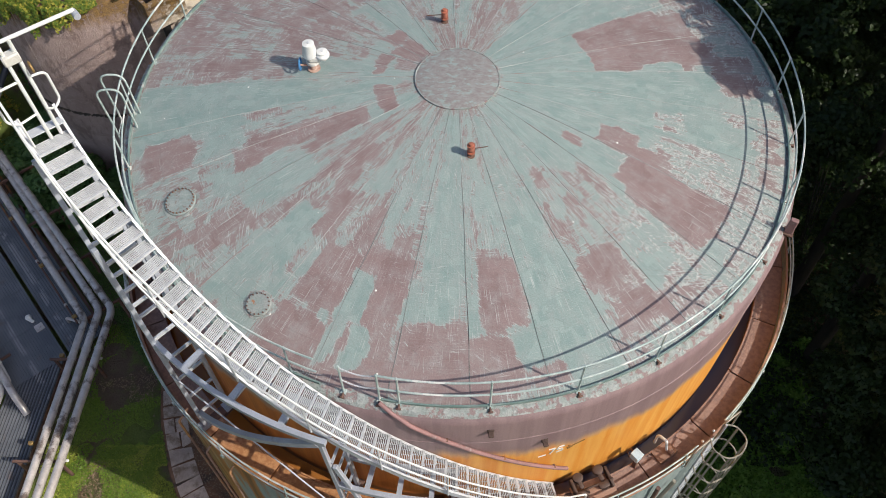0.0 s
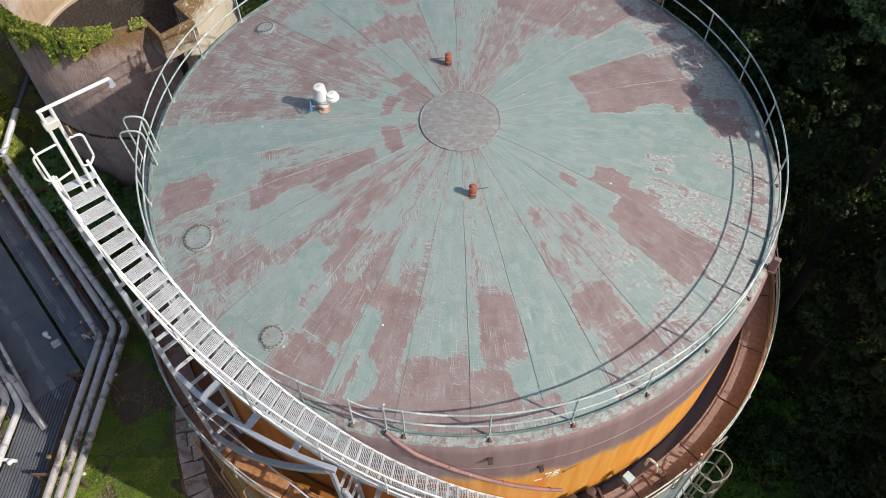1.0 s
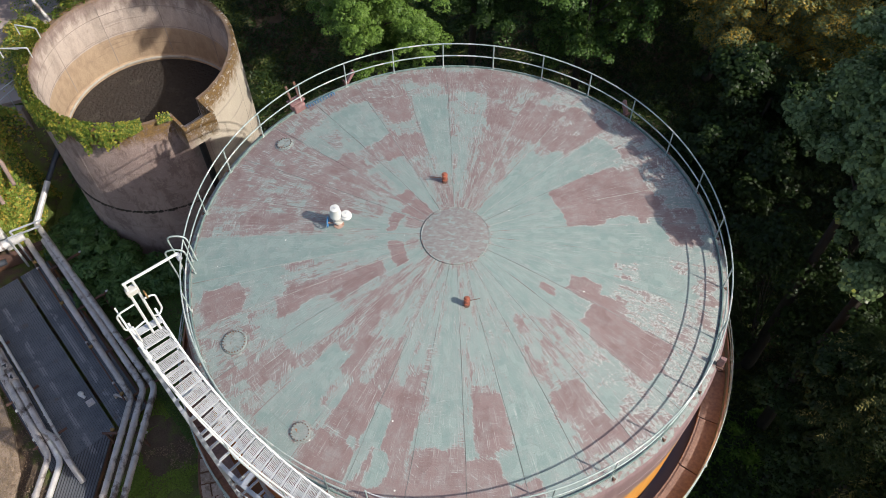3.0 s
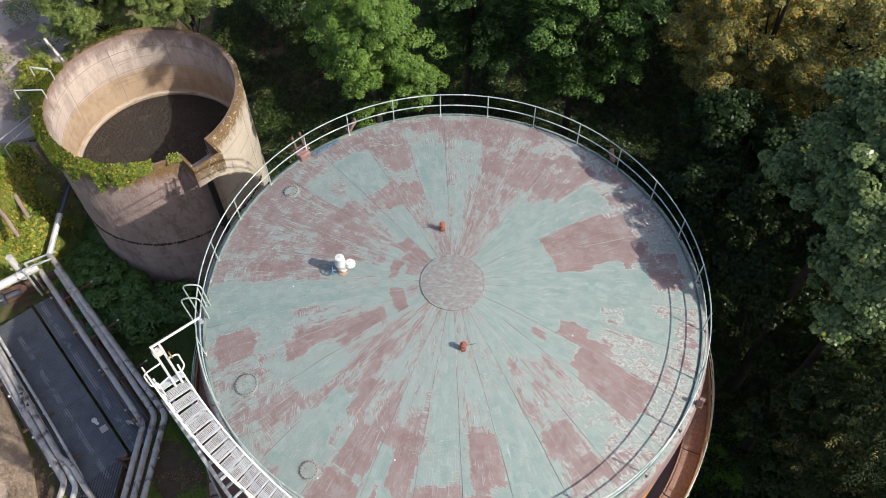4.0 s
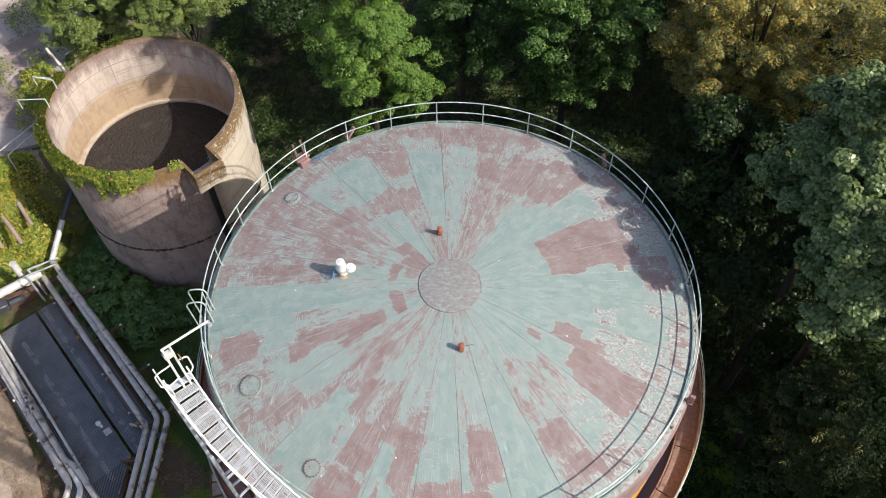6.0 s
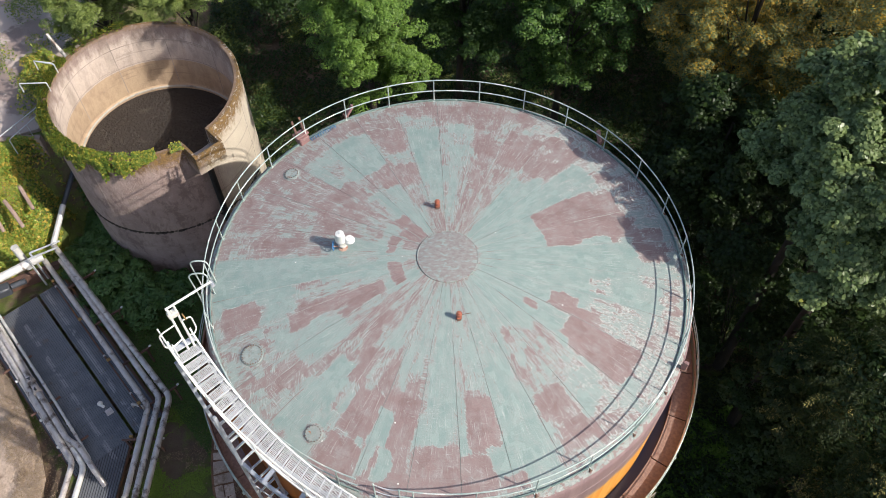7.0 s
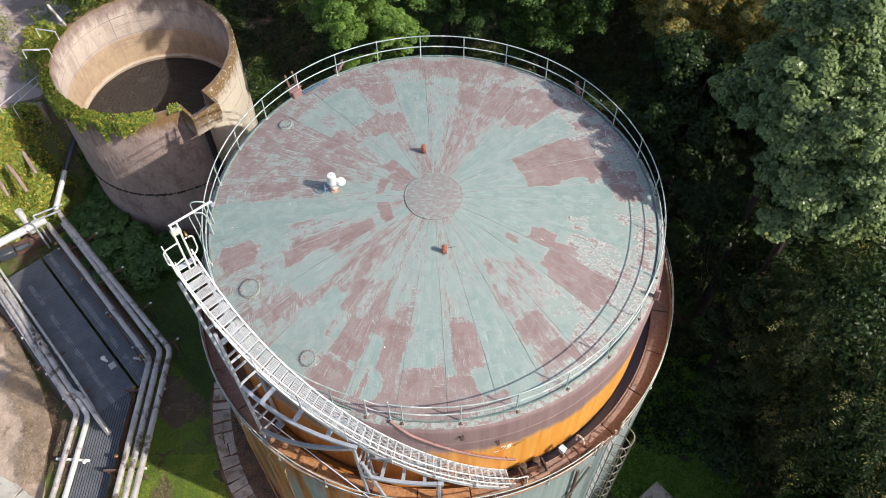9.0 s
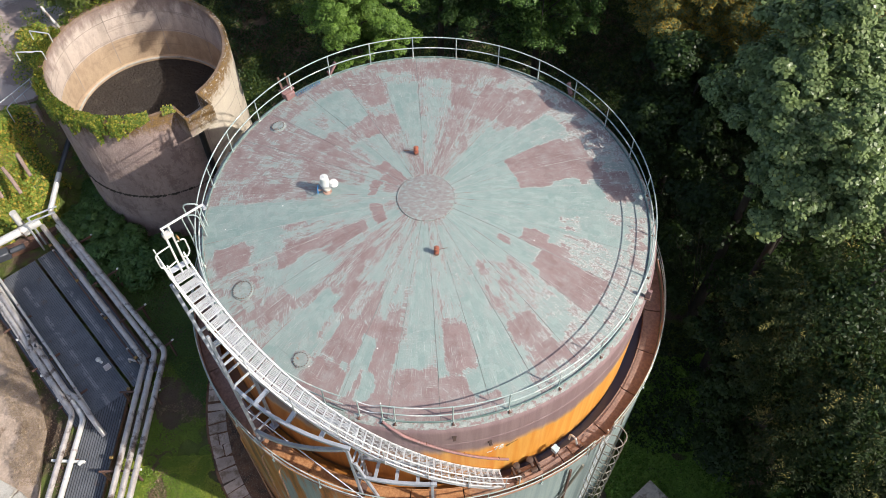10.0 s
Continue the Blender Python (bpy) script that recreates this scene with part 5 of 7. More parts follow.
# curved stone path round the outer tank
path_bed = bmesh.new()
lathe(path_bed, [(8.47, 0.03), (8.75, 0.05), (10.12, 0.03), (10.17, -0.1)], 60, -215, -110)
setting("soil_strip", path_bed, soil, "bare brown soil strip between tank and path", "soil")
random.seed(5)
a = -205.0
while a < -118.0:
    da = random.uniform(2.3, 3.9)
    cuts = [9.22, 10.05] if random.random() < 0.72 else [9.22, random.uniform(9.55, 9.72), 10.05]
    for r0, r1 in zip(cuts, cuts[1:]):
        bm = bmesh.new()
        j = [random.uniform(-0.45, 0.45) for _ in range(4)]
        g = 0.022
        zt = 0.075 + random.uniform(-0.015, 0.02)
        ring = [polar(r0 + g, a + 0.12 + j[0], 0), polar(r1 - g + 0.05 * j[1], a + 0.12 + j[1], 0), polar(r1 - g + 0.05 * j[2], a + da - 0.12 + j[2], 0), polar(r0 + g, a + da - 0.12 + j[3], 0)]
        tv = [bm.verts.new(p + Vector((0, 0, zt + random.uniform(-0.008, 0.008)))) for p in ring]
        lv = [bm.verts.new(p + Vector((0, 0, -0.12))) for p in ring]
        mid = sum(ring, Vector()) / 4
        for v in tv:
            v.co.x += (mid.x - v.co.x) * 0.04
            v.co.y += (mid.y - v.co.y) * 0.04
        bm.faces.new(tv)
        for i in range(4):
            bm.faces.new((tv[i], lv[i], lv[(i + 1) % 4], tv[(i + 1) % 4]))
        tagged(part("path_slab", bm, slab_stone, None, "", False), "worn brown-grey stone path slab set in soil", "slab", "path slabs")
    a += da

# square concrete chamber beside the ladder
t = thing("concrete_chamber", (8.6, -6.3, 0), "weathered square concrete chamber with a flat slab lid", "chamber")
m = Matrix.Translation((8.6, -6.25, 0)) @ Matrix.Rotation(radians(38), 4, "Z")
bm = bmesh.new()
box(bm, (1.15, 1.15, 0.9), m @ Matrix.Translation((0, 0, 0.42)), 0.03)
part("body", bm, concrete, t)
bm = bmesh.new()
box(bm, (1.22, 1.22, 0.12), m @ Matrix.Translation((0, 0, 0.93)), 0.02)
part("lid", bm, surface("pale_stained_slab", (0.66, 0.57, 0.48), (0.50, 0.42, 0.35), 3.0, 0.9, 0.0, 25, (0.28, 0.22, 0.17), 2.2, (0.52, 0.64), 0.5), t, "pale stained slab lid")

# ---- open concrete tank ----
CX, CY, CR, CZ, FLOOR_Z = -12.85, 12.45, 4.2, 8.42, 4.55


def concrete_tank_material():
    m, nt, b = nodes_of("streaked_old_concrete")
    pos = place(nt)
    off = nd(nt, "VectorMath", op="SUBTRACT", i0=pos, i1=(CX, CY, 0)).outputs[0]
    flat = nd(nt, "VectorMath", op="LENGTH", i0=stretch(nt, off, (1, 1, 0))).outputs["Value"]
    z = nd(nt, "SeparateXYZ", i0=pos).outputs[2]
    n1 = noise_of(nt, stretch(nt, pos, (0.8, 0.8, 0.7)), 1.0, 6.0, 0.62)
    n2 = noise_of(nt, stretch(nt, pos, (2.6, 2.6, 1.1)), 1.0, 6.0, 0.68)
    n3 = noise_of(nt, pos, 24.0, 5.0, 0.65)
    pit = noise_of(nt, pos, 6.0, 5.0, 0.7)
    outer = mix(nt, step_of(nt, n1, 0.34, 0.66), (0.325, 0.240, 0.220), (0.430, 0.325, 0.292))
    outer = mix(nt, math2(nt, "MULTIPLY", step_of(nt, n2, 0.48, 0.60), 0.6), outer, (0.205, 0.145, 0.132))
    outer = mix(nt, math2(nt, "MULTIPLY", step_of(nt, pit, 0.52, 0.66), 0.55), outer, (0.46, 0.36, 0.325))
    # sunlit side's extra brightness put into the colour, ending in a ragged line
    sun_side = math2(nt, "ADD", nd(nt, "SeparateXYZ", i0=off).outputs[0], math2(nt, "MULTIPLY", n2, 1.6))
    outer = mix(nt, math2(nt, "MULTIPLY", step_of(nt, sun_side, 3.3, 4.4), math2(nt, "ADD", 0.45, math2(nt, "MULTIPLY", n2, 0.8), True)), outer, (0.66, 0.585, 0.475))
    # inside: weathered band under the rim, cream band, tan band below the old fill level
    lvl = math2(nt, "ADD", z, math2(nt, "MULTIPLY", n2, 0.16))
    inner = mix(nt, step_of(nt, n2, 0.38, 0.66), (0.58, 0.485, 0.42), (0.46, 0.375, 0.325))
    inner = mix(nt, step_of(nt, lvl, 6.42, 6.36), inner, mix(nt, step_of(nt, n2, 0.4, 0.7), (0.52, 0.385, 0.265), (0.41, 0.295, 0.205)))
    wet = math2(nt, "ADD", z, math2(nt, "MULTIPLY", n2, 2.2))
    inner = mix(nt, math2(nt, "MULTIPLY", step_of(nt, wet, 8.5, 9.4), 0.75), inner, (0.22, 0.155, 0.135))
    inner = mix(nt, math2(nt, "MULTIPLY", step_of(nt, pit, 0.60, 0.68), 0.5), inner, (0.30, 0.23, 0.19))
    # brown lichen on and under the rim
    lich = step_of(nt, math2(nt, "ADD", z, math2(nt, "MULTIPLY", n2, 1.9)), 8.25, 9.0)
    growth = mix(nt, step_of(nt, pit, 0.4, 0.65), (0.15, 0.095, 0.05), (0.27, 0.165, 0.065))
    outer = mix(nt, math2(nt, "MULTIPLY", lich, step_of(nt, pit, 0.33, 0.50)), outer, growth)
    inner = mix(nt, math2(nt, "MULTIPLY", step_of(nt, math2(nt, "ADD", z, math2(nt, "MULTIPLY", pit, 0.7)), 8.55, 8.8), 0.8), inner, (0.21, 0.135, 0.085))
    col = mix(nt, step_of(nt, flat, 4.06, 4.04), outer, inner)
    # tide marks left by each pour
    band = noise_of(nt, stretch(nt, pos, (0.25, 0.25, 5.0)), 1.0, 3.0, 0.6)
    col = mix(nt, math2(nt, "MULTIPLY", step_of(nt, band, 0.58, 0.66), 0.28), col, (0.17, 0.125, 0.11))
    col = mix(nt, 0.55, col, mix(nt, n3, (0.25, 0.25, 0.25), (0.75, 0.75, 0.75)), "OVERLAY")
    nt.links.new(col, b.inputs["Base Color"])
    b.inputs["Roughness"].default_value = 0.9
    b.inputs["Specular IOR Level"].default_value = 0.25
    relief(nt, b, math2(nt, "ADD", n3, math2(nt, "MULTIPLY", pit, 2.5)), 0.7, 0.03)
    return m


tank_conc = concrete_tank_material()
ct = thing("concrete_tank", (CX, CY, 0), "tall open round concrete tank with stained rim and ivy", "tank")
NOTCH = (-56.5, -38.5)
bm = bmesh.new()
ring = [(CR, 0.0), (CR, 3.35), (CR - 0.03, 3.37), (CR - 0.03, 3.46), (CR, 3.48), (CR, CZ - 0.08), (CR - 0.05, CZ), (CR - 0.25, CZ), (CR - 0.3, CZ - 0.06), (CR - 0.3, FLOOR_Z + 0.22), (CR - 0.42, FLOOR_Z + 0.1), (CR - 0.42, FLOOR_Z - 0.4)]
lathe(bm, ring, 110, NOTCH[1], NOTCH[0] + 360, at=(CX, CY, 0), closed_profile=True)
for v in bm.verts:
    if v.co.z > CZ - 0.2:
        v.co.z += 0.03 * noise.noise(v.co * 2.0) + 0.02 * noise.noise(v.co * 6.0)
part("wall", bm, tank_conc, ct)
bm = bmesh.new()
low = [(r, min(z, CZ - 0.95)) for r, z in ring]
lathe(bm, low, 8, NOTCH[0], NOTCH[1], at=(CX, CY, 0), closed_profile=True)
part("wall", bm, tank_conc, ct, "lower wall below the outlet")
# outlet box that stands out of the wall
mn = Matrix.Translation((CX, CY, 0)) @ Matrix.Rotation(radians(-47.5), 4, "Z")
bm = bmesh.new()
for y in (-0.62, 0.62):
    box(bm, (1.05, 0.13, 1.05), mn @ Matrix.Translation((4.42, y, CZ - 0.5)), 0.015)
box(bm, (0.14, 1.37, 1.0), mn @ Matrix.Translation((4.94, 0, CZ - 0.52)), 0.015)
box(bm, (1.1, 1.37, 0.12), mn @ Matrix.Translation((4.45, 0, CZ - 1.05)), 0.015)
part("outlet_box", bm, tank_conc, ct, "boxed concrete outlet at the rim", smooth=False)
bm = bmesh.new()
tube(bm, [mn @ Vector((4.42, 0.0, CZ - 1.05)), mn @ Vector((4.38, 0.0, 2.2))], 0.14, 12)
part("down_pipe", bm, surface("black_down_pipe", (0.02, 0.02, 0.022), (0.035, 0.033, 0.033), 3.0, 0.5), ct, "black down pipe below the outlet")
for az in range(-150, 200, 36):
    bm = bmesh.new()
    mm = Matrix.Translation((CX, CY, 0)) @ Matrix.Rotation(radians(az), 4, "Z")
    box(bm, (0.008, 0.016, 5.0), mm @ Matrix.Translation((CR + 0.001, 0, 5.6)))
    part("shutter_joint", bm, concrete, ct)
bm = bmesh.new()
for i in range(150):
    aa = radians(-175 + i * 1.15 + random.uniform(-0.4, 0.4))
    bmesh.ops.create_icosphere(bm, subdivisions=1, radius=random.uniform(0.03, 0.085), matrix=Matrix.Translation((CX + CR * math.cos(aa), CY + CR * math.sin(aa), 3.41 + random.uniform(-0.03, 0.03))) @ Matrix.Diagonal((1, 1, random.uniform(0.5, 1.2), 1)))
tagged(part("joint_growth", bm, surface("dark_joint_crust", (0.04, 0.03, 0.025), (0.12, 0.1, 0.08), 6.0, 0.9), ct, "dark crust growing in the wall's joint"), kind="stuff")
bm = bmesh.new()
lathe(bm, [(0, FLOOR_Z), (CR - 0.4, FLOOR_Z)], 64, at=(CX, CY, 0))
sludge = water_material("dark_rippled_sludge", (0.055, 0.047, 0.043), 0.25, 8.0, 1.0, 0.30)
setting("sludge", bm, sludge, "dark rippled sludge inside the concrete tank", "sludge", True)
bm = bmesh.new()
tube(bm, [Vector((CX + (CR - 0.40) * math.cos(radians(a)), CY + (CR - 0.40) * math.sin(radians(a)), FLOOR_Z + 0.14)) for a in range(0, 360, 6)], 0.05, 6, closed=True)
part("scum_ledge", bm, kerb_mat, ct, "pale ledge round the sludge")

for z, r in ((7.55, 3.893), (6.38, 3.893)):
    bm = bmesh.new()
    lathe(bm, [(r, z), (r, z + 0.035)], 90, NOTCH[1] + 4, NOTCH[0] + 356, at=(CX, CY, 0))
    part("inner_joint", bm, concrete, ct, "dark horizontal pour joint")
for az in (15, 52, 88, 125, 160, 196):
    bm = bmesh.new()
    box(bm, (0.014, 0.03, 3.2), Matrix.Translation((CX, CY, 0)) @ Matrix.Rotation(radians(az), 4, "Z") @ Matrix.Translation((CR - 0.3, 0, 6.5)))
    part("inner_shutter_joint", bm, concrete, ct)

# small rails and a lamp post at the concrete tank's far side
def stub_rail(a, z0, out):
    t = thing("tank_stub_rail", (CX + CR * math.cos(radians(a)), CY + CR * math.sin(radians(a)), z0), "galvanised bracket rail fixed on the concrete tank rim", "railing", "concrete tank rails")
    d = Vector((math.cos(radians(a)), math.sin(radians(a)), 0))
    s = Vector((-d.y, d.x, 0))
    c = Vector((CX, CY, z0)) + d * (CR - 0.3)
    bm = bmesh.new()
    tube(bm, bent([c, c + Vector((0, 0, 0.5)), c + d * out + Vector((0, 0, 0.5)), c + d * out], 0.06), 0.028, 8)
    part("hoop", bm, galvanised, t)
    bm = bmesh.new()
    tube(bm, [c + d * out + Vector((0, 0, 0.5)), c + d * out * 0.6 - s * 0.5 + Vector((0, 0, 0.0))], 0.024, 6)
    part("brace", bm, galvanised, t)


stub_rail(166, CZ, 0.95)
stub_rail(181, CZ - 0.1, 1.15)
pp = thing("leaning_pole", (-17.6, 16.6, 5.0), "leaning pale round pole at the roadside", "pole")
bm = bmesh.new()
tube(bm, [(-18.09, 16.5, 7.9), (-17.36, 15.89, 7.0)], 0.085, 10)
part("pole", bm, pipe_grey, pp)

# ---- road above the bank ----
road_mat = surface("patched_worn_asphalt", (0.25, 0.195, 0.18), (0.34, 0.265, 0.24), 0.5, 0.92, 0.0, 25, (0.46, 0.38, 0.345), 0.35, (0.48, 0.54), 0.3)
bm = bmesh.new()
edge = [(-17.6, 14.2), (-17.4, 17.0), (-18.5, 30), (-40, 36), (-40, 12.6), (-20.0, 12.4), (-18.6, 12.9)]
top = [bm.verts.new((x, y, 5.42)) for x, y in edge]
low = [bm.verts.new((x, y, 4.6)) for x, y in edge]
bm.faces.new(top)
for i in range(len(edge)):
    j = (i + 1) % len(edge)
    bm.faces.new((top[i], low[i], low[j], top[j]))
setting("road", bm, road_mat, "patched grey road surface above the bank", "road")
wall_mat = surface("old_pink_retaining_wall", (0.38, 0.29, 0.25), (0.30, 0.23, 0.2), 0.9, 0.9, 0.0, 22, (0.17, 0.15, 0.09), 0.8, (0.55, 0.7), 0.4)
bm = bmesh.new()
bar(bm, (-28.0, 12.1, 4.9), (-18.3, 12.3, 4.9), 0.32, 1.3, bevel=0.03)
setting("retaining_wall", bm, wall_mat, "low pinkish retaining wall along the road", "wall")
rr = thing("road_stair_rail", (-18.6, 12.6, 5.4), "galvanised handrail beside steps down from the road", "railing")
for dx in (0.0, 0.62):
    bm = bmesh.new()
    tube(bm, bent([(-19.9 + dx, 11.6, 5.2), (-19.9 + dx, 11.6, 6.15), (-17.7 + dx * 0.6, 13.9, 6.6), (-17.7 + dx * 0.6, 13.9, 5.5)], 0.15), 0.024, 8)
    part("rail", bm, galvanised, rr)
    for s in (0.33, 0.66):
        p = Vector((-19.9 + dx, 11.6, 6.15)).lerp(Vector((-17.7 + dx * 0.6, 13.9, 6.6)), s)
        bm = bmesh.new()
        tube(bm, [p, p - Vector((0, 0, 0.95))], 0.02, 6)
        part("post", bm, galvanised, rr)

# ---- steel deck and the pipes beside it ----
DU, DV = Vector((-0.637, 0.771, 0)), Vector((-0.771, -0.637, 0))
D0, DZ = Vector((-13.26, -0.21, 0)), 0.65
def deck_material():
    """Dark grating with two pale tracks worn along it and rusty blotches."""
    m, nt, b = nodes_of("worn_dark_deck_grating")
    pos = place(nt)
    off = nd(nt, "VectorMath", op="SUBTRACT", i0=pos, i1=tuple(D0)).outputs[0]
    v = nd(nt, "VectorMath", op="DOT_PRODUCT", i0=off, i1=tuple(DV)).outputs["Value"]
    n1 = noise_of(nt, pos, 0.9, 5.0, 0.6)
    n2 = noise_of(nt, pos, 6.0, 5.0, 0.65)
    fine = noise_of(nt, pos, 40.0, 3.0)
    col = mix(nt, step_of(nt, n1, 0.3, 0.7), (0.105, 0.115, 0.135), (0.175, 0.185, 0.205))
    col = mix(nt, math2(nt, "MULTIPLY", step_of(nt, n2, 0.52, 0.68), 0.5), col, (0.20, 0.205, 0.215))
    for at, wide in ((1.15, 0.13), (-0.36, 0.13)):
        d = math2(nt, "ABSOLUTE", math2(nt, "SUBTRACT", v, at))
        track = math2(nt, "MULTIPLY", step_of(nt, d, wide, wide * 0.6), step_of(nt, noise_of(nt, pos, 2.3, 3.0), 0.44, 0.54))
        col = mix(nt, math2(nt, "MULTIPLY", track, 0.8), col, (0.30, 0.30, 0.31))
    col = mix(nt, math2(nt, "MULTIPLY", step_of(nt, noise_of(nt, pos, 1.7, 5.0), 0.60, 0.72), 0.5), col, (0.16, 0.10, 0.07))
    col = mix(nt, 0.5, col, mix(nt, fine, (0.28, 0.28, 0.28), (0.72, 0.72, 0.72)), "OVERLAY")
    nt.links.new(col, b.inputs["Base Color"])
    b.inputs["Roughness"].default_value = 0.42
    b.inputs["Metallic"].default_value = 0.1
    relief(nt, b, fine, 0.2, 0.01)
    return m


deck_steel = deck_material()
grating = thing("steel_deck", D0, "dark steel grating deck between the pipe runs", "deck")


def deck_at(u, v, z=DZ):
    return D0 + DU * u + DV * v + Vector((0, 0, z))


tray_black = surface("dark_grating_tray", (0.065, 0.07, 0.08), (0.09, 0.092, 0.10), 2.0, 0.7)


def grating_panel(u0, u1, v0, v1, name="grating_panel", bars_along=True, mat=deck_steel):
    """A dark panel with raised ribs."""
    bm = bmesh.new()
    m = Matrix((DU, DV, Vector((0, 0, 1)))).transposed().to_4x4()
    cu, cv = (u0 + u1) / 2, (v0 + v1) / 2
    m.translation = deck_at(cu, cv, DZ - 0.02)
    box(bm, (u1 - u0 - 0.012, v1 - v0 - 0.012, 0.03), m)
    tray = part(name, bm, tray_black, grating, smooth=False)
    bm = bmesh.new()
    n = int((v1 - v0) / 0.09)
    for i in range(n):
        m2 = m.copy()
        m2.translation = deck_at(cu, v0 + (i + 0.5) * (v1 - v0) / n, DZ - 0.005)
        box(bm, (u1 - u0 + 0.02, 0.074, 0.036), m2)
    tagged(part("grating_rib", bm, mat, tray, smooth=False), kind="stuff")
    return tray


for u0, u1 in ((0.0, 1.75), (1.78, 3.5), (3.53, 5.2), (5.23, 7.0), (7.03, 9.05)):
    grating_panel(u0, u1, 0.06, 1.95)
    grating_panel(u0, u1, 1.97, 2.75)
    grating_panel(u0, u1, -1.35, -0.06)
for v in (-1.4, 2.75):
    bm = bmesh.new()
    bar(bm, deck_at(-0.1, v, DZ - 0.12), deck_at(9.1, v, DZ - 0.12), 0.08, 0.2)
    part("edge_beam", bm, rust, grating)
for u in (0.4, 3.5, 6.6, 8.9):
    for v in (-1.3, 0.9, 2.6):
        bm = bmesh.new()
        bar(bm, deck_at(u, v, -0.1), deck_at(u, v, DZ - 0.05), 0.09, 0.09, up=(1, 0, 0))
        part("post", bm, rust, grating)
# lower run of the deck, turned towards the viewer
low_deck = thing("lower_steel_deck", (-13.9, -4, 0), "dark grating walkway running on between the pipes", "deck")
EU, EV = Vector((-0.07, -0.998, 0)), Vector((-0.998, 0.07, 0))
E0 = Vector((-13.35, -0.35, 0))
for k in range(5):
    bm = bmesh.new()
    m = Matrix((EU, EV, Vector((0, 0, 1)))).transposed().to_4x4()
    m.translation = E0 + EU * (0.9 + 1.75 * k) + EV * 0.78 + Vector((0, 0, DZ - 0.06))
    box(bm, (1.74, 1.5, 0.03), m)
    tray = part("grating_panel", bm, tray_black, low_deck, smooth=False)
    bm = bmesh.new()
    for i in range(14):
        box(bm, (1.73, 0.055, 0.06), m @ Matrix.Translation((0, -0.70 + i * 0.108, 0.025)))
    tagged(part("grating_rib", bm, deck_steel, tray, smooth=False), kind="stuff")
for v in (0.05, 1.5):
    bm = bmesh.new()
    bar(bm, E0 + EU * 0.1 + EV * v + Vector((0, 0, DZ - 0.18)), E0 + EU * 9 + EV * v + Vector((0, 0, DZ - 0.18)), 0.08, 0.2)
    part("edge_beam", bm, rust, low_deck)
for u in (0.6, 3.5, 6.5, 8.8):
    bm = bmesh.new()
    bar(bm, E0 + EU * u + EV * 0.1 - Vector((0, 0, 0.1)), E0 + EU * u + EV * 0.1 + Vector((0, 0, DZ - 0.1)), 0.08, 0.08, up=(1, 0, 0))
    bar(bm, E0 + EU * u + EV * 1.45 - Vector((0, 0, 0.1)), E0 + EU * u + EV * 1.45 + Vector((0, 0, DZ - 0.1)), 0.08, 0.08, up=(1, 0, 0))
    part("leg_pair", bm, rust, low_deck)


def pipe(name, pts, r, mat, label, joints=3, bend=0.28):
    t = thing(name, pts[0], label, "pipe", "clad pipes")
    path = bent(pts, bend, 6)
    bm = bmesh.new()
    tube(bm, path, r, 14)
    part("pipe_run", bm, mat, t)
    pts = [Vector(p) for p in pts]
    for a, b in zip(pts, pts[1:]):
        n = int((b - a).length / 2.2)
        for i in range(n):
            c = a.lerp(b, (i + 0.6) / max(n, 1))
            d = (b - a).normalized()
            bm = bmesh.new()
            tube(bm, [c - d * 0.045, c + d * 0.045], r + 0.018, 14)
            part("joint_band", bm, pipe_grey, t)
    return t


PZ = 1.45
pipe("clad_pipe", [(-18.75, 8.23, PZ), (-12.60, 0.70, PZ), (-13.25, -9.0, PZ)], 0.125, pipe_grey, "grey clad pipe with banded joints beside the deck")
pipe("clad_pipe", [(-18.0, 8.25, PZ), (-12.20, 1.10, PZ), (-12.85, -9.0, PZ)], 0.13, pipe_grey, "grey clad pipe with banded joints beside the deck")
pipe("riser_pipe", [(-17.55, 12.4, 3.3), (-18.15, 10.85, 2.3)], 0.12, grate_dark, "dark pipe rising behind the concrete tank")
pipe("riser_pipe", [(-18.15, 10.85, 2.3), (-18.5, 9.05, PZ + 0.1)], 0.14, pipe_pale, "pale pipe leading to the pipe run")
pipe("clad_pipe", [(-18.5, 9.05, PZ + 0.06), (-11.74, 1.08, PZ + 0.06), (-12.5, -9.0, PZ + 0.06)], 0.13, pipe_grey, "grey clad pipe rising behind the deck")
pipe("thin_pipe", [(-18.9, 8.0, PZ - 0.25), (-12.95, 0.7, PZ - 0.25)], 0.035, rust, "thin rusty pipe with brass clamps")
for k in range(4):
    c = Vector((-18.2, 7.2, PZ - 0.2)).lerp(Vector((-13.1, 0.95, PZ - 0.2)), k / 3)
    t = thing("pipe_clamp", c, "small brass-coloured clamp on a thin pipe", "clamp", "pipe clamps")
    bm = bmesh.new()
    box(bm, (0.16, 0.13, 0.12), Matrix.Translation(c) @ Matrix.Rotation(radians(40), 4, "Z"), 0.02)
    part("block", bm, brass, t)
for c in ((-13.15, -0.55, PZ - 0.2), (-13.35, -3.6, PZ - 0.2)):
    t = thing("pipe_clamp", c, "small brass-coloured clamp on a thin pipe", "clamp", "pipe clamps")
    bm = bmesh.new()
    box(bm, (0.16, 0.13, 0.12), Matrix.Translation(c), 0.02)
    part("block", bm, brass, t)
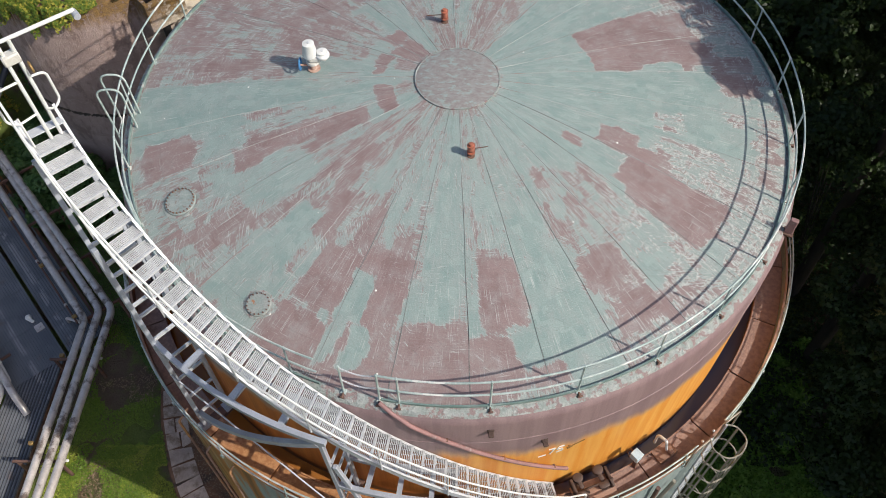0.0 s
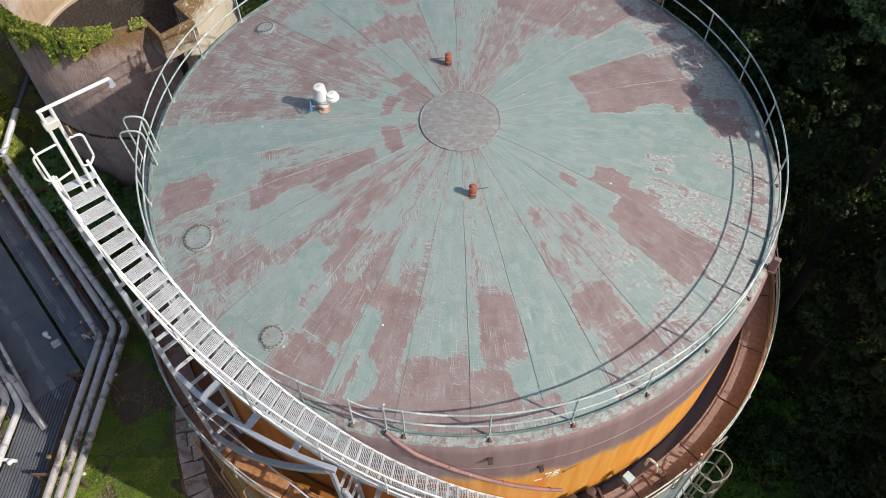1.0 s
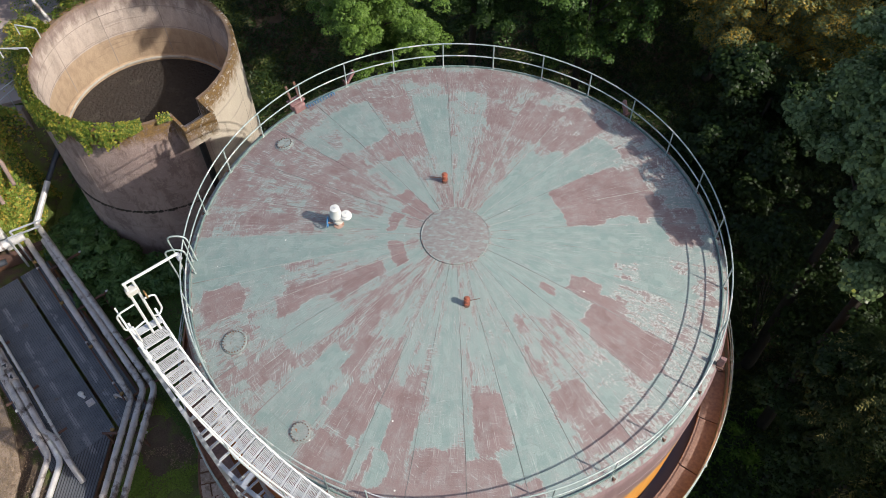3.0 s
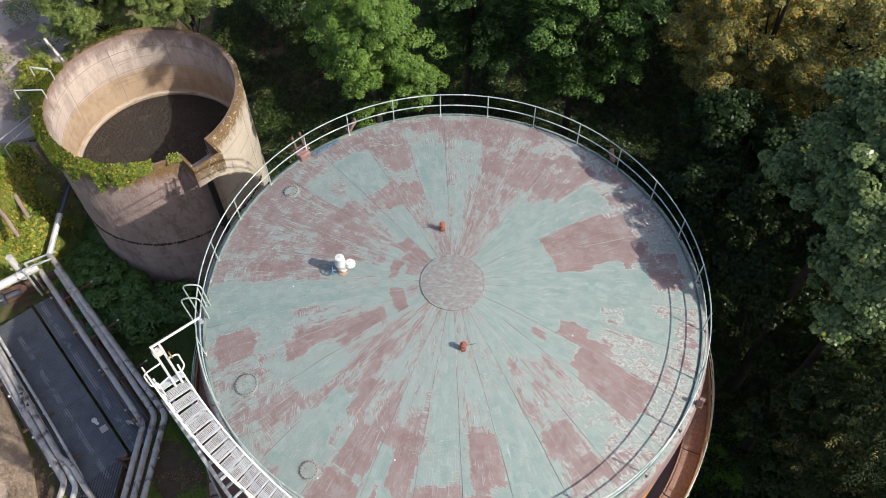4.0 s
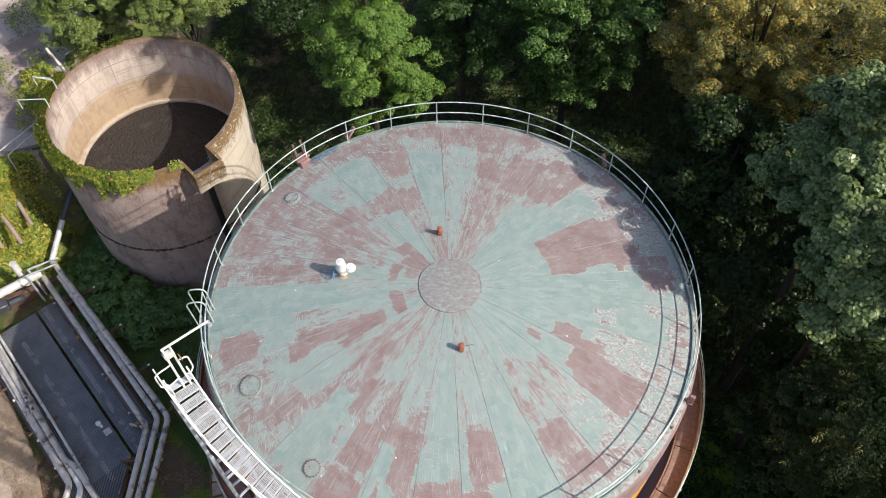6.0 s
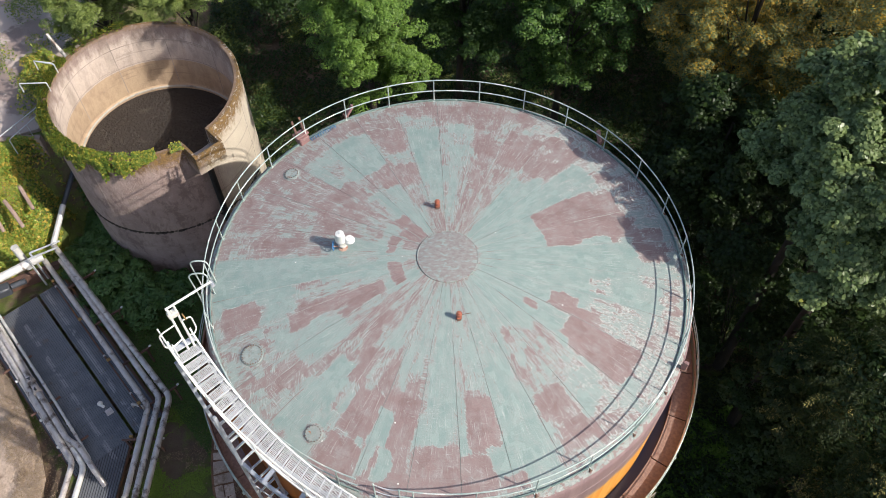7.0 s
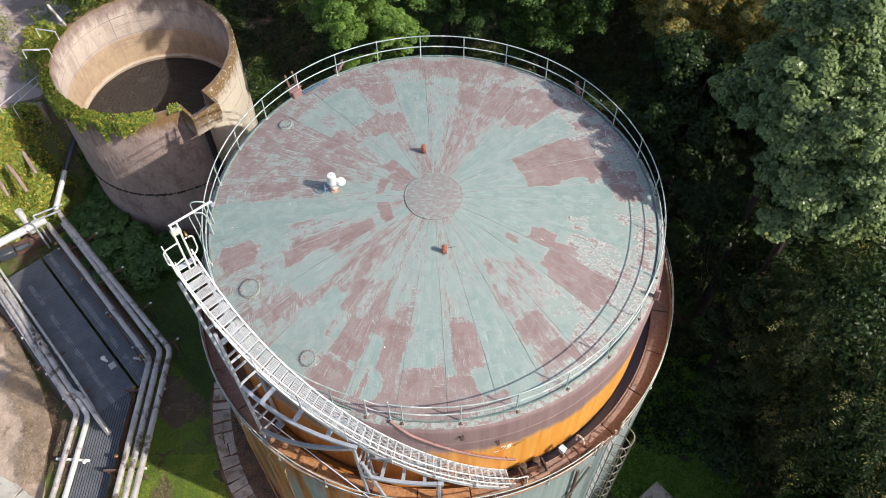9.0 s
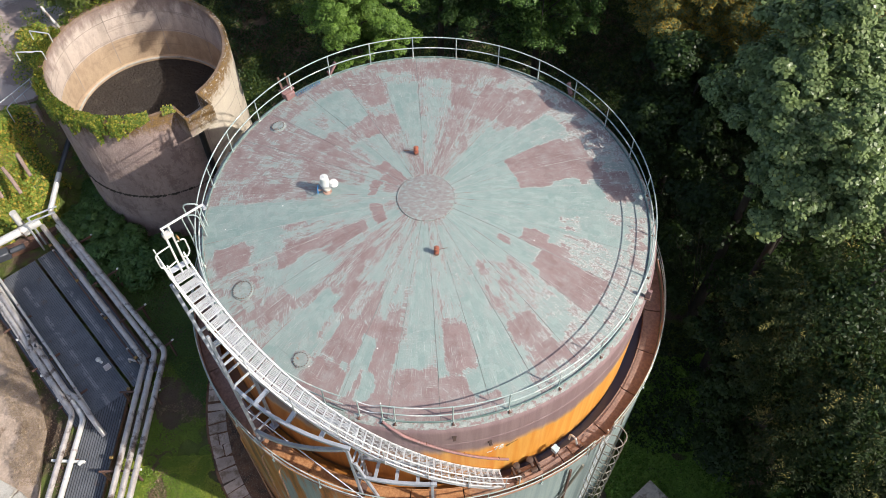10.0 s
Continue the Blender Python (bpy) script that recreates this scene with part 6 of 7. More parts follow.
# pipe supports with white lamps on their ends
for s in (0.12, 0.42, 0.72, 1.0):
    c = Vector((-17.4, 8.1, 0)).lerp(Vector((-12.0, 1.35, 0)), s)
    t = thing("pipe_support", c, "rusty steel goal-post support under the pipes", "pipe support", "pipe supports")
    n = Vector((0.771, 0.637, 0))
    bm = bmesh.new()
    bar(bm, c - n * 1.0 + Vector((0, 0, PZ - 0.17)), c + n * 0.55 + Vector((0, 0, PZ - 0.17)), 0.07, 0.09)
    part("crossbeam", bm, rust, t)
    for q in (-0.8, 0.4):
        bm = bmesh.new()
        bar(bm, c + n * q - Vector((0, 0, 0.15)), c + n * q + Vector((0, 0, PZ - 0.2)), 0.08, 0.08, up=(1, 0, 0))
        part("post", bm, rust, t)
    bm = bmesh.new()
    box(bm, (0.12, 0.09, 0.07), Matrix.Translation(c + n * 0.58 + Vector((0, 0, PZ - 0.10))) @ Matrix.Rotation(radians(40), 4, "Z"), 0.02)
    part("end_lamp", bm, white_paint, t, "small white lamp on the beam's end")
for y in (-0.7, -4.2, -7.5):
    c = Vector((-12.55 + (y) * 0.07, y, 0))
    t = thing("pipe_support", c, "rusty steel goal-post support under the pipes", "pipe support", "pipe supports")
    bm = bmesh.new()
    bar(bm, c + Vector((-0.9, 0, PZ - 0.17)), c + Vector((0.75, 0, PZ - 0.17)), 0.07, 0.09)
    part("crossbeam", bm, rust, t)
    for q in (-0.75, 0.5):
        bm = bmesh.new()
        bar(bm, c + Vector((q, 0, -0.15)), c + Vector((q, 0, PZ - 0.2)), 0.08, 0.08, up=(1, 0, 0))
        part("post", bm, rust, t)
    bm = bmesh.new()
    box(bm, (0.15, 0.09, 0.07), Matrix.Translation(c + Vector((0.8, 0, PZ - 0.10))), 0.02)
    part("end_lamp", bm, white_paint, t, "small white lamp on the beam's end")
# pipes along the deck's other side
LZ = 1.1
pipe("clad_pipe", [(-22.0, 6.82, LZ), (-15.41, -1.52, LZ), (-15.95, -9.0, LZ)], 0.12, pipe_grey, "grey clad pipe with banded joints beside the yard")
pipe("clad_pipe", [(-21.6, 6.75, LZ - 0.22), (-14.95, -1.70, LZ - 0.1), (-15.45, -9.0, LZ)], 0.12, pipe_pale, "pale clad pipe with banded joints beside the yard")
pipe("clad_pipe", [(-22.0, 7.10, LZ + 0.12), (-17.85, 1.97, LZ + 0.12), (-15.79, -0.60, LZ + 0.12), (-15.30, -0.85, LZ + 0.12), (-14.40, -1.95, LZ), (-14.05, -2.38, DZ)], 0.12, pipe_grey, "grey clad pipe stepping down onto the deck")
pipe("slim_pipe", [(-21.6, 7.1, LZ), (-16.78, 1.2, LZ), (-14.73, -1.4, LZ)], 0.06, pipe_pale, "slim pale pipe at the deck's edge")
pipe("slim_pipe", [(-22.0, 6.48, LZ - 0.1), (-15.62, -1.43, LZ - 0.1)], 0.065, pipe_grey, "slim grey pipe beside the yard")
# flanged valve and small cocks along these pipes
for k, (x, y) in enumerate(((-17.95, 2.1), (-17.55, 1.6))):
    t = thing("pipe_flange", (x, y, LZ + 0.12), "dark bolted flange pair on a clad pipe", "flange", "pipe flanges")
    d = Vector((0.625, -0.78, 0))
    for q in (-0.035, 0.035):
        bm = bmesh.new()
        c = Vector((x, y, LZ + 0.12)) + d * q
        tube(bm, [c - d * 0.022, c + d * 0.022], 0.19, 14)
        part("flange_plate", bm, pipe_grey, t)
    bm = bmesh.new()
    tube(bm, [Vector((x, y, LZ + 0.26)), Vector((x, y, LZ + 0.44))], 0.035, 8)
    box(bm, (0.16, 0.05, 0.04), Matrix.Translation((x, y, LZ + 0.45)) @ Matrix.Rotation(0.6 + k, 4, "Z"), 0.01)
    part("stem", bm, grate_dark, t)
random.seed(12)
for k, sft in enumerate((0.34, 0.42, 0.47, 0.63, 0.80, 0.84, 0.93)):
    c = Vector((-20.6, 5.87, LZ + 0.07)).lerp(Vector((-14.8, -1.32, LZ + 0.07)), sft)
    t = thing("drain_cock", c, "small pale drain cock on the slim pipe", "valve", "drain cocks")
    bm = bmesh.new()
    box(bm, (0.09, 0.07, 0.09), Matrix.Translation(c) @ Matrix.Rotation(random.uniform(0, 3), 4, "Z"), 0.015)
    tube(bm, [c, c + Vector((0.1, 0.06, 0.08))], 0.015, 6)
    part("body", bm, white_paint, t)
for x, y in ((-18.72, 2.22), (-17.22, 0.38), (-16.22, -0.82)):
    t = thing("drain_cock", (x, y, 1.0), "small pale drain cock beside the yard pipes", "valve", "drain cocks")
    bm = bmesh.new()
    box(bm, (0.1, 0.08, 0.1), Matrix.Translation((x, y, 0.98)) @ Matrix.Rotation(random.uniform(0, 3), 4, "Z"), 0.015)
    tube(bm, [(x, y, 0.98), (x + 0.1, y + 0.08, 0.98)], 0.02, 6)
    part("body", bm, white_paint, t)
t = thing("pipe_bracket", (-15.1, -3.55, 0), "white painted bracket carrying the pale pipes", "pipe support")
bm = bmesh.new()
bar(bm, (-15.95, -3.5, LZ - 0.19), (-14.55, -3.62, LZ - 0.19), 0.10, 0.12, bevel=0.01)
part("crossbeam", bm, white_paint, t)
bm = bmesh.new()
box(bm, (0.22, 0.14, 0.14), Matrix.Translation((-14.7, -3.68, LZ - 0.1)) @ Matrix.Rotation(0.9, 4, "Z"), 0.03)
part("cleat", bm, white_paint, t)
for x in (-15.85, -14.9):
    bm = bmesh.new()
    bar(bm, (x, -3.5, -0.15), (x, -3.5, LZ - 0.2), 0.08, 0.08, up=(1, 0, 0))
    part("post", bm, rust, t)
for s in (0.1, 0.4, 0.7, 0.97):
    c = Vector((-21.3, 5.7, 0)).lerp(Vector((-15.5, -1.0, 0)), s)
    t = thing("pipe_support", c, "rusty steel goal-post support under the pipes", "pipe support", "pipe supports")
    n = Vector((0.771, 0.637, 0))
    bm = bmesh.new()
    bar(bm, c - n * 0.6 + Vector((0, 0, LZ - 0.18)), c + n * 0.75 + Vector((0, 0, LZ - 0.18)), 0.07, 0.08)
    part("crossbeam", bm, rust, t)
    bm = bmesh.new()
    bar(bm, c - Vector((0, 0, 0.15)), c + Vector((0, 0, LZ - 0.2)), 0.08, 0.08, up=(1, 0, 0))
    part("post", bm, rust, t)
# small fittings on the deck
t = thing("deck_valve", deck_at(1.75, 0.3), "small pale valve with a square base on the deck", "valve")
bm = bmesh.new()
box(bm, (0.22, 0.2, 0.2), Matrix.Translation(deck_at(2.15, 0.42, DZ + 0.12)) @ Matrix.Rotation(radians(20), 4, "Z"), 0.06)
box(bm, (0.12, 0.24, 0.1), Matrix.Translation(deck_at(2.0, 0.4, DZ + 0.1)) @ Matrix.Rotation(radians(60), 4, "Z"), 0.03)
part("body", bm, white_paint, t)
bm = bmesh.new()
box(bm, (0.3, 0.3, 0.05), Matrix.Translation(deck_at(1.6, 0.3, DZ + 0.04)) @ Matrix.Rotation(radians(40), 4, "Z"), 0.01)
box(bm, (0.12, 0.12, 0.06), Matrix.Translation(deck_at(1.6, 0.3, DZ + 0.08)) @ Matrix.Rotation(radians(40), 4, "Z"), 0.01)
part("base_plate", bm, pipe_grey, t)
t = thing("deck_elbow", deck_at(0.8, -0.7), "grey pipe elbow standing on the deck", "pipe fitting")
bm = bmesh.new()
tube(bm, bent([deck_at(0.7, -0.9, DZ), deck_at(0.7, -0.9, DZ + 0.3), deck_at(1.15, -0.6, DZ + 0.3), deck_at(1.15, -0.6, DZ)], 0.12), 0.06, 10)
part("elbow", bm, pipe_grey, t)
# header pipe and clutter at the deck's far end
pipe("header_pipe", [(-24.5, 4.0, 2.0), (-18.6, 8.1, 2.0)], 0.2, pipe_pale, "large pale header pipe crossing behind the deck", bend=0.3)
pipe("header_pipe", [(-19.62, 8.15, 1.0), (-19.75, 8.3, 2.5)], 0.17, pipe_pale, "pale capped standpipe behind the deck")
bm = bmesh.new()
bar(bm, (-22.5, 6.6, 0.35), (-17.9, 8.9, 0.35), 0.25, 0.75, bevel=0.02)
setting("plinth", bm, rust, "rusty steel plinth behind the deck", "plinth")
t = thing("pump_set", (-20.4, 7.4, 0.6), "dark pump unit with bolted flanges under the header pipe", "pump")
bm = bmesh.new()
box(bm, (0.8, 0.5, 0.5), Matrix.Translation((-20.6, 6.9, 0.95)) @ Matrix.Rotation(radians(27), 4, "Z"), 0.06)
part("casing", bm, grate_dark, t)
bm = bmesh.new()
tube(bm, [(-20.2, 7.1, 1.0), (-19.6, 7.4, 1.0)], 0.14, 12)
part("motor", bm, grate_dark, t)
for y in (7.6, 7.95):
    t = thing("support_leg", (-18.9, y, 0), "galvanised angle leg at the end of the pipes", "post", "end legs")
    bm = bmesh.new()
    bar(bm, (-18.95, y, 0.3), (-18.95, y, 2.5), 0.07, 0.07, up=(1, 0, 0))
    bar(bm, (-18.95, y, 2.5), (-17.7, y + 0.6, 2.55), 0.06, 0.06)
    part("angle", bm, galvanised, t)

# ---- planting ----
def fast_mesh(name, verts, quads, mat):
    me = bpy.data.meshes.new(name)
    n, q = len(verts), len(quads)
    me.vertices.add(n)
    me.vertices.foreach_set("co", verts.astype(np.float32).ravel())
    me.loops.add(q * 4)
    me.loops.foreach_set("vertex_index", quads.astype(np.int32).ravel())
    me.polygons.add(q)
    me.polygons.foreach_set("loop_start", np.arange(0, q * 4, 4, dtype=np.int32))
    me.update(calc_edges=True)
    me.validate()
    me.materials.append(mat)
    return me


def unit(v):
    return v / np.maximum(np.linalg.norm(v, axis=1, keepdims=True), 1e-6)


def leaf_mesh(name, at, normal, size, mat, rng, slim=0.62, fold=0.18, along=None):
    """Leaves as folded diamonds: at, the way each faces, and each one's length."""
    n = len(at)
    normal = unit(normal)
    t = unit(np.cross(normal, rng.normal(size=(n, 3)))) if along is None else unit(along)
    s = unit(np.cross(normal, t))
    L = size[:, None]
    v = np.empty((n, 4, 3))
    v[:, 0] = at - t * L * 0.5
    v[:, 1] = at + s * L * slim * 0.5 + normal * L * fold - t * L * 0.08
    v[:, 2] = at + t * L * 0.5
    v[:, 3] = at - s * L * slim * 0.5 + normal * L * fold - t * L * 0.08
    q = np.arange(n * 4).reshape(n, 4)
    return fast_mesh(name, v.reshape(-1, 3), q, mat)


def sphere_dirs(n, rng, low=-1.0):
    z = rng.uniform(low, 1, n)
    a = rng.uniform(0, 2 * np.pi, n)
    r = np.sqrt(1 - z * z)
    return np.stack([r * np.cos(a), r * np.sin(a), z], 1)


def crown_points(centre, radii, clumps, per, clump_r, rng, low=-0.5, squash=0.75, droop=0.0, boughs=None, lumpy=0.45):
    """Boughs reach the uneven outside of the crown; each carries clumps of leaves on its upper side, with gaps between."""
    boughs = boughs or max(8, clumps // 7)
    d = sphere_dirs(boughs, rng, low)
    lobes = np.array([0.80 + lumpy * noise.noise(Vector(x) * 1.9 + Vector(centre)) for x in d])
    f = (0.30 + 0.70 * rng.uniform(0, 1, boughs) ** 0.55) * lobes
    b = np.array(centre) + d * np.array(radii) * f[:, None]
    own = rng.integers(0, boughs, clumps)
    spread = clump_r * 2.1 * rng.uniform(0.7, 1.3, boughs)
    g = sphere_dirs(clumps, rng, -0.35)
    c = b[own] + g * (spread[own] * rng.uniform(0.5, 1.0, clumps))[:, None] * np.array([1, 1, 0.65])
    rc = clump_r * rng.uniform(0.55, 1.1, clumps)
    k = np.repeat(np.arange(clumps), per)
    e = sphere_dirs(len(k), rng, -0.3)
    rad = rng.uniform(0.5, 1.05, len(k)) ** 0.6
    p = c[k] + e * rc[k][:, None] * rad[:, None] * np.array([1, 1, squash * 0.85])
    if droop:
        p[:, 2] -= droop * (np.linalg.norm(e[:, :2], axis=1) ** 2) * rc[k]
    nrm = e * 0.75 + d[own][k] * 0.3 + np.array([0, 0, 0.7]) + rng.normal(size=e.shape) * 0.4
    return c, p, nrm


def tree(name, x, y, top, radius, depth, mat, label, seed, clumps=130, per=150, leaf=0.17, clump_r=0.85, slim=0.62, droop=0.0, low=-0.5, base=None, boughs=None, lumpy=0.45):
    rng = np.random.default_rng(seed)
    z0 = float(ground_z(np.array([x]), np.array([y]))[0]) - 0.15 if base is None else base
    t = thing(name, (x, y, z0), label, "tree", "woodland trees")
    mid = top - depth
    c, p, nrm = crown_points((x, y, mid), (radius, radius, depth), clumps, per, clump_r, rng, low, 0.75, droop, boughs, lumpy)
    bm = bmesh.new()
    trunk = [Vector((x, y, z0)), Vector((x + 0.15 * math.sin(seed), y, z0 + 0.35 * (mid - z0))), Vector((x - 0.1, y + 0.1, z0 + 0.75 * (mid - z0))), Vector((x, y, mid + depth * 0.4))]
    tube(bm, trunk, [0.26, 0.19, 0.13, 0.05], 9)
    part("trunk", bm, bark, t)
    for i in range(0, clumps, max(1, clumps // 14)):
        bm = bmesh.new()
        s = 0.62 + 0.4 * rng.uniform()
        a = Vector((x, y, z0 + s * (mid - z0)))
        b = a.lerp(Vector(c[i]), 0.8)
        tube(bm, [a, a.lerp(b, 0.5) + Vector((0, 0, 0.35)), b], [0.05, 0.032, 0.012], 5)
        part("limb", bm, bark, t)
    me = leaf_mesh("crown", p, nrm, leaf * rng.uniform(0.65, 1.3, len(p)), mat, rng, slim)
    hang("crown", me, t)
    return t


sycamore = leaf_material("sycamore_leaves", (0.045, 0.085, 0.022), (0.30, 0.38, 0.155), (0.46, 0.44, 0.06), 1.44, 0.30)
ash_leaf = leaf_material("ash_leaves", (0.07, 0.15, 0.025), (0.21, 0.34, 0.06))
wood_leaf = leaf_material("fresh_wood_leaves", (0.035, 0.09, 0.02), (0.125, 0.22, 0.042))
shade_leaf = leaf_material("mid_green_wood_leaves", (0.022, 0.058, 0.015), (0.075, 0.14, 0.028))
# near-black leaf tone: the wood's deep shade is put into the colour
shade_dark_leaf = leaf_material("shade_darkened_leaves", (0.016, 0.036, 0.011), (0.048, 0.082, 0.02))
autumn = leaf_material("turning_leaves", (0.10, 0.13, 0.045), (0.36, 0.38, 0.15), (0.56, 0.36, 0.05), 1.0)
def yew_material():
    """Dark needles, golden on scattered sprays: sunlit brightness put into their colour."""
    m = leaf_material("yew_sprays", (0.013, 0.026, 0.008), (0.050, 0.070, 0.018), None, 0.9, 0.6)
    nt = m.node_tree
    b = nt.nodes["Principled BSDF"]
    was = b.inputs["Base Color"].links[0].from_socket
    geo = nt.nodes.new("ShaderNodeNewGeometry")
    spray = noise_of(nt, geo.outputs["Position"], 0.8, 2.0)
    gold = math2(nt, "MULTIPLY", step_of(nt, spray, 0.54, 0.62), step_of(nt, geo.outputs["Random Per Island"], 0.2, 0.6))
    nt.links.new(mix(nt, gold, was, (0.50, 0.43, 0.13)), b.inputs["Base Color"])
    return m


yew_leaf = yew_material()
olive_leaf = leaf_material("olive_green_leaves", (0.09, 0.135, 0.03), (0.27, 0.33, 0.09))
ivy_leaf = leaf_material("ivy_leaves", (0.07, 0.125, 0.02), (0.22, 0.30, 0.045), (0.42, 0.38, 0.06), 1.05)
shrub_leaf = leaf_material("glossy_shrub_leaves", (0.05, 0.125, 0.035), (0.13, 0.24, 0.07), gloss=0.35)
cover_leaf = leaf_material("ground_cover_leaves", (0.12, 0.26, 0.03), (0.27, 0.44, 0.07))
moss_leaf = leaf_material("moss_tufts", (0.11, 0.20, 0.022), (0.26, 0.36, 0.055))
# brighter copy of the moss, sunlight put into its colour
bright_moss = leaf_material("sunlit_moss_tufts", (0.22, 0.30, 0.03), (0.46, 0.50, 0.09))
bank_leaf = leaf_material("yellowing_bank_ivy", (0.16, 0.25, 0.035), (0.47, 0.54, 0.11), (0.66, 0.47, 0.09), 1.12)
dead_leaf = leaf_material("dead_leaf_litter", (0.17, 0.10, 0.065), (0.42, 0.29, 0.20))
thatch = leaf_material("dry_stems", (0.30, 0.20, 0.12), (0.56, 0.42, 0.30))

def yew(x, y, top, radius, depth, label, seed, plumes=420, per=46, leaf=0.085):
    """A yew: plumes arch out of the crown and droop, each a spine with short leaflets on both sides."""
    rng = np.random.default_rng(seed)
    z0 = float(ground_z(np.array([x]), np.array([y]))[0]) - 0.15
    t = thing("yew_tree", (x, y, z0), label, "tree", "woodland trees")
    bm = bmesh.new()
    tube(bm, [Vector((x, y, z0)), Vector((x + 0.1, y, z0 + 0.5 * (top - z0))), Vector((x, y, top - 0.8))], [0.28, 0.18, 0.04], 9)
    part("trunk", bm, bark, t)
    d = sphere_dirs(plumes, rng, -0.75)
    lobes = np.array([0.85 + 0.5 * noise.noise(Vector(v) * 2.4 + Vector((x, y, seed))) for v in d])
    mid = np.array([x, y, top - depth])
    f = rng.uniform(0.35, 1.0, plumes) ** 0.6 * lobes
    base = mid + d * np.array([radius, radius, depth]) * f[:, None] * 0.82
    flat = unit(d * np.array([1, 1, 0.35]) + rng.normal(0, 0.25, d.shape))
    span = rng.uniform(0.9, 1.9, plumes)
    k = np.repeat(np.arange(plumes), per)
    s = rng.uniform(0, 1, len(k))
    side = unit(np.cross(flat, np.array([0.0, 0.0, 1.0])))[k]
    out = rng.uniform(-1, 1, len(k)) * 0.20 * (1 - 0.75 * s)
    p = base[k] + flat[k] * (span[k] * s)[:, None] + side * (out * span[k])[:, None]
    p[:, 2] += span[k] * (0.30 * s - 0.55 * s * s) - 0.3 * np.abs(out) + rng.normal(0, 0.02, len(k))
    nrm = np.array([0, 0, 1.0]) + rng.normal(0, 0.3, p.shape)
    along = flat[k] * 0.9 + side * np.sign(out)[:, None] + rng.normal(0, 0.2, p.shape) - np.array([0, 0, 0.35])
    hang("crown", leaf_mesh("crown", p, nrm, leaf * rng.uniform(0.8, 1.9, len(p)), yew_leaf, rng, 0.24, 0.05, along), t)
    # added core that blocks sun from the walkway, shade in its leaf colour
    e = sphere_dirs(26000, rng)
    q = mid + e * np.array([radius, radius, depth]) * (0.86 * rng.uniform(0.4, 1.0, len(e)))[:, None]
    hang("inner_foliage", leaf_mesh("inner_foliage", q, e + rng.normal(0, 0.5, e.shape), 0.16 * rng.uniform(0.7, 1.3, len(e)), shade_dark_leaf, rng, 0.5), t, "dense needles inside, shade put into their dark colour")


tree("sycamore_tree", 12.3, -0.1, 18.9, 2.9, 4.0, sycamore, "tall sycamore with pale sunlit leaf clusters", 11, 900, 100, 0.13, 0.33, slim=0.8, low=-0.9, boughs=95, lumpy=0.3)
tree("sycamore_tree", 12.3, 2.6, 20.6, 2.9, 5.4, sycamore, "tall sycamore with pale sunlit leaf clusters", 35, 900, 100, 0.13, 0.33, slim=0.8, low=-0.9, boughs=95, lumpy=0.3)
tree("sycamore_tree", 15.6, 1.0, 19.4, 2.8, 4.6, sycamore, "tall sycamore with pale sunlit leaf clusters", 27, 600, 85, 0.135, 0.36, slim=0.8, low=-0.8, boughs=80, lumpy=0.3)
# fills the dark gap and shades the walkway; leaf colour carries shade
tree("holly_tree", 11.8, -2.6, 12.0, 2.0, 4.6, shade_dark_leaf, "dense holly between sycamore and yew, shade put into its dark leaves", 37, 420, 90, 0.13, 0.42, low=-0.9, boughs=70)
tree("broadleaf_tree", 11.4, 8.2, 13.2, 3.3, 5.4, shade_dark_leaf, "dense woodland tree, shade put into its dark green leaves", 36, 600, 70, 0.16, 0.42, low=-0.9, boughs=90)
yew(13.0, -3.9, 15.6, 2.6, 5.6, "dark yew with drooping feathery golden-tipped sprays", 13, 620, 110, 0.06)
yew(13.3, -6.7, 13.8, 2.2, 5.0, "dark yew with drooping feathery golden-tipped sprays", 30, 360, 90, 0.065)
tree("hazel_tree", 12.1, -9.7, 8.8, 2.2, 3.2, wood_leaf, "leafy green hazel at the wood's edge", 33, 300, 130, 0.12, 0.40, low=-0.7)
tree("broadleaf_tree", 12.8, 12.4, 17.2, 4.4, 6.0, autumn, "broad tree with leaves turning orange-brown", 15, 1300, 110, 0.085, 0.34, low=-0.9, boughs=130)
tree("broadleaf_tree", 17.5, 7.6, 18.0, 4.8, 6.0, autumn, "broad tree with leaves turning orange-brown", 14, 1200, 100, 0.09, 0.36, low=-0.9, boughs=130)
tree("broadleaf_tree", 5.8, 14.8, 16.0, 3.4, 5.6, wood_leaf, "dense green woodland tree behind the tank", 16, 700, 80, 0.12, 0.38, low=-0.95, boughs=100)
tree("ash_tree", -2.9, 13.0, 18.2, 2.7, 6.6, ash_leaf, "bright green ash tree behind the tank", 17, 620, 170, 0.10, 0.36, slim=0.45, low=-0.97, boughs=70)
tree("ash_tree", 1.2, 17.0, 14.0, 3.0, 5.0, shade_leaf, "deep green ash tree behind the tank", 18, 600, 80, 0.13, 0.38, slim=0.5, low=-0.9, boughs=90)
tree("broadleaf_tree", 13.5, 19.0, 16.5, 5.0, 6.0, autumn, "broad tree with leaves turning orange-brown", 19, 900, 90, 0.11, 0.42, low=-0.9, boughs=120)
tree("broadleaf_tree", 7.0, 23.0, 13.0, 4.6, 5.5, shade_dark_leaf, "dense woodland tree, shade put into its dark green leaves", 20, 200, 150, 0.17, 0.8, low=-0.9)
tree("broadleaf_tree", -5.5, 24.0, 12.0, 4.6, 5.5, shade_dark_leaf, "dense woodland tree, shade put into its dark green leaves", 21, 200, 150, 0.17, 0.8, low=-0.9)
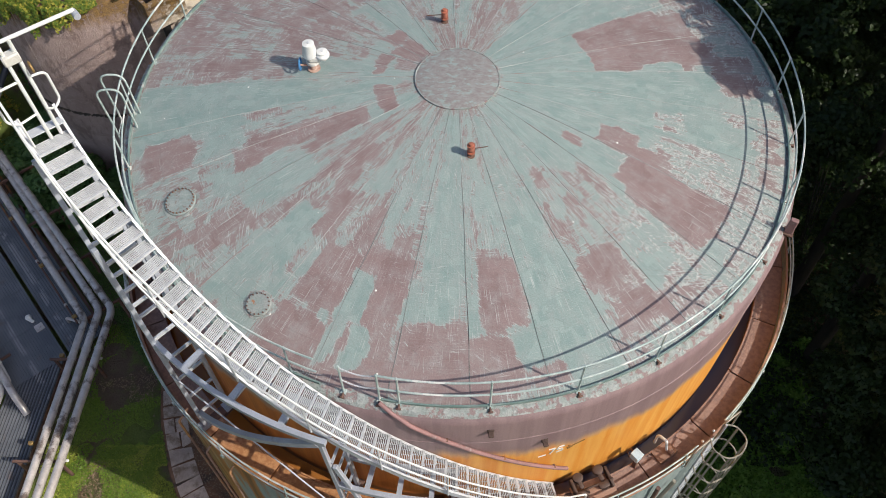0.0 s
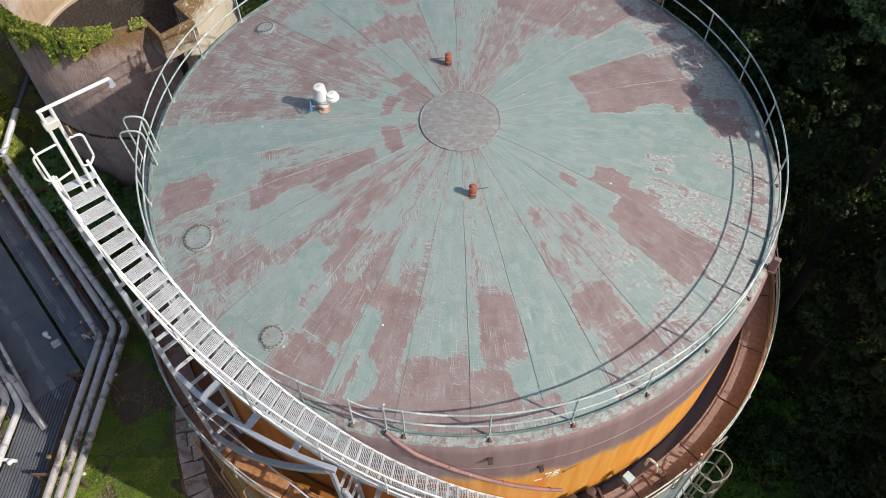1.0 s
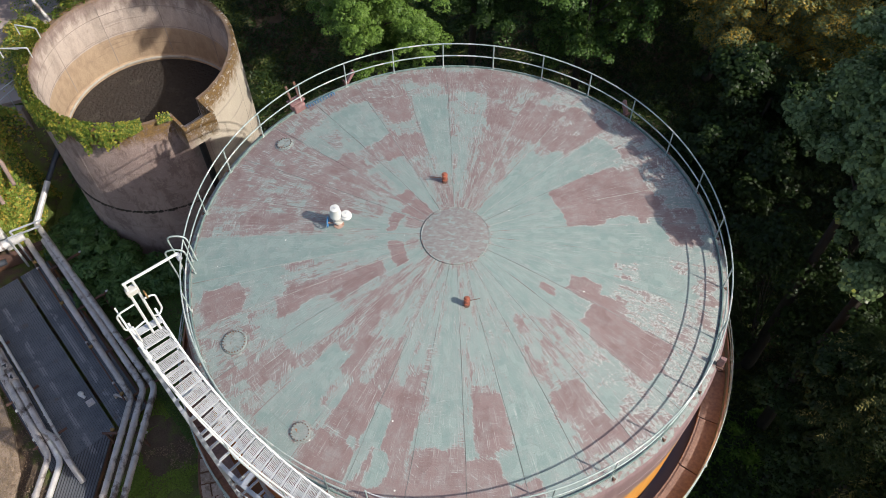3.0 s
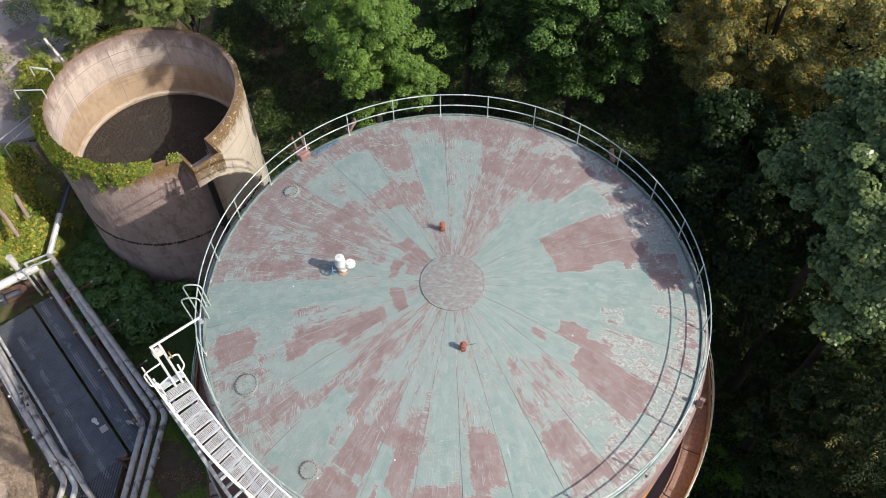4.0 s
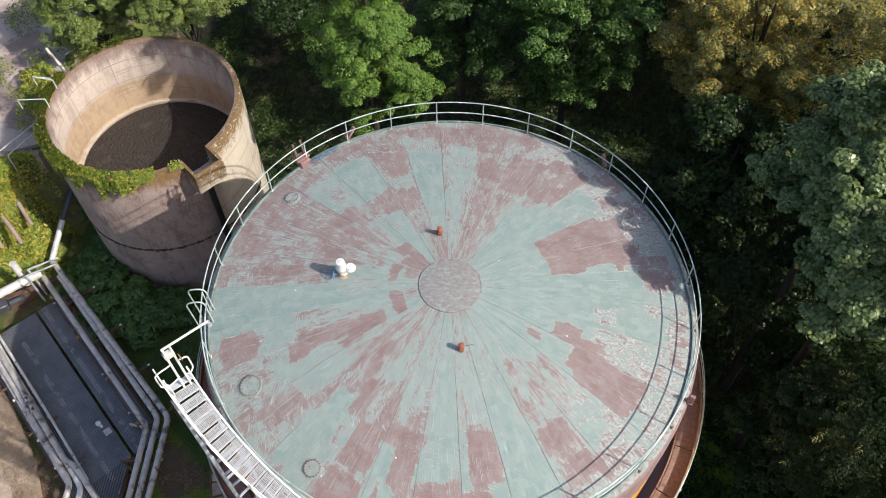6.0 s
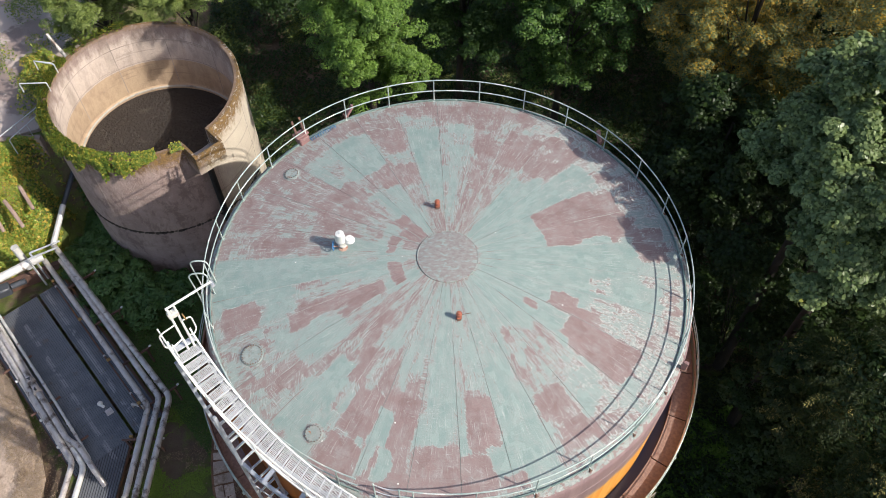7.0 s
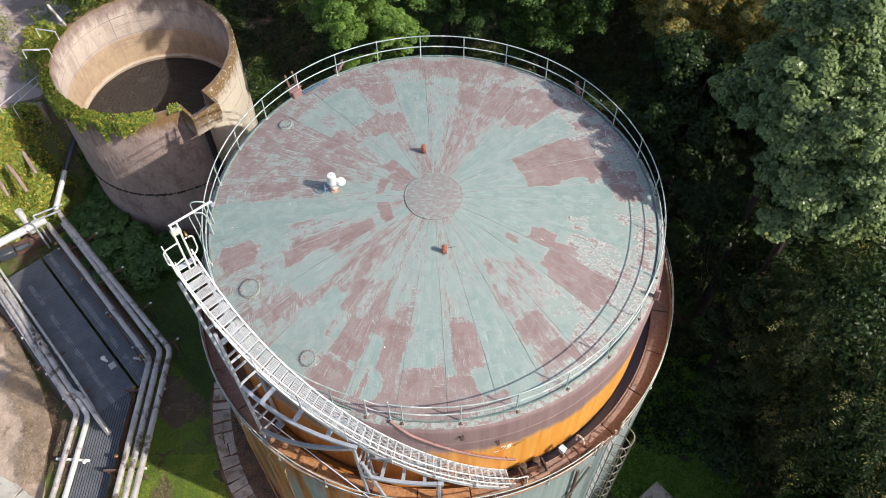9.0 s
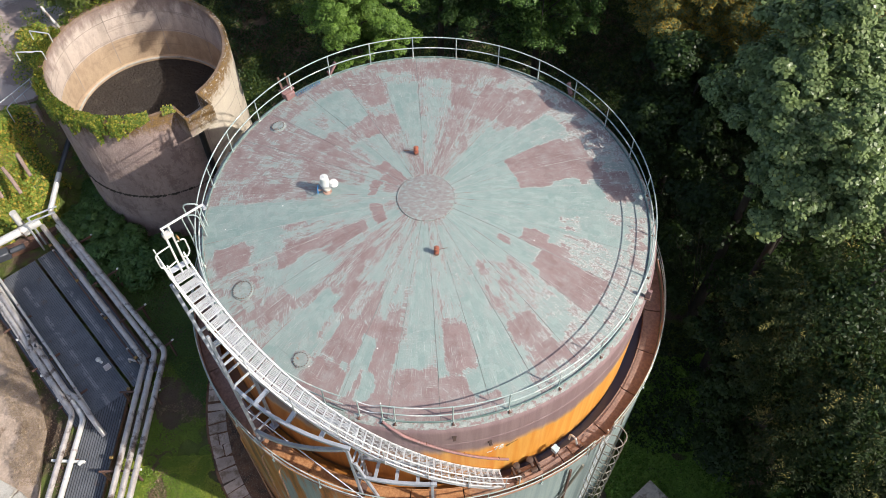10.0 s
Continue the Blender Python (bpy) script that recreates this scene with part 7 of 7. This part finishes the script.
tree("hazel_tree", -12.0, 18.9, 12.2, 3.3, 3.4, olive_leaf, "olive-green hazel leaning over the concrete tank", 22, 560, 170, 0.09, 0.36, low=-0.15, boughs=75, lumpy=0.25)
tree("hazel_tree", -16.6, 19.6, 11.2, 3.2, 3.6, olive_leaf, "olive-green hazel by the roadside", 23, 560, 160, 0.09, 0.36, low=-0.3, boughs=75, lumpy=0.25)
# further trees, mostly out of view, added to block sun from the wood floor
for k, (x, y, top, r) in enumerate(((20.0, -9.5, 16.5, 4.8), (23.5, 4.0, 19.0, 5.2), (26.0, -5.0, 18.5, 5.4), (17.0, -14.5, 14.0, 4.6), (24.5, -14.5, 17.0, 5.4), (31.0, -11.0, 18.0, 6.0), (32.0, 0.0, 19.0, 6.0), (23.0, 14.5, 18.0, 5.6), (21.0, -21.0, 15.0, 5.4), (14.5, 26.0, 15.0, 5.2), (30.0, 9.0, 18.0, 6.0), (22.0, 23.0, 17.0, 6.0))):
    tree("broadleaf_tree", x, y, top, r, r + 1.6, shade_dark_leaf, "dense woodland tree, shade put into its dark green leaves", 70 + k, 200, 90, 0.32, 1.0, low=-0.8)


def cover(name, label, category, mat, seed, n, xs, ys, keep, leaf, lift, slim=0.7, zfun=ground_z):
    """Leafy ground cover: many leaves over an uneven, broken area."""
    rng = np.random.default_rng(seed)
    x, y = rng.uniform(*xs, n), rng.uniform(*ys, n)
    f = np.array([noise.noise(Vector((a * 0.55, b * 0.55, seed))) + 0.5 * noise.noise(Vector((a * 1.6, b * 1.6, seed + 3))) for a, b in zip(x, y)])
    ok = keep(x, y, f)
    x, y, f = x[ok], y[ok], f[ok]
    z = zfun(x, y) + 0.015 + lift * np.maximum(0.15, 0.45 + f) * rng.uniform(0.2, 1.0, len(x))
    nrm = np.stack([rng.normal(0, 0.45, len(x)), rng.normal(0, 0.45, len(x)), np.ones(len(x))], 1)
    me = leaf_mesh(name, np.stack([x, y, z], 1), nrm, leaf * rng.uniform(0.6, 1.35, len(x)), mat, rng, slim)
    tagged(new(name, me), label, category, "", "stuff")


def clear_of_tanks(x, y):
    return (np.hypot(x, y) > 8.75) & (np.hypot(x - CX, y - CY) > CR + 0.1)


cover("ground_ivy", "green ivy carpeting the woodland floor", "ground cover", cover_leaf, 31, 80000, (7, 13.5), (-13, 0.5), lambda x, y, f: clear_of_tanks(x, y) & (f > -0.6) & (x < 12.4 + f), 0.11, 0.40)
# two darker copies of the ivy, deep tree shade put into their leaves
cover("ground_ivy", "ivy under the woodland trees, shade put into its dark colour", "ground cover", shade_dark_leaf, 81, 40000, (8, 22), (-4, 14), lambda x, y, f: clear_of_tanks(x, y) & (f > -0.4), 0.15, 0.55)
cover("ground_ivy", "ivy carpeting the floor behind the tank, shade put into its dark colour", "ground cover", shade_dark_leaf, 32, 130000, (-13, 24), (7.5, 28), lambda x, y, f: clear_of_tanks(x, y) & (f > -0.6), 0.15, 0.5)
def off_soil(x, y, f):
    return np.hypot(x + 11.2, y + 0.6) > 1.15 + 0.8 * f


cover("grass", "mossy grass beside the pipes", "grass", moss_leaf, 33, 50000, (-12.6, -9.7), (-9.5, 1.5), lambda x, y, f: (np.hypot(x, y) > 10.12) & (f > -0.22) & clear_of_tanks(x, y) & off_soil(x, y, f), 0.07, 0.12, 0.35)
# darker grass tone, the shade between the tanks put into its colour
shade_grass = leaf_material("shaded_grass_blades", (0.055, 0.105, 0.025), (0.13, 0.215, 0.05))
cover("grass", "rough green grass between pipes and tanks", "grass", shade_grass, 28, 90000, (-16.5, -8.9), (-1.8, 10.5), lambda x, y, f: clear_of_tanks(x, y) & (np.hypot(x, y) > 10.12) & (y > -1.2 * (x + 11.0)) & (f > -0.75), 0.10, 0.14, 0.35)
cover("moss", "bright green moss cushions beside the pipes and path", "moss", moss_leaf, 38, 50000, (-13.0, -8.6), (-6.5, 0.6), lambda x, y, f: (np.hypot(x, y) > 10.08) & (f > 0.12) & off_soil(x, y, f), 0.06, 0.13, 0.6)
cover("moss", "yellow-green moss cushions, sunlight put into their colour", "moss", bright_moss, 34, 70000, (-13.4, -8.0), (-10.5, -3.2), lambda x, y, f: (np.hypot(x, y) > 10.12) & (f > -0.3) & (np.hypot(x + 11.4, y + 4.7) > 0.75 + 0.5 * f), 0.06, 0.16, 0.55)
cover("leaf_litter", "brown leaf litter and twigs on the bare soil", "litter", dead_leaf, 39, 9000, (-12.8, -9.8), (-6.0, 1.0), lambda x, y, f: (np.hypot(x, y) > 10.1) & ((np.hypot(x + 11.4, y + 4.7) < 0.75 + 0.5 * f) | (f < -0.3) | ((np.hypot(x + 11.2, y + 0.6) < 1.1) & (f < 0))), 0.06, 0.10, 0.6)
cover("leaf_litter", "brown litter between the tank and the path", "litter", dead_leaf, 29, 32000, (-9.3, 0), (-9.3, 0.5), lambda x, y, f: (np.hypot(x, y) > 8.52) & (np.hypot(x, y) < 9.24), 0.05, 0.06, 0.6, lambda x, y: 0.09 + 0 * x)
YX, YY = np.array([-16.55, -16.9, -17.5, -18.3, -19.4, -21.0]), np.array([-4.6, -1.8, -0.3, 1.0, 2.6, 4.4])


def yard_edge(x, y):
    return np.interp(y, YY, YX) - x


cover("dry_grass", "dry tan stems along the yard's ragged edge", "grass", thatch, 25, 30000, (-22.5, -16.3), (-4.4, 4.6), lambda x, y, f: (yard_edge(x, y) > -0.12 - 0.2 * f) & (yard_edge(x, y) < 0.95 + 1.2 * f), 0.15, 0.55, 0.12, lambda x, y: 0.2 + 0 * x)
cover("leaf_litter", "brown and pale litter in the trench beside the yard", "litter", dead_leaf, 26, 13000, (-21, -15), (-8, 4.6), lambda x, y, f: (yard_edge(x, y) < -0.1) & (yard_edge(x, y) > -1.6) & (f > -0.1), 0.07, 0.12, 0.6)


def shrub(name, x, y, z0, r, h, mat, label, seed, clumps=26, per=70, leaf=0.2, clump_r=0.4, slim=0.36):
    rng = np.random.default_rng(seed)
    t = thing(name, (x, y, z0), label, "shrub", "shrubs")
    c, p, nrm = crown_points((x, y, z0 + h * 0.35), (r, r, h * 0.65), clumps, per, clump_r, rng, -0.1)
    for i in range(0, clumps, 5):
        bm = bmesh.new()
        tube(bm, [Vector((x, y, z0 - 0.1)), Vector((x, y, z0)).lerp(Vector(c[i]), 0.5) + Vector((0, 0, 0.1)), Vector(c[i])], [0.03, 0.02, 0.008], 5)
        part("stem", bm, bark, t)
    hang("foliage", leaf_mesh("foliage", p, nrm, leaf * rng.uniform(0.65, 1.25, len(p)), mat, rng, slim), t)


for k, (x, y, r, h) in enumerate(((-15.2, 7.4, 1.25, 1.5), (-16.2, 8.5, 1.1, 1.5), (-14.0, 6.2, 1.0, 1.2), (-15.6, 6.2, 0.8, 1.0), (-16.7, 9.9, 0.7, 1.3), (-12.6, 7.2, 0.8, 0.7))):
    shrub("rhododendron", x, y, 0.0, r, h, shrub_leaf, "dark glossy rhododendron bush beside the pipes", 40 + k, 30, 80, 0.24, 0.42)
for k, (x, y, r, h) in enumerate(((-19.2, 16.6, 0.7, 1.1), (-19.1, 15.7, 0.5, 0.7))):
    shrub("roadside_bush", x, y, float(ground_z(np.array([x]), np.array([y]))[0]) - 0.05, r, h, bank_leaf, "yellow-green bush growing at the road edge", 110 + k, 40, 90, 0.11, 0.32, 0.5)
# bushes added to fill black gaps below the crowns, shade in their colour
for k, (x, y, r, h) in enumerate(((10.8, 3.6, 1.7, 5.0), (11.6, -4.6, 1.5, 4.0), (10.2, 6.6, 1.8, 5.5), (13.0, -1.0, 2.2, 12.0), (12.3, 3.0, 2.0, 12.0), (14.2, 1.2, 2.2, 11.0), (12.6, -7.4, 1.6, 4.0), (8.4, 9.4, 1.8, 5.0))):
    shrub("holly_bush", x, y, 0.0, r, h, shade_dark_leaf, "added evergreen bush under the woodland trees, shade put into its dark leaves", 90 + k, 60, 100, 0.17, 0.6, 0.6)
for k, (x, y, r, h) in enumerate(((11.5, -10.5, 1.6, 3.5), (13.5, -9.2, 1.8, 4.5), (15.5, -11.5, 1.8, 4.2))):
    shrub("hazel_bush", x, y, 0.0, r, h, shade_leaf, "leafy green bush at the wood's edge", 60 + k, 50, 110, 0.16, 0.6, 0.6)


def bank_z(x, y):
    return ground_z(x, y) + 0.06


cover("bank_ivy", "yellow-green ivy over the bank below the road", "ivy", bank_leaf, 35, 52000, (-24, -16.9), (7.9, 12.2), lambda x, y, f: (f > -0.55 + 0.2 * np.clip((y - 9.8) / 1.4, 0, 1)) & clear_of_tanks(x, y) & (x < -18.6 + 1.0 * f) & (y > 8.35 - 1.2 * f), 0.15, 0.5, 0.7, bank_z)
cover("road_verge", "weeds and saplings along the road edge", "ground cover", ivy_leaf, 37, 30000, (-27, -17.6), (12.6, 22), lambda x, y, f: (f > 0.26) & clear_of_tanks(x, y), 0.10, 1.2, 0.7, lambda x, y: ground_z(x, y) + 0.25)
cover("roadside_growth", "weeds along the road and behind the concrete tank", "ground cover", olive_leaf, 36, 12000, (-18.5, -12), (15.5, 24), lambda x, y, f: clear_of_tanks(x, y) & (f > -0.2), 0.15, 0.7)
cover("leaf_litter", "brown litter on the upper bank", "litter", dead_leaf, 24, 16000, (-24, -16.9), (8.6, 12.2), lambda x, y, f: clear_of_tanks(x, y) & (f < 0.1) & (x < -18.7), 0.14, 0.12, 0.6, bank_z)
cover("low_ivy", "deep green ivy filling the foot of the bank", "ivy", shrub_leaf, 82, 16000, (-19.2, -16.6), (8.0, 12.2), lambda x, y, f: clear_of_tanks(x, y) & (x > -19.2 + 1.2 * f) & (np.abs(x + 18.3) > 0.4), 0.17, 0.35, 0.6, bank_z)
stripped = surface("stripped_bark", (0.36, 0.26, 0.22), (0.26, 0.18, 0.15), 3.0, 0.9)
for x0, y0, z0, x1, y1, z1 in ((-19.9, 11.2, 4.6, -18.8, 9.7, 3.5), (-20.05, 9.95, 3.9, -19.3, 9.05, 3.0), (-20.9, 9.9, 3.9, -20.2, 8.9, 2.9), (-21.6, 11.0, 4.5, -20.6, 10.2, 4.1)):
    t = thing("log_pole", (x0, y0, z0), "bare pinkish pole lying down the ivy bank", "pole", "bank poles")
    bm = bmesh.new()
    tube(bm, [(x0, y0, z0), ((x0 + x1) / 2, (y0 + y1) / 2 + 0.04, (z0 + z1) / 2 + 0.05), (x1, y1, z1)], [0.09, 0.1, 0.085], 8)
    part("pole", bm, stripped, t)

# ivy hanging over the concrete tank's rim
def rim_ivy(a0, a1, n, depth, seed, label, inside=0.25):
    rng = np.random.default_rng(seed)
    a = np.radians(rng.uniform(a0, a1, n))
    # ragged lobes and thin places along the rim
    lobe = np.array([0.5 + 0.9 * noise.noise(Vector((x * 6.0, seed, 0))) + 0.55 * noise.noise(Vector((x * 17.0, seed, 5))) for x in a])
    thin = np.array([noise.noise(Vector((x * 11.0, seed, 9))) for x in a])
    keep = rng.uniform(0, 1, n) < np.clip(0.75 + 1.3 * thin, 0.12, 1)
    a, lobe = a[keep], lobe[keep]
    n = len(a)
    edge = np.clip(lobe, 0.12, 1.3)
    ends = np.clip(np.minimum(np.degrees(a) - a0, a1 - np.degrees(a)) / 16.0, 0.12, 1)
    drop = rng.uniform(0, 1, n) ** 1.3 * depth * edge * ends
    over = rng.uniform(0, 1, n) < inside
    rr_ = np.where(over, CR - rng.uniform(0, 0.32, n), CR + 0.04 + rng.uniform(0, 0.34, n) * edge)
    z = np.where(over, CZ + rng.uniform(0.02, 0.2, n), CZ + 0.12 - drop)
    p = np.stack([CX + rr_ * np.cos(a), CY + rr_ * np.sin(a), z], 1)
    nrm = np.stack([np.cos(a), np.sin(a), np.full(n, 0.7)], 1) + rng.normal(0, 0.35, (n, 3))
    me = leaf_mesh("rim_ivy", p, nrm, 0.105 * rng.uniform(0.6, 1.3, n), ivy_leaf, rng, 0.75)
    tagged(new("rim_ivy", me), label, "ivy", "", "stuff")


rim_ivy(-138, -72, 9500, 1.5, 51, "green ivy hanging over the concrete tank's rim")
rim_ivy(-205, -128, 11000, 3.4, 52, "yellowing ivy climbing the concrete tank's side")
rim_ivy(-64, -57, 350, 0.7, 53, "ivy tuft beside the concrete outlet")
rim_ivy(110, 150, 900, 0.4, 54, "ivy creeping over the concrete tank's far rim", 0.6)
